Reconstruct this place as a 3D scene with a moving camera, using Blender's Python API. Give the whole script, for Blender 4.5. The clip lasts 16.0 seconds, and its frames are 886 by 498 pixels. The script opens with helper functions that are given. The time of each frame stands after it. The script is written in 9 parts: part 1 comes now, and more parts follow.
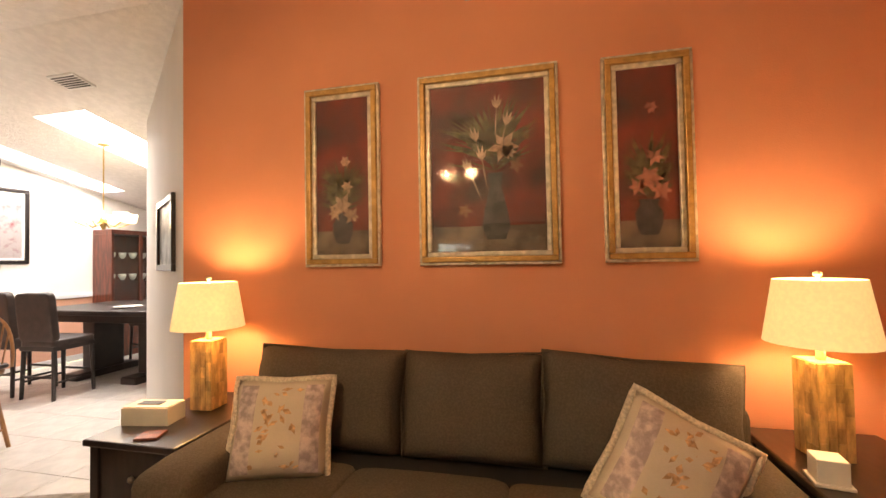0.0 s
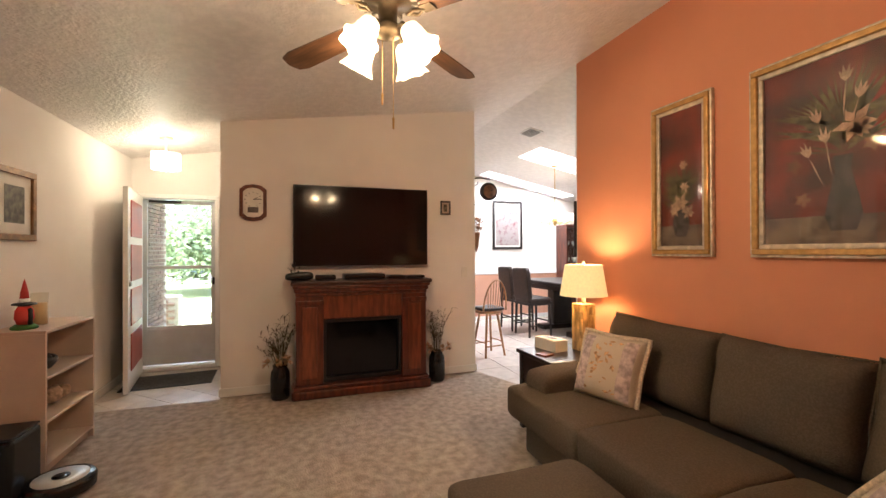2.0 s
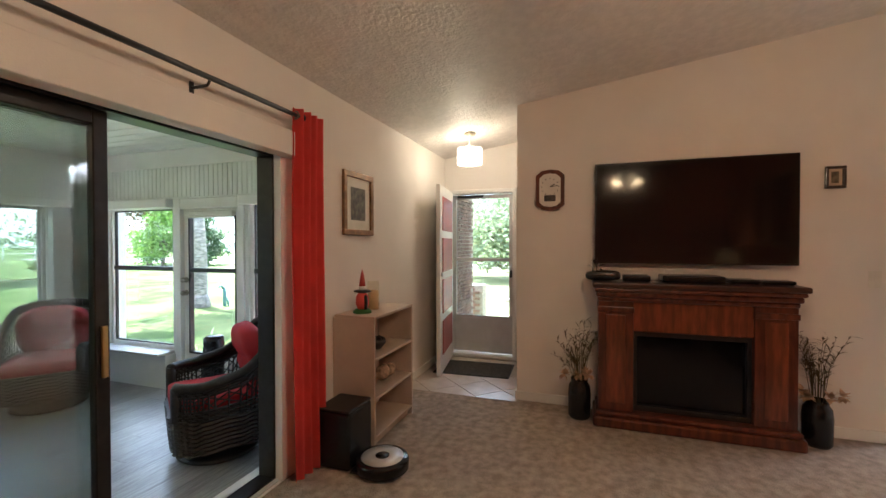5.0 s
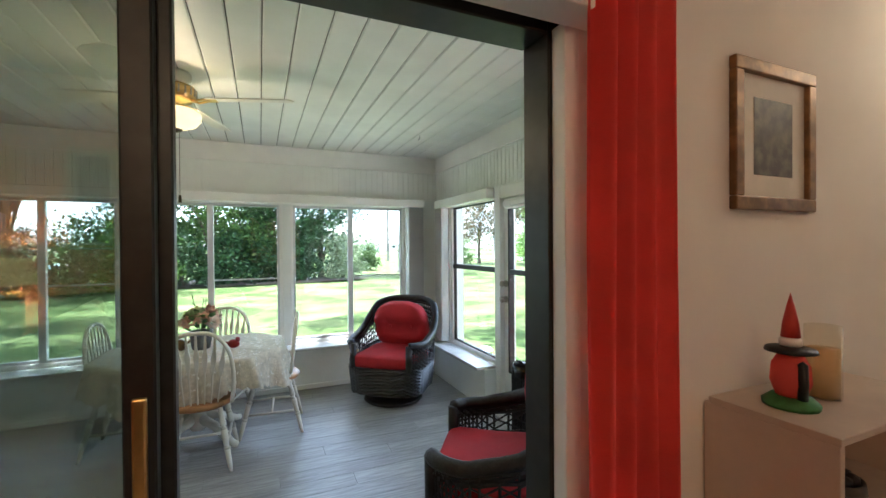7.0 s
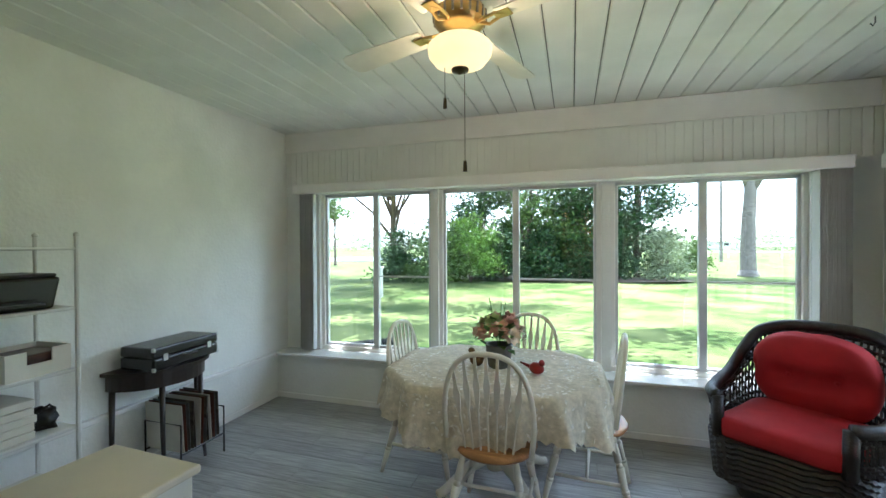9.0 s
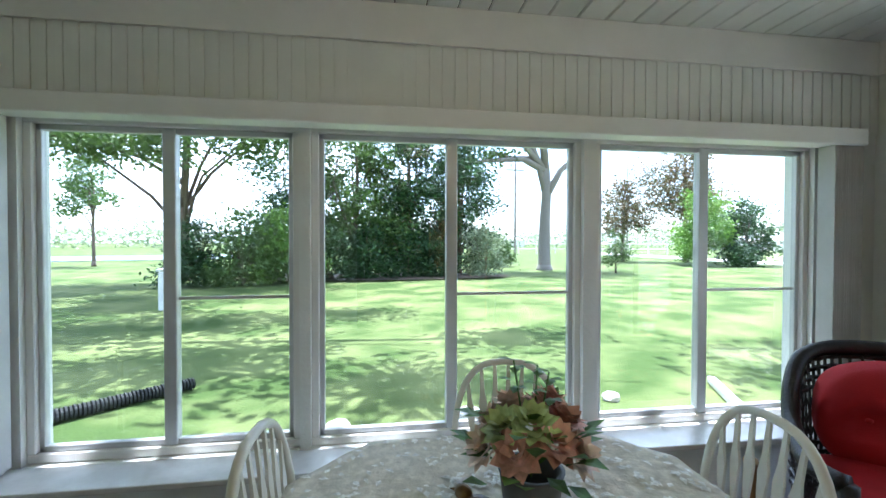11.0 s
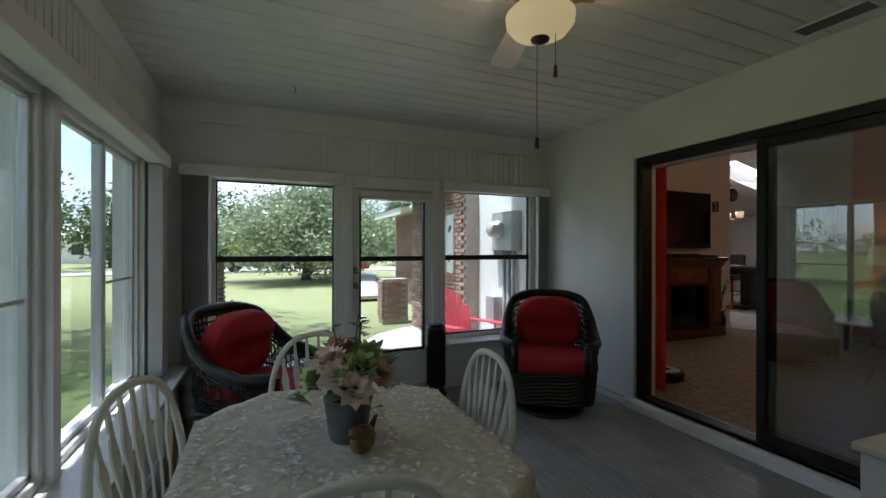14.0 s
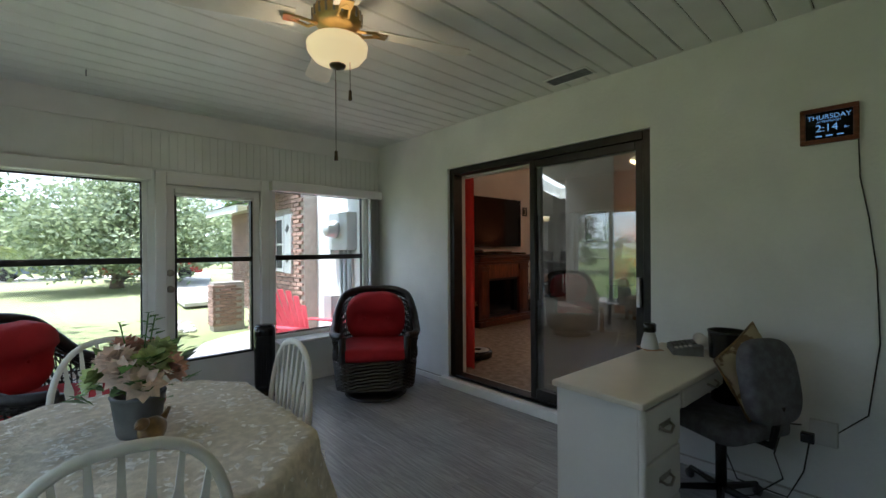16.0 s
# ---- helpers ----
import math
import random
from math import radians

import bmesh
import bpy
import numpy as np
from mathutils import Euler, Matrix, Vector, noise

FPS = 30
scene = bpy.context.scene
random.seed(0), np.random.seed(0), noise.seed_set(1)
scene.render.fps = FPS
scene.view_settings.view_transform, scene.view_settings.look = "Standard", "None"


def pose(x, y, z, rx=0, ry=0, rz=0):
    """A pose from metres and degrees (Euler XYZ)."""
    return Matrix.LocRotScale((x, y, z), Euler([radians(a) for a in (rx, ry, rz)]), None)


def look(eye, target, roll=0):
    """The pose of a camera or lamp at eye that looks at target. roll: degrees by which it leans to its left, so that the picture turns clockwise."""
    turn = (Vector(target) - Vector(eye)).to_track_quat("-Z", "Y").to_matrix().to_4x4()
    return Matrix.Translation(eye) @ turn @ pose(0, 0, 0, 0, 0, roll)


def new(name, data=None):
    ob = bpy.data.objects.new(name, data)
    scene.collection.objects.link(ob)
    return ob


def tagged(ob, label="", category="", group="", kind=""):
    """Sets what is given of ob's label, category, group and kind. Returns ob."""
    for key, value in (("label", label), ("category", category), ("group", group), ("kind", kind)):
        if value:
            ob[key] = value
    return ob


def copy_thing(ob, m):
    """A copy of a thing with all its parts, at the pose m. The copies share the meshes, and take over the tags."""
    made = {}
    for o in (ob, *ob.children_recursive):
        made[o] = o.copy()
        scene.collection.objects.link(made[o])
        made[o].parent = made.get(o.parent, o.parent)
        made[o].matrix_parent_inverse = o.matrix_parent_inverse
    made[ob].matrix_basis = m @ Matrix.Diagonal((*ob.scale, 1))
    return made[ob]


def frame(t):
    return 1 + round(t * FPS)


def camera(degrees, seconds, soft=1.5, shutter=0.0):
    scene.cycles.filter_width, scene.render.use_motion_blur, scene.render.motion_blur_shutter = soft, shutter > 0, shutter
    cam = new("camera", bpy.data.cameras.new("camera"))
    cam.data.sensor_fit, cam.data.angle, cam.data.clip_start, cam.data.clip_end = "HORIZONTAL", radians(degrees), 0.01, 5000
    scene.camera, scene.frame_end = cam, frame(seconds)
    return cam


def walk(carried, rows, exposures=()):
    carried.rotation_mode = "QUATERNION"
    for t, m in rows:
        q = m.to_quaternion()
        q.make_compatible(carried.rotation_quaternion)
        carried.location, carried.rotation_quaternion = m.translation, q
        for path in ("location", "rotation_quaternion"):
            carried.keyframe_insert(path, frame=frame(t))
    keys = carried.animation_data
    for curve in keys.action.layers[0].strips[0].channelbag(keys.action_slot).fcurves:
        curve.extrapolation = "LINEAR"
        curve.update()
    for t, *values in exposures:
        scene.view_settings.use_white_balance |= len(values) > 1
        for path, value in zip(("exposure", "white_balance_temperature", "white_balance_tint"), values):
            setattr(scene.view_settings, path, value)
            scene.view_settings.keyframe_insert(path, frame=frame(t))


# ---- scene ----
cam = camera(93.1, 16.0)
PATH = [
    (0, (0.575, 2.067, 1.427), (0.116, 4.013, 1.48), -1.0),
    (0.5, (0.906, 2.052, 1.53), (-0.178, 3.733, 1.519), -0.5),
    (1, (1.156, 1.954, 1.491), (-0.309, 3.316, 1.494), -0.4),
    (1.5, (1.391, 1.91, 1.447), (-0.346, 2.902, 1.46), -0.2),
    (2, (1.601, 1.869, 1.44), (-0.289, 2.521, 1.45), -0.2),
    (2.5, (1.759, 1.852, 1.43), (-0.205, 2.229, 1.44), -0.1),
    (3, (1.855, 1.84, 1.428), (-0.137, 2.017, 1.437), -0.0),
    (3.2, (1.872, 1.839, 1.426), (-0.125, 1.952, 1.436), 0.1),
    (5.3, (0.579, 1.726, 1.459), (-1.229, 0.872, 1.424), -0.1),
    (5.5, (0.39, 1.627, 1.453), (-1.344, 0.63, 1.413), -0.1),
    (6, (0.048, 1.434, 1.44), (-1.453, 0.113, 1.407), -0.3),
    (6.5, (-0.272, 1.176, 1.435), (-1.456, -0.436, 1.412), -0.0),
    (7, (-0.485, 0.885, 1.412), (-1.285, -0.949, 1.397), -0.4),
    (7.5, (-0.6, 0.5, 1.4), (-0.995, -1.46, 1.384), -0.3),
    (8, (-0.63, 0.125, 1.4), (-0.622, -1.875, 1.388), -0.3),
    (8.5, (-0.6, -0.085, 1.362), (-0.18, -2.04, 1.352), -0.2),
    (8.7, (-0.56, -0.17, 1.367), (0.028, -2.081, 1.351), -0.3),
    (11, (0.313, -1.834, 1.341), (0.029, -3.814, 1.308), 0.1),
    (11.5, (0.515, -2.255, 1.358), (-0.526, -3.963, 1.314), -0.1),
    (12, (0.563, -2.481, 1.31), (-0.992, -3.738, 1.29), 0.1),
    (12.5, (0.636, -2.675, 1.322), (-1.256, -3.325, 1.307), -0.0),
    (13, (0.867, -2.813, 1.329), (-1.132, -2.873, 1.318), 0.0),
    (13.5, (1.143, -2.988, 1.287), (-0.816, -2.583, 1.293), -0.0),
    (14, (1.39, -3.121, 1.274), (-0.448, -2.331, 1.272), 0.1),
    (14.5, (1.602, -3.242, 1.245), (-0.09, -2.177, 1.257), -0.1),
    (15, (1.757, -3.286, 1.256), (0.17, -2.068, 1.264), -0.2),
    (15.5, (1.817, -3.239, 1.261), (0.309, -1.925, 1.26), -0.4),
    (16, (1.749, -3.066, 1.268), (0.283, -1.705, 1.264), -0.4),
]
EXPOSURES = [(0.0, 3.55, 6500, 13), (1.0, 3.5, 6000, 12), (3.2, 3.4, 5500, 12), (5.3, 2.95, 5400, 12), (6.5, 2.95, 5400, 12), (7.5, 2.8, 5500, 11), (8.7, 2.7, 5500, 10), (11.0, 2.2, 5300, 13), (11.6, 1.95, 5400, 13), (12.5, 1.25, 5500, 12), (14.0, 0.85, 5600, 15), (15.0, 1.35, 5650, 16), (16.0, 1.65, 5550, 16)]
walk(cam, [(t, look(eye, target, roll)) for t, eye, target, roll in PATH], EXPOSURES)

# ---- world, sun and lamps ----
SUN_ELEV, SUN_AZ = 73.0, 195.0
world = bpy.data.worlds.new("sky")
scene.world = world
world.use_nodes = True
wn = world.node_tree
sky = wn.nodes.new("ShaderNodeTexSky")
sky.sky_type, sky.sun_disc = "NISHITA", False
sky.sun_elevation, sky.sun_rotation = radians(SUN_ELEV), radians(SUN_AZ)
sky.air_density, sky.dust_density, sky.ozone_density = 1.0, 2.0, 1.0
# thin broken cloud over the whole sky
co = wn.nodes.new("ShaderNodeTexCoord")
cl = wn.nodes.new("ShaderNodeTexNoise")
cl.inputs["Scale"].default_value, cl.inputs["Detail"].default_value = 2.6, 8.0
ra = wn.nodes.new("ShaderNodeMapRange")
ra.inputs["From Min"].default_value, ra.inputs["From Max"].default_value = 0.45, 0.66
ra.inputs["To Min"].default_value, ra.inputs["To Max"].default_value = 0.15, 0.9
mx = wn.nodes.new("ShaderNodeMix")
mx.data_type = "RGBA"
mx.inputs["B"].default_value = (7.5, 7.7, 8.0, 1)
wn.links.new(co.outputs["Generated"], cl.inputs["Vector"])
wn.links.new(cl.outputs["Fac"], ra.inputs["Value"])
wn.links.new(ra.outputs["Result"], mx.inputs["Factor"])
wn.links.new(sky.outputs[0], mx.inputs["A"])
wn.links.new(mx.outputs["Result"], wn.nodes["Background"].inputs[0])
wn.nodes["Background"].inputs[1].default_value = 0.15


GLOW = 0.125                  # strength of the house lamps against the daylight


def lamp(name, kind, place, energy, color=(1, 1, 1), size=0.05, target=None):
    data = bpy.data.lights.new(name, kind)
    if kind != "SUN":
        energy *= GLOW
    data.energy, data.color = energy, color
    if kind == "AREA":
        data.shape, data.size, data.size_y = "RECTANGLE", size[0], size[1]
    elif kind == "SUN":
        data.angle = size
    else:
        data.shadow_soft_size = size
    ob = new(name, data)
    ob.matrix_world = look(place, target) if target else pose(*place)
    return ob


# direction towards the sun, from the sky's own angles
sun_way = Vector((math.sin(radians(SUN_AZ)) * math.cos(radians(SUN_ELEV)), math.cos(radians(SUN_AZ)) * math.cos(radians(SUN_ELEV)), math.sin(radians(SUN_ELEV))))
lamp("sun", "SUN", tuple(sun_way * 50), 4.2, (1.0, 0.95, 0.87), radians(0.6), (0, 0, 0))

# ---- materials ----


def material(name, base, rough=0.6, metal=0.0, vary=0.12, scale=6.0, bump=0.0, bump_scale=60.0, spec=0.5, random_tint=0.0, stretch=(1, 1, 1), second=None, mix_lo=0.4, mix_hi=0.65, detail=4.0, coat=0.0, trans=0.0, emit=None, emit_strength=0.0, subsurface=0.0):
    """Principled material with noise at two scales, relief and an optional second colour."""
    m = bpy.data.materials.new(name)
    m.use_nodes = True
    nt = m.node_tree
    n, l = nt.nodes, nt.links
    b = n["Principled BSDF"]
    b.inputs["Roughness"].default_value = rough
    b.inputs["Metallic"].default_value = metal
    b.inputs["Specular IOR Level"].default_value = spec
    b.inputs["Coat Weight"].default_value = coat
    b.inputs["Transmission Weight"].default_value = trans
    tc = n.new("ShaderNodeTexCoord")
    mp = n.new("ShaderNodeMapping")
    mp.inputs["Scale"].default_value = stretch
    l.new(tc.outputs["Object"], mp.inputs[0])
    big = n.new("ShaderNodeTexNoise")
    big.inputs["Scale"].default_value = scale
    big.inputs["Detail"].default_value = detail
    l.new(mp.outputs[0], big.inputs["Vector"])
    ramp = n.new("ShaderNodeMapRange")
    ramp.inputs[1].default_value, ramp.inputs[2].default_value = mix_lo, mix_hi
    l.new(big.outputs[0], ramp.inputs[0])
    mix = n.new("ShaderNodeMix")
    mix.data_type = "RGBA"
    lo = tuple(c * (1 - vary) for c in base)
    hi = second if second else tuple(min(1, c * (1 + vary)) for c in base)
    mix.inputs[6].default_value, mix.inputs[7].default_value = (*lo, 1), (*hi, 1)
    l.new(ramp.outputs[0], mix.inputs[0])
    fine = n.new("ShaderNodeTexNoise")
    fine.inputs["Scale"].default_value = bump_scale
    fine.inputs["Detail"].default_value = 3.0
    l.new(mp.outputs[0], fine.inputs["Vector"])
    hsv = n.new("ShaderNodeHueSaturation")
    val = n.new("ShaderNodeMapRange")
    val.inputs[3].default_value, val.inputs[4].default_value = 1 - vary * 0.5, 1 + vary * 0.5
    l.new(fine.outputs[0], val.inputs[0])
    if random_tint:
        info = n.new("ShaderNodeObjectInfo")
        rr = n.new("ShaderNodeMapRange")
        rr.inputs[3].default_value, rr.inputs[4].default_value = 1 - random_tint, 1 + random_tint
        l.new(info.outputs["Random"], rr.inputs[0])
        mul = n.new("ShaderNodeMath")
        mul.operation = "MULTIPLY"
        l.new(rr.outputs[0], mul.inputs[0])
        l.new(val.outputs[0], mul.inputs[1])
        l.new(mul.outputs[0], hsv.inputs["Value"])
    else:
        l.new(val.outputs[0], hsv.inputs["Value"])
    l.new(mix.outputs[2], hsv.inputs["Color"])
    l.new(hsv.outputs[0], b.inputs["Base Color"])
    if bump:
        bp = n.new("ShaderNodeBump")
        bp.inputs["Strength"].default_value = min(1.0, bump)
        bp.inputs["Distance"].default_value = 0.004 * max(1.0, bump)
        l.new(fine.outputs[0], bp.inputs["Height"])
        l.new(bp.outputs[0], b.inputs["Normal"])
    if emit:
        b.inputs["Emission Color"].default_value = (*emit, 1)
        b.inputs["Emission Strength"].default_value = emit_strength * GLOW
    return m


def glass_material(name, tint=(1, 1, 1), gloss=1.0):
    """Thin clear pane: straight-through with a Fresnel reflection."""
    m = bpy.data.materials.new(name)
    m.use_nodes = True
    n, l = m.node_tree.nodes, m.node_tree.links
    n.remove(n["Principled BSDF"])
    tr, gl, mx, fr = n.new("ShaderNodeBsdfTransparent"), n.new("ShaderNodeBsdfGlossy"), n.new("ShaderNodeMixShader"), n.new("ShaderNodeLayerWeight")
    tr.inputs[0].default_value = (*tint, 1)
    gl.inputs["Roughness"].default_value = 0.01
    fr.inputs[0].default_value = 0.5
    p5, k = n.new("ShaderNodeMath"), n.new("ShaderNodeMath")
    p5.operation, p5.inputs[1].default_value = "POWER", 5.0
    k.operation, k.inputs[1].default_value, k.inputs[2].default_value = "MULTIPLY_ADD", 0.45, 0.035 * gloss
    l.new(fr.outputs["Facing"], p5.inputs[0])
    l.new(p5.outputs[0], k.inputs[0])
    l.new(k.outputs[0], mx.inputs[0])
    l.new(tr.outputs[0], mx.inputs[1])
    l.new(gl.outputs[0], mx.inputs[2])
    l.new(mx.outputs[0], n["Material Output"].inputs[0])
    return m


M = {}
M["white_wall"] = material("white_wall", (0.78, 0.74, 0.69), 0.85, vary=0.03, scale=1.5, bump=0.25, bump_scale=140)
M["orange_wall"] = material("orange_wall", (0.66, 0.275, 0.150), 0.8, vary=0.04, scale=1.2, bump=0.25, bump_scale=140)
M["stucco"] = material("stucco", (0.81, 0.82, 0.79), 0.9, vary=0.05, scale=2.0, bump=0.6, bump_scale=45)
M["ceiling"] = material("ceiling", (0.74, 0.70, 0.66), 0.55, vary=0.05, scale=14, bump=1.9, bump_scale=36)
M["carpet"] = material("carpet", (0.37, 0.31, 0.26), 0.98, vary=0.22, scale=15, detail=9.0, bump=3.0, bump_scale=80, spec=0.1, mix_lo=0.35, mix_hi=0.66)
M["tile"] = material("tile", (0.66, 0.60, 0.54), 0.25, vary=0.06, scale=7, bump=0.05)
M["grout"] = material("grout", (0.42, 0.38, 0.34), 0.9, vary=0.1)
M["plank"] = material("plank", (0.32, 0.32, 0.315), 0.33, vary=0.22, scale=5, bump=0.12, bump_scale=40, stretch=(1, 14, 6), random_tint=0.14)
M["white_paint"] = material("white_paint", (0.81, 0.80, 0.77), 0.45, vary=0.03, scale=4, bump=0.05)
M["board"] = material("board", (0.78, 0.79, 0.75), 0.5, vary=0.04, scale=3, bump=0.05)
M["gap_grey"] = material("gap_grey", (0.13, 0.13, 0.12), 0.9)
M["gap_dark"] = material("gap_dark", (0.12, 0.12, 0.11), 0.9)
M["bronze"] = material("bronze", (0.022, 0.02, 0.018), 0.4, metal=0.3, vary=0.2, scale=20)
M["black"] = material("black", (0.012, 0.012, 0.013), 0.4, vary=0.2, scale=20)
M["alu"] = material("alu", (0.62, 0.63, 0.63), 0.4, metal=0.3, vary=0.05)
M["glass"] = glass_material("glass", (0.93, 0.96, 0.95), 1.0)
M["tinted_glass"] = glass_material("tinted_glass", (0.76, 0.80, 0.78), 5.0)
M["marble"] = material("marble", (0.72, 0.71, 0.69), 0.25, vary=0.1, scale=6)
M["wood_dark"] = material("wood_dark", (0.060, 0.021, 0.013), 0.32, vary=0.45, scale=5, stretch=(1, 1, 8), bump=0.08, coat=0.3)
M["grass"] = material("grass", (0.100, 0.155, 0.042), 0.95, vary=0.42, scale=0.9, detail=14.0, bump=3.0, bump_scale=26, spec=0.1, second=(0.165, 0.19, 0.07))


def box(bm, x0, x1, y0, y1, z0, z1):
    m = Matrix.LocRotScale(((x0 + x1) / 2, (y0 + y1) / 2, (z0 + z1) / 2), None, (abs(x1 - x0), abs(y1 - y0), abs(z1 - z0)))
    return bmesh.ops.create_cube(bm, size=1, matrix=m)["verts"]


def mesh_of(bm, name, mat, smooth=False):
    me = bpy.data.meshes.new(name)
    bm.to_mesh(me)
    bm.free()
    for mm in (mat if isinstance(mat, (list, tuple)) else [mat]):
        me.materials.append(mm)
    if smooth:
        for p in me.polygons:
            p.use_smooth = True
    return me


def part(name, bm, mat, parent=None, label="", smooth=False, m=None):
    """Links a bmesh as one mesh object, under a thing or a part."""
    ob = new(name, mesh_of(bm, name, mat, smooth))
    if parent:
        ob.parent = parent
    if m is not None:
        ob.matrix_basis = m
    if label:
        ob["label"] = label
    return ob


def thing(name, place, label, category, group="", turn=0, kind=""):
    """An empty at the base of a thing."""
    ob = new(name)
    ob.matrix_basis = pose(*place, 0, 0, turn)
    ob.empty_display_size = 0.1
    return tagged(ob, label, category, group, kind)


def setting(name, bm, mat, label, category="", smooth=False):
    return tagged(part(name, bm, mat, smooth=smooth), label, category or name.split("_")[0], kind="structure")


def cut_wall(bm, along, a0, a1, z0, z1, f0, f1, holes=()):
    """A wall of thickness f0..f1 along x or y, with holes (a0, a1, z0, z1) through it, without inner faces."""
    A = sorted({a0, a1, *[h[0] for h in holes], *[h[1] for h in holes]})
    Z = sorted({z0, z1, *[h[2] for h in holes], *[h[3] for h in holes]})

    def solid(i, k):
        if i < 0 or k < 0 or i >= len(A) - 1 or k >= len(Z) - 1:
            return False
        a, z = (A[i] + A[i + 1]) / 2, (Z[k] + Z[k + 1]) / 2
        return not any(h[0] < a < h[1] and h[2] < z < h[3] for h in holes)

    def P(a, f, z):
        return bm.verts.new((a, f, z) if along == "x" else (f, a, z))

    for i in range(len(A) - 1):
        for k in range(len(Z) - 1):
            if not solid(i, k):
                continue
            a, b, c, d = A[i], A[i + 1], Z[k], Z[k + 1]
            bm.faces.new([P(a, f0, c), P(b, f0, c), P(b, f0, d), P(a, f0, d)])
            bm.faces.new([P(a, f1, c), P(a, f1, d), P(b, f1, d), P(b, f1, c)])
            if not solid(i - 1, k):
                bm.faces.new([P(a, f0, c), P(a, f0, d), P(a, f1, d), P(a, f1, c)])
            if not solid(i + 1, k):
                bm.faces.new([P(b, f0, c), P(b, f1, c), P(b, f1, d), P(b, f0, d)])
            if not solid(i, k - 1):
                bm.faces.new([P(a, f0, c), P(a, f1, c), P(b, f1, c), P(b, f0, c)])
            if not solid(i, k + 1):
                bm.faces.new([P(a, f0, d), P(b, f0, d), P(b, f1, d), P(a, f1, d)])
    bmesh.ops.remove_doubles(bm, verts=bm.verts, dist=1e-5)
    bmesh.ops.recalc_face_normals(bm, faces=bm.faces)


def B():
    return bmesh.new()



def rbox(bm, x0, x1, y0, y1, z0, z1, r=0.01, seg=2):
    """A box with rounded edges."""
    vs = box(bm, x0, x1, y0, y1, z0, z1)
    es = list({e for v in vs for e in v.link_edges})
    bmesh.ops.bevel(bm, geom=es, offset=min(r, 0.49 * min(abs(x1 - x0), abs(y1 - y0), abs(z1 - z0))), segments=seg, affect="EDGES", profile=0.5)


def tube(bm, pts, r, seg=8, r1=None, cap=True, closed=False):
    """A round bar swept along points, tapering from r to r1."""
    P = [Vector(p) for p in pts]
    n = len(P)
    r1 = r if r1 is None else r1
    rings = []
    ref = None
    for i in range(n):
        a, b = P[i - 1] if (i > 0 or closed) else P[i], P[(i + 1) % n] if (i < n - 1 or closed) else P[i]
        d = (b - a).normalized()
        if ref is None:
            ref = Vector((0, 0, 1)) if abs(d.z) < 0.9 else Vector((1, 0, 0))
        u = d.cross(ref)
        if u.length < 1e-4:
            u = d.cross(Vector((0.3, 1, 0.2)))
        u.normalize()
        w = u.cross(d).normalized()
        ref = w
        rr = r + (r1 - r) * i / max(1, n - 1)
        rings.append([bm.verts.new(P[i] + u * (rr * math.cos(k * math.tau / seg)) + w * (rr * math.sin(k * math.tau / seg))) for k in range(seg)])
    for i in range(n if closed else n - 1):
        A, C = rings[i], rings[(i + 1) % n]
        for k in range(seg):
            bm.faces.new([A[k], A[(k + 1) % seg], C[(k + 1) % seg], C[k]])
    if cap and not closed:
        bm.faces.new(rings[0][::-1])
        bm.faces.new(rings[-1])


def lathe(bm, prof, seg=20, at=(0, 0, 0), wave=0.0, waves=6):
    """A turned shape from (radius, height) pairs; wave ruffles the last ring."""
    rings = []
    for i, (r, z) in enumerate(prof):
        ring = []
        for k in range(seg):
            a = k * math.tau / seg
            f = 1 + (wave * math.cos(waves * a) if i == len(prof) - 1 else 0)
            ring.append(bm.verts.new((at[0] + r * f * math.cos(a), at[1] + r * f * math.sin(a), at[2] + z + (0.3 * r * wave * math.cos(waves * a) if i == len(prof) - 1 else 0))))
        rings.append(ring)
    for A, C in zip(rings, rings[1:]):
        for k in range(seg):
            bm.faces.new([A[k], A[(k + 1) % seg], C[(k + 1) % seg], C[k]])
    if prof[0][0] > 0.002:
        bm.faces.new(rings[0][::-1])
    if prof[-1][0] > 0.002 and not wave:
        bm.faces.new(rings[-1])


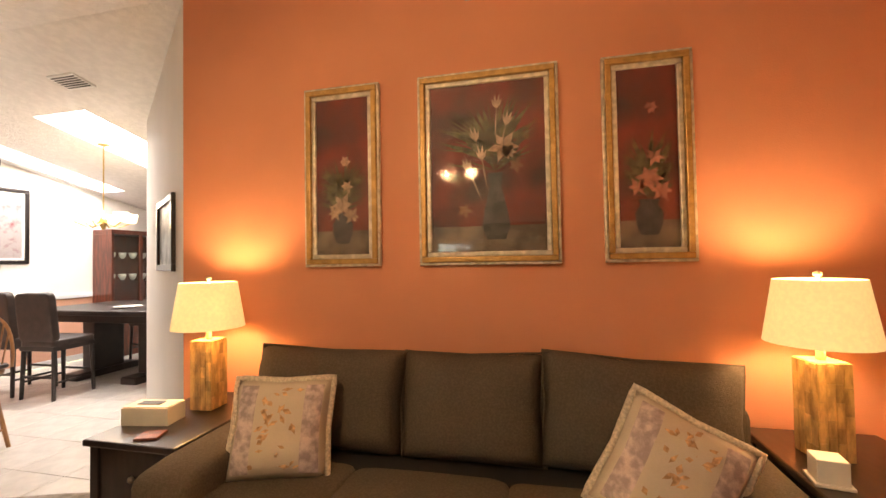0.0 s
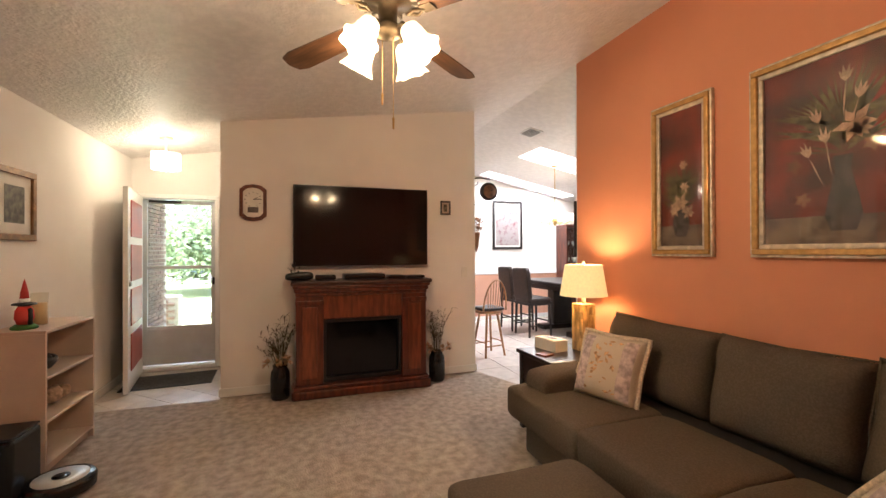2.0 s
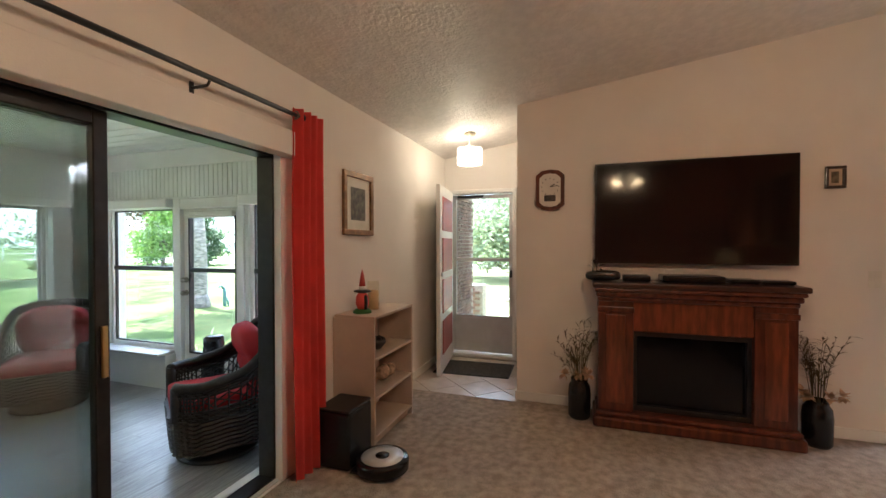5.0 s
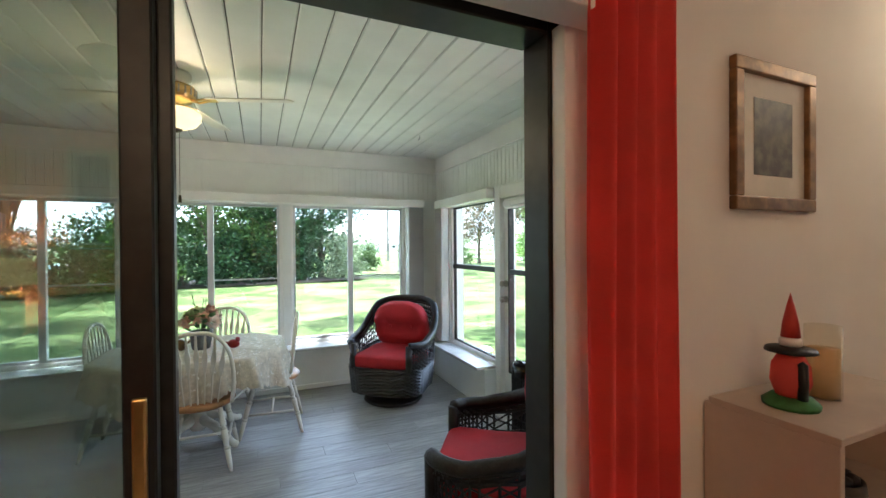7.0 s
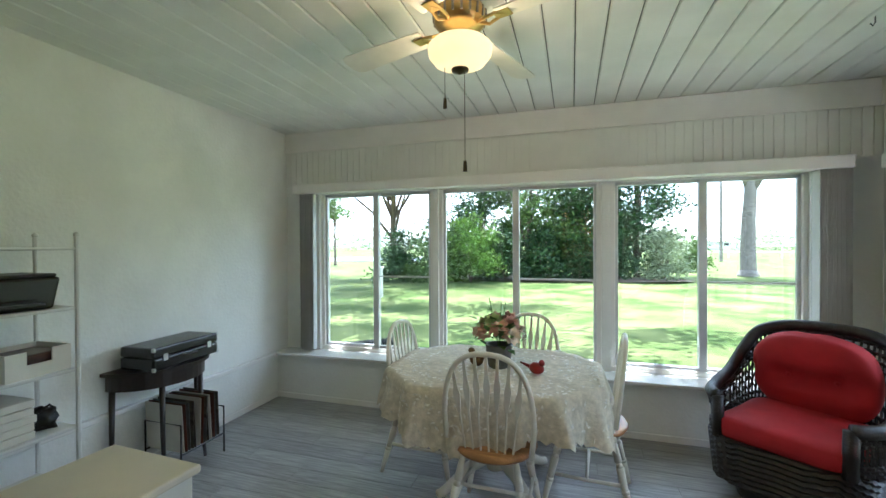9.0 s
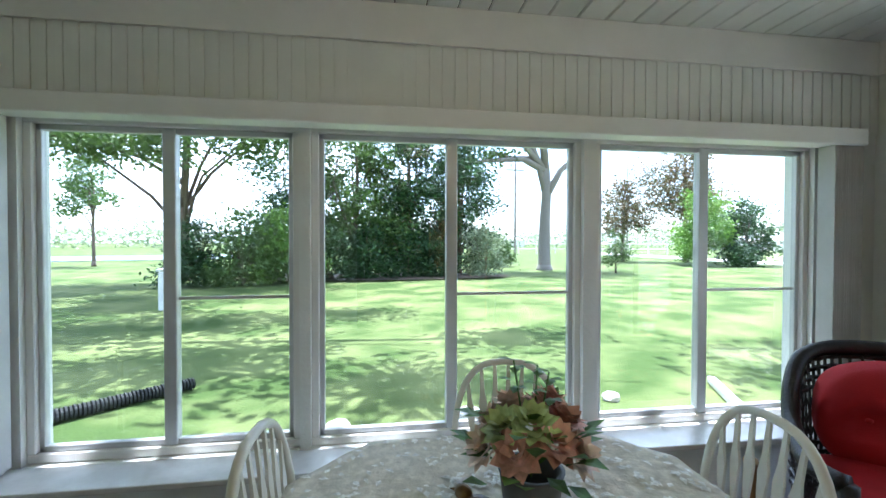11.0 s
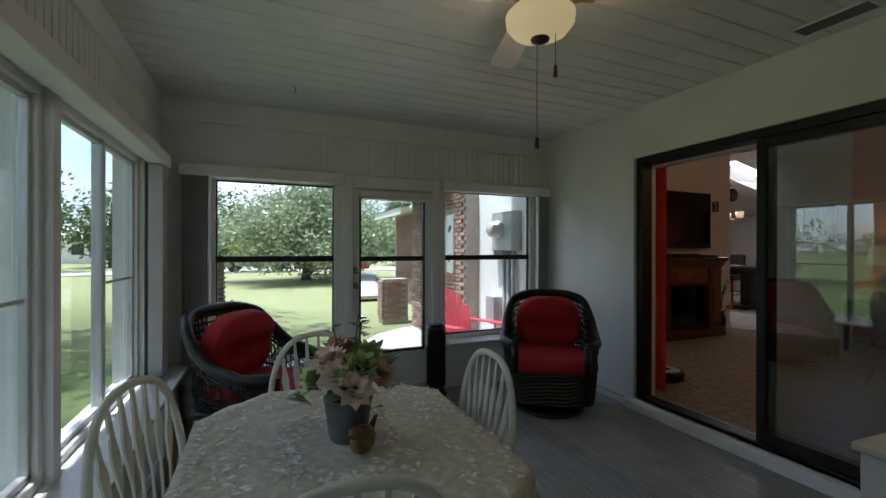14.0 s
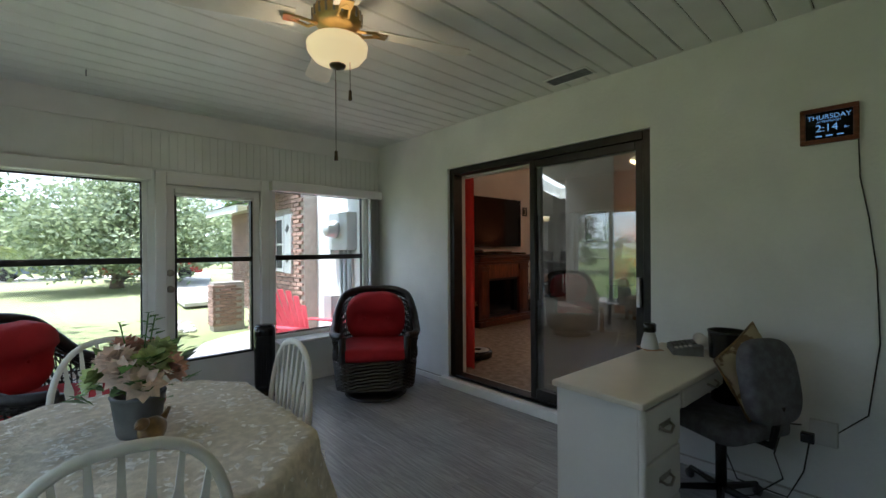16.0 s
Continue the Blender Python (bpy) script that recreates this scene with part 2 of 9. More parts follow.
def cushion(bm, w, d, h, m=None, e=0.35, nu=28, nv=16, puff=0.0, sag=0.0, seed=0):
    """A stuffed cushion: a rounded box w x d x h about its centre, with slight unevenness."""
    sg = lambda c, p: math.copysign(abs(c) ** p, c)
    rows = []
    for j in range(nv + 1):
        ph = -math.pi / 2 + math.pi * j / nv
        row = []
        for i in range(nu):
            th = math.tau * i / nu
            x = sg(math.cos(ph), e) * sg(math.cos(th), e * 0.7) * w / 2
            y = sg(math.cos(ph), e) * sg(math.sin(th), e * 0.7) * d / 2
            z = sg(math.sin(ph), e) * h / 2
            k = (1 - (2 * x / w) ** 2) * (1 - (2 * y / d) ** 2)
            z += math.copysign(puff * max(0, k), z)
            nz = noise.noise((x * 5 + seed * 7.3, y * 5, z * 5)) * 0.012 + noise.noise((x * 14 + seed, y * 14, z * 9)) * 0.004
            v = Vector((x, y, z + nz + (sag * (2 * x / w) ** 2 if z > 0 else 0)))
            row.append(bm.verts.new(m @ v if m else v))
            if j in (0, nv):
                break
        rows.append(row)
    for A, C in zip(rows, rows[1:]):
        for i in range(nu):
            a, b, c, d2 = A[i % len(A)], A[(i + 1) % len(A)], C[(i + 1) % len(C)], C[i % len(C)]
            f = [a]
            for v in (b, c, d2):
                if v not in f:
                    f.append(v)
            if len(f) > 2:
                bm.faces.new(f)


def throw_pillow(bm, s, h, m, n=14, seed=0):
    """A square pillow with pulled-out corners."""
    for side in (1, -1):
        g = []
        for i in range(n + 1):
            row = []
            for j in range(n + 1):
                u, v = 2 * i / n - 1, 2 * j / n - 1
                k = max(0, (1 - u ** 4)) ** 0.6 * max(0, (1 - v ** 4)) ** 0.6
                pin = 1 - 0.06 * (1 - abs(u * v))
                p = Vector((u * s / 2 * pin, v * s / 2 * pin, side * (h / 2 * k + noise.noise((u * 3 + seed, v * 3, side)) * 0.008 * k)))
                row.append(bm.verts.new(m @ p))
            g.append(row)
        for i in range(n):
            for j in range(n):
                q = [g[i][j], g[i + 1][j], g[i + 1][j + 1], g[i][j + 1]]
                bm.faces.new(q if side > 0 else q[::-1])
    bmesh.ops.remove_doubles(bm, verts=bm.verts, dist=1e-5)


def shared(name, me, parent, m):
    """One more object on a mesh that others use too."""
    ob = new(name, me)
    ob.parent = parent
    ob.matrix_basis = m
    return ob


def text_mesh(body, size, mat, parent, m, name="lettering", extrude=0.0006, align="CENTER"):
    cu = bpy.data.curves.new(name, "FONT")
    cu.body, cu.size, cu.extrude, cu.align_x, cu.align_y = body, size, extrude, align, "CENTER"
    tmp = bpy.data.objects.new(name, cu)
    me = bpy.data.meshes.new_from_object(tmp)
    bpy.data.objects.remove(tmp)
    me.materials.append(mat)
    ob = new(name, me)
    ob.parent = parent
    ob.matrix_basis = m
    return ob


# ---- the plan: living room y 0..4.32, sunroom y -0.2..-3.87, entry at x -4.3..-3.05, dining beyond the vault's ridge ----
SF, SC = -0.08, 2.47          # sunroom floor and ceiling
XD, XE = -2.48, 2.23          # sunroom's door wall and far end
YF = -3.87                    # sunroom's window wall
XR = 2.6                      # living room's end wall
YO = 4.33                     # orange wall
XT = -3.05                    # television wall
XFD = -4.31                   # front door's plane
SLIDE = (-1.27, 0.66, 0.0, 2.05)


def vault(y):
    return 2.55 + 0.162 * y if y < 1.14 else (2.735 + 0.142 * (y - 1.14) if y < 4.32 else 3.187 - 0.2 * (y - 4.32))


bm = B(); cut_wall(bm, "x", -4.5, XR + 0.2, -0.35, 2.75, -0.2, -0.012, [SLIDE]); setting("wall_slider", bm, M["stucco"], "pale stucco wall between sunroom and living room")
bm = B(); cut_wall(bm, "x", XFD, XR, 0, 2.7, -0.012, 0.0, [(SLIDE[0], SLIDE[1], 0, SLIDE[3])]); setting("wall_slider_inside", bm, M["white_wall"], "white painted living room wall round the sliding door")


def gable_wall(name, y0, y1, x0, x1, mat, label):
    """A wall along y whose top follows the vault."""
    bm = B()
    ys = sorted({y0, y1, *[y for y in (1.14, 4.32) if y0 < y < y1]})
    rows = [[bm.verts.new((x, y, z)) for x, z in ((x0, 0), (x1, 0), (x1, vault(y)), (x0, vault(y)))] for y in ys]
    for a, b in zip(rows, rows[1:]):
        for k in range(4):
            bm.faces.new([a[k], a[(k + 1) % 4], b[(k + 1) % 4], b[k]])
    bm.faces.new(rows[0]); bm.faces.new(rows[-1][::-1])
    bmesh.ops.recalc_face_normals(bm, faces=bm.faces)
    return setting(name, bm, mat, label)


gable_wall("wall_television", 1.14, 3.88, XT - 0.16, XT, M["white_wall"], "white painted wall behind the television")
gable_wall("wall_end", 0.0, 4.5, XR, XR + 0.15, M["orange_wall"], "burnt orange end wall of the living room")
bm = B(); cut_wall(bm, "x", -1.69, XR, 0, vault(YO) + 0.0, YO, YO + 0.16); setting("wall_orange", bm, M["orange_wall"], "burnt orange painted living room wall")
bm = B(); cut_wall(bm, "y", -0.2, 1.3, 0, 2.8, XFD - 0.2, XFD, [(0.03, 0.93, 0.02, 2.14)]); setting("wall_entry", bm, M["white_wall"], "white wall with the front entrance opening")
bm = B(); cut_wall(bm, "x", XFD, XT - 0.16, 0, 2.8, 1.14, 1.3); setting("wall_entry_side", bm, M["white_wall"], "white side wall of the entry")
# slanting white wall at the end of the orange one
bm = B()
ang = math.atan2(5.60 - YO, -3.42 + 1.69)
ln = math.hypot(5.60 - YO, -3.42 + 1.69)
for u0, u1 in ((0.0, ln),):
    vs = box(bm, 0, u1, -0.12, 0, 0, 3.25)
ob = setting("wall_slanting", bm, M["white_wall"], "white slanting wall towards the dining room")
ob.matrix_basis = pose(-1.69, YO, 0, 0, 0, math.degrees(ang))
# dining room
M["peach_wall"] = material("peach_wall", (0.66, 0.36, 0.24), 0.8, vary=0.03, scale=1.5, bump=0.2, bump_scale=140)
M["cream_wall"] = material("cream_wall", (0.80, 0.75, 0.68), 0.8, vary=0.03, scale=1.5, bump=0.2, bump_scale=140)
XW = -6.36
bm = B(); cut_wall(bm, "y", 1.3, 9.4, 0.96, 3.3, XW - 0.15, XW); setting("wall_dining_upper", bm, M["cream_wall"], "cream dining room wall above the chair rail")
bm = B(); cut_wall(bm, "y", 1.3, 9.4, 0.0, 0.96, XW - 0.15, XW); setting("wall_dining_lower", bm, M["peach_wall"], "peach dining room wall below the chair rail")
bm = B(); rbox(bm, XW, XW + 0.03, 1.3, 9.4, 0.95, 1.02, 0.008); setting("trim_chair_rail", bm, M["white_paint"], "white chair rail of the dining room", "trim")
bm = B(); rbox(bm, XW, XW + 0.015, 1.3, 9.4, 0.0, 0.09, 0.005); setting("baseboard_dining", bm, M["white_paint"], "white baseboard of the dining room", "baseboard")
bm = B(); cut_wall(bm, "x", XW, XR, 0, 3.3, 9.4, 9.5); setting("wall_dining_back", bm, M["cream_wall"], "plain cream back wall of the dining room")
bm = B(); cut_wall(bm, "y", YO + 0.16, 9.4, 0, 3.3, 1.0, 1.1); setting("wall_dining_side", bm, M["cream_wall"], "plain cream side wall of the dining room")
bm = B(); cut_wall(bm, "x", XW, XFD - 0.2, 0, 2.8, 1.3, 1.4); setting("wall_kitchen_side", bm, M["cream_wall"], "plain cream kitchen wall")

# sunroom
WIN = [(0.70, 1.86), (-0.71, 0.65), (-2.08, -0.78)]
bm = B(); cut_wall(bm, "x", XD - 0.2, XE + 0.15, -0.4, 2.7, YF - 0.18, YF, [(a, b, 0.36, 1.90) for a, b in WIN]); setting("wall_windows", bm, M["stucco"], "pale sunroom wall with three sliding windows")
bm = B(); cut_wall(bm, "y", YF, -0.2, -0.4, 2.7, XD - 0.18, XD, [(-3.51, -2.49, 0.30, 1.88), (-2.42, -1.53, SF, 1.90), (-1.46, -0.37, 0.36, 1.90)]); setting("wall_door", bm, M["stucco"], "pale sunroom wall with a glazed door and two windows")
bm = B(); cut_wall(bm, "y", YF, -0.2, -0.4, 2.7, XE, XE + 0.15); setting("wall_far_end", bm, M["stucco"], "pale plain end wall of the sunroom")
# low walls under the windows with marble sills, ledge on the plain wall
bm = B(); box(bm, XD, XE, YF, -3.72, SF, 0.335); setting("wall_low_windows", bm, M["stucco"], "low pale wall under the windows", "wall")
bm = B(); rbox(bm, XD + 0.01, XE - 0.01, YF, -3.655, 0.335, 0.362, 0.006); setting("window_sill_long", bm, M["marble"], "long pale marble window sill", "window sill")
for i, (a, b, z) in enumerate(((-3.655, -2.46, 0.30), (-1.49, -0.2, 0.36))):
    bm = B(); box(bm, XD, XD + 0.13, a, b, SF, z - 0.027); setting("wall_low_door_%d" % (i + 1), bm, M["stucco"], "low pale wall beside the garden door", "wall")
    bm = B(); rbox(bm, XD, XD + 0.2, a + 0.03, b - 0.02, z - 0.027, z, 0.006); setting("window_sill_%d" % (i + 1), bm, M["marble"], "pale marble window sill", "window sill")
bm = B(); rbox(bm, XE - 0.04, XE, -3.65, -0.2, 0.325, 0.36, 0.006); setting("trim_ledge", bm, M["white_paint"], "white ledge strip along the plain wall", "trim")
bm = B(); rbox(bm, XE - 0.012, XE, -3.7, -0.2, SF, SF + 0.05, 0.004); rbox(bm, XD + 0.13, XE, -3.72, -3.706, SF, SF + 0.05, 0.004); rbox(bm, -2.35, -1.25, -0.212, -0.2, SF, SF + 0.05, 0.004); rbox(bm, 0.7, XE, -0.212, -0.2, SF, SF + 0.05, 0.004); setting("baseboard_sunroom", bm, M["white_paint"], "thin white baseboard of the sunroom", "baseboard")

bm = B(); box(bm, XD, XE, YF, -0.2, SF - 0.2, SF - 0.006); setting("floor_sunroom", bm, M["gap_dark"], "dark bedding under grey wood-look planks", "floor")
# carpet, with its slanting edge towards the dining tiles
bm = B()
pts = [(XT, 0), (XR, 0), (XR, YO), (-1.69, YO), (-2.40, 4.12), (XT, 3.88), (XT, 1.14), (XT + 0.06, 1.14), (XT + 0.06, 0.1)]
top = [bm.verts.new((x, y, 0.0)) for x, y in pts]
bm.faces.new(top)
r = bmesh.ops.extrude_face_region(bm, geom=list(bm.faces))
bmesh.ops.translate(bm, verts=[v for v in r["geom"] if isinstance(v, bmesh.types.BMVert)], vec=(0, 0, -0.02))
bmesh.ops.recalc_face_normals(bm, faces=bm.faces)
setting("carpet", bm, M["carpet"], "brown beige cut-pile carpet", "carpet")
bm = B(); box(bm, XW, XR, -0.2, 9.4, -0.3, -0.02); setting("floor_slab", bm, M["grout"], "grouted slab under the tiles", "floor")

# living room and dining ceiling: low slope, vault and its far side with two skylight wells
M["sky_panel"] = material("sky_panel", (0.9, 0.9, 0.9), 0.5, emit=(1.0, 0.98, 0.95), emit_strength=9.0)
SKY = [(-6.2, -5.75, 5.35, 7.3), (-4.55, -3.85, 5.3, 7.2)]
bm = B()
XS = sorted({-6.5, XR + 0.1, *[s[0] for s in SKY], *[s[1] for s in SKY]})
YS = sorted({-0.2, 1.14, 4.32, 9.5, *[s[2] for s in SKY], *[s[3] for s in SKY]})
grid = {(i, j): bm.verts.new((x, y, vault(y))) for i, x in enumerate(XS) for j, y in enumerate(YS)}
for i in range(len(XS) - 1):
    for j in range(len(YS) - 1):
        cx, cy = (XS[i] + XS[i + 1]) / 2, (YS[j] + YS[j + 1]) / 2
        if not any(s[0] < cx < s[1] and s[2] < cy < s[3] for s in SKY):
            bm.faces.new([grid[i, j], grid[i, j + 1], grid[i + 1, j + 1], grid[i + 1, j]])
for s in SKY:
    c = [(s[0], s[2]), (s[1], s[2]), (s[1], s[3]), (s[0], s[3])]
    for (xa, ya), (xb, yb) in zip(c, c[1:] + c[:1]):
        bm.faces.new([bm.verts.new(p) for p in ((xa, ya, vault(ya)), (xb, yb, vault(yb)), (xb, yb, vault(yb) + 0.3), (xa, ya, vault(ya) + 0.3))])
setting("ceiling_living", bm, M["ceiling"], "white knock-down textured vaulted ceiling", "ceiling")
for i, s in enumerate(SKY):
    bm = B()
    bm.faces.new([bm.verts.new(p) for p in ((s[0] - 0.02, s[2] - 0.02, vault(s[2]) + 0.29), (s[1] + 0.02, s[2] - 0.02, vault(s[2]) + 0.29), (s[1] + 0.02, s[3] + 0.02, vault(s[3]) + 0.29), (s[0] - 0.02, s[3] + 0.02, vault(s[3]) + 0.29))])
    setting("window_skylight_%d" % (i + 1), bm, M["sky_panel"], "bright frosted skylight in the dining ceiling", "skylight")
# unseen roof shell, added so that no sky leaks in; porch left open
M["roof"] = material("roof", (0.16, 0.13, 0.11), 0.95, vary=0.3, scale=8, bump=1.0, bump_scale=40)
bm = B(); box(bm, -6.9, XR + 0.5, 1.3, 10, 3.6, 3.75); box(bm, -4.6, XR + 0.5, -0.2, 1.3, 3.6, 3.75); box(bm, -4.61, -4.6, -0.2, 1.3, 2.7, 3.75); box(bm, XD - 0.75, XE + 0.6, YF - 0.62, -0.2, 2.62, 2.74); box(bm, -4.6, XR + 0.5, -0.21, -0.2, 2.6, 3.7); setting("roof_shell", bm, M["roof"], "plain unseen roof that blocks sky and sun over house and sunroom", "roof")
# unseen eave edge, added with the overhang to keep sun off the sills
bm = B(); box(bm, XD - 0.75, XE + 0.6, YF - 0.64, YF - 0.62, 2.56, 2.76); box(bm, XD - 0.77, XD - 0.75, YF - 0.64, -0.21, 2.56, 2.76); setting("trim_fascia", bm, M["white_paint"], "white unseen fascia board on the sunroom roof's shading eave", "trim")

# sunroom ceiling boards
bm = B()
x = XD
while x < XE:
    rbox(bm, x + 0.003, min(x + 0.149, XE), YF, -0.2, SC, SC + 0.02, 0.006, 1)
    x += 0.152
setting("ceiling_sunroom", bm, M["board"], "white grooved board ceiling of the sunroom", "ceiling")
bm = B(); box(bm, XD, XE, YF, -0.2, SC + 0.012, SC + 0.1); setting("ceiling_backing", bm, M["gap_grey"], "grey backing above the ceiling boards", "ceiling")

# beadboard frieze and trim above the windows
def frieze(bm, along, a0, a1, f, inward, z0, z1):
    n = int((a1 - a0) / 0.062)
    for i in range(n):
        a, b = a0 + i * (a1 - a0) / n, a0 + (i + 1) * (a1 - a0) / n
        if along == "x":
            box(bm, a + 0.005, b - 0.005, f, f + inward * 0.014, z0, z1)
        else:
            box(bm, f, f + inward * 0.014, a + 0.005, b - 0.005, z0, z1)


bm = B(); frieze(bm, "x", XD, XE, YF, 1, 1.96, 2.285); box(bm, XD, XE, YF, YF + 0.007, 1.95, 2.29); setting("trim_frieze_windows", bm, M["board"], "white beadboard frieze above the windows", "trim")
bm = B(); frieze(bm, "y", YF + 0.02, -0.2, XD, 1, 1.96, 2.285); box(bm, XD, XD + 0.007, YF + 0.02, -0.2, 1.95, 2.29); setting("trim_frieze_door", bm, M["board"], "white beadboard frieze above the garden door", "trim")
bm = B(); rbox(bm, XD, XE, YF, YF + 0.03, 2.285, SC - 0.001, 0.006); rbox(bm, XD, XD + 0.03, YF + 0.03, -0.2, 2.285, SC - 0.001, 0.006); box(bm, XD, XE, YF + 0.03, YF + 0.04, 2.28, 2.30); box(bm, XD + 0.03, XD + 0.04, YF + 0.03, -0.2, 2.28, 2.30); setting("trim_top", bm, M["white_paint"], "flat white board under the ceiling", "trim")
bm = B(); rbox(bm, -2.27, 2.08, YF + 0.015, YF + 0.125, 1.865, 1.955, 0.008); setting("trim_valance", bm, M["white_paint"], "long white blind valance above the windows", "valance")
for i, (a, b) in enumerate(((-3.72, -2.47), (-1.5, -0.21))):
    bm = B(); rbox(bm, XD + 0.012, XD + 0.10, a, b, 1.845, 1.94, 0.008); setting("trim_valance_%d" % (i + 2), bm, M["white_paint"], "white blind valance beside the garden door", "valance")


def sash_window(name, along, a0, a1, z0, z1, f, style, label):
    """style 'slide': white frame, a middle meeting stile; 'hung': dark meeting rail."""
    w = thing(name, (0, 0, 0), label, "window", kind="structure")
    sw = (lambda bm, x0, x1, y0, y1, c0, c1, r=0.004: rbox(bm, x0, x1, y0, y1, c0, c1, r, 1)) if along == "x" else (lambda bm, x0, x1, y0, y1, c0, c1, r=0.004: rbox(bm, y0, y1, x0, x1, c0, c1, r, 1))
    mat = M["alu"] if style == "slide" else M["bronze"]
    t = 0.045 if style == "slide" else 0.022
    outer = M["white_paint"]
    bm = B()
    for q in ((a0, a1, z0, z0 + 0.04), (a0, a1, z1 - 0.04, z1), (a0, a0 + 0.035, z0 + 0.04, z1 - 0.04), (a1 - 0.035, a1, z0 + 0.04, z1 - 0.04)):
        sw(bm, q[0], q[1], f - 0.04, f + 0.04, q[2], q[3])
    part("window_frame", bm, outer, w)
    A0, A1, Z0, Z1 = a0 + 0.035, a1 - 0.035, z0 + 0.04, z1 - 0.04
    bm = B()
    for q in ((A0, A1, Z0, Z0 + t * 0.6), (A0, A1, Z1 - t * 0.6, Z1), (A0, A0 + t * 0.5, Z0, Z1), (A1 - t * 0.5, A1, Z0, Z1)):
        sw(bm, q[0], q[1], f - 0.015, f + 0.018, q[2], q[3], 0.003)
    part("sash", bm, mat, w)
    bm = B()
    if style == "slide":
        mid = (A0 + A1) / 2
        sw(bm, mid - 0.028, mid + 0.028, f - 0.022, f + 0.028, Z0, Z1)
        part("meeting_stile", bm, mat, w)
        bm = B(); sw(bm, A0, mid - 0.028, f - 0.006, f + 0.006, (Z0 + Z1) / 2 - 0.06, (Z0 + Z1) / 2 - 0.045, 0.002); part("screen_bar", bm, mat, w)
        panes = ((A0, mid, Z0, Z1), (mid, A1, Z0, Z1))
    else:
        zm = 1.185
        sw(bm, A0, A1, f - 0.02, f + 0.03, zm - 0.028, zm + 0.022)
        part("meeting_rail", bm, M["bronze"], w)
        panes = ((A0, A1, Z0, zm), (A0, A1, zm, Z1))
    for q in panes:
        bm = B(); sw(bm, q[0], q[1], f - 0.002, f + 0.002, q[2], q[3], 0.0005)
        p = part("pane", bm, M["glass"], w)
        p.visible_shadow = False
    return w


for i, (a, b) in enumerate(WIN):
    sash_window("window_%d" % (i + 1), "x", a, b, 0.36, 1.90, YF - 0.07, "slide", "white aluminium sliding sunroom window")
sash_window("window_4", "y", -3.51, -2.49, 0.30, 1.88, XD - 0.06, "hung", "hung window with a dark meeting rail")
sash_window("window_5", "y", -1.46, -0.37, 0.36, 1.90, XD - 0.06, "hung", "hung window with a dark meeting rail")

# stacked vertical blinds beside the windows
M["blind"] = material("blind", (0.58, 0.58, 0.57), 0.6, vary=0.06, scale=3)


def blinds(name, along, a0, a1, f, z0, z1, n):
    w = thing(name, (0, 0, 0), "stacked grey-white vertical blinds hanging under the valance", "blinds")
    for i in range(n):
        a = a0 + (i + 0.5) * (a1 - a0) / n
        bm = B()
        rbox(bm, -0.0015, 0.0015, -0.042, 0.042, z0, z1, 0.001, 1)
        part("slat", bm, M["blind"], w, m=pose(a, f, 0, 0, 0, 12 + 5 * math.sin(i * 2.1)) if along == "x" else pose(f, a, 0, 0, 0, 78 + 5 * math.sin(i * 1.7)))
    return w


blinds("vertical_blinds", "x", 1.86, 2.02, YF + 0.065, 0.38, 1.865, 9)
blinds("vertical_blinds", "x", -2.26, -2.07, YF + 0.065, 0.38, 1.865, 12)
blinds("vertical_blinds", "y", -3.70, -3.50, XD + 0.055, 0.32, 1.845, 10)
blinds("vertical_blinds", "y", -0.37, -0.23, XD + 0.055, 0.38, 1.845, 8)

# garden door with its frame
door = thing("door_garden", (0, 0, 0), "white garden door with a tall dark-edged pane", "door", kind="structure")
bm = B()
for q in ((-2.44, -2.36, SF, 1.94), (-1.58, -1.50, SF, 1.94), (-2.36, -1.58, 1.83, 1.94)):
    rbox(bm, XD - 0.1, XD + 0.025, q[0], q[1], q[2], q[3], 0.006)
part("door_frame", bm, M["white_paint"], door)
bm = B(); cut_wall(bm, "y", -2.36, -1.58, SF + 0.02, 1.83, XD - 0.07, XD - 0.025, [(-2.295, -1.645, 0.28, 1.75)]); part("leaf", bm, M["white_paint"], door)
bm = B()
for q in ((-2.295, -2.278, 0.28, 1.75), (-1.662, -1.645, 0.28, 1.75), (-2.278, -1.662, 0.28, 0.30), (-2.278, -1.662, 1.735, 1.75), (-2.278, -1.662, 1.155, 1.20)):
    rbox(bm, XD - 0.075, XD - 0.018, q[0], q[1], q[2], q[3], 0.003, 1)
part("glazing_frame", bm, M["bronze"], door)
bm = B(); box(bm, XD - 0.05, XD - 0.046, -2.278, -1.662, 0.30, 1.735); part("pane", bm, M["glass"], door).visible_shadow = False
bm = B(); rbox(bm, XD - 0.02, XD + 0.03, -2.30, -1.64, 1.755, 1.80, 0.006); rbox(bm, XD - 0.015, XD + 0.02, -2.29, -1.65, 1.735, 1.753, 0.004); part("blind_headrail", bm, M["white_paint"], door, "rolled-up white mini blind")
M["brass_old"] = material("brass_old", (0.36, 0.33, 0.28), 0.35, metal=0.9, vary=0.1)
for z, rr in ((1.07, 0.026), (0.93, 0.028)):
    bm = B(); lathe(bm, [(0.03, 0), (0.03, 0.012), (0.012, 0.014), (0.012, 0.03), (rr, 0.04), (rr, 0.058), (0.012, 0.066), (0.0, 0.067)], 14)
    part("door_knob", bm, M["brass_old"], door, "dull metal knob", True, pose(XD - 0.026, -2.33, z, 0, 90, 0))
bm = B(); rbox(bm, XD - 0.02, XD + 0.14, -2.44, -1.5, SF, SF + 0.03, 0.01); part("threshold", bm, M["alu"], door)

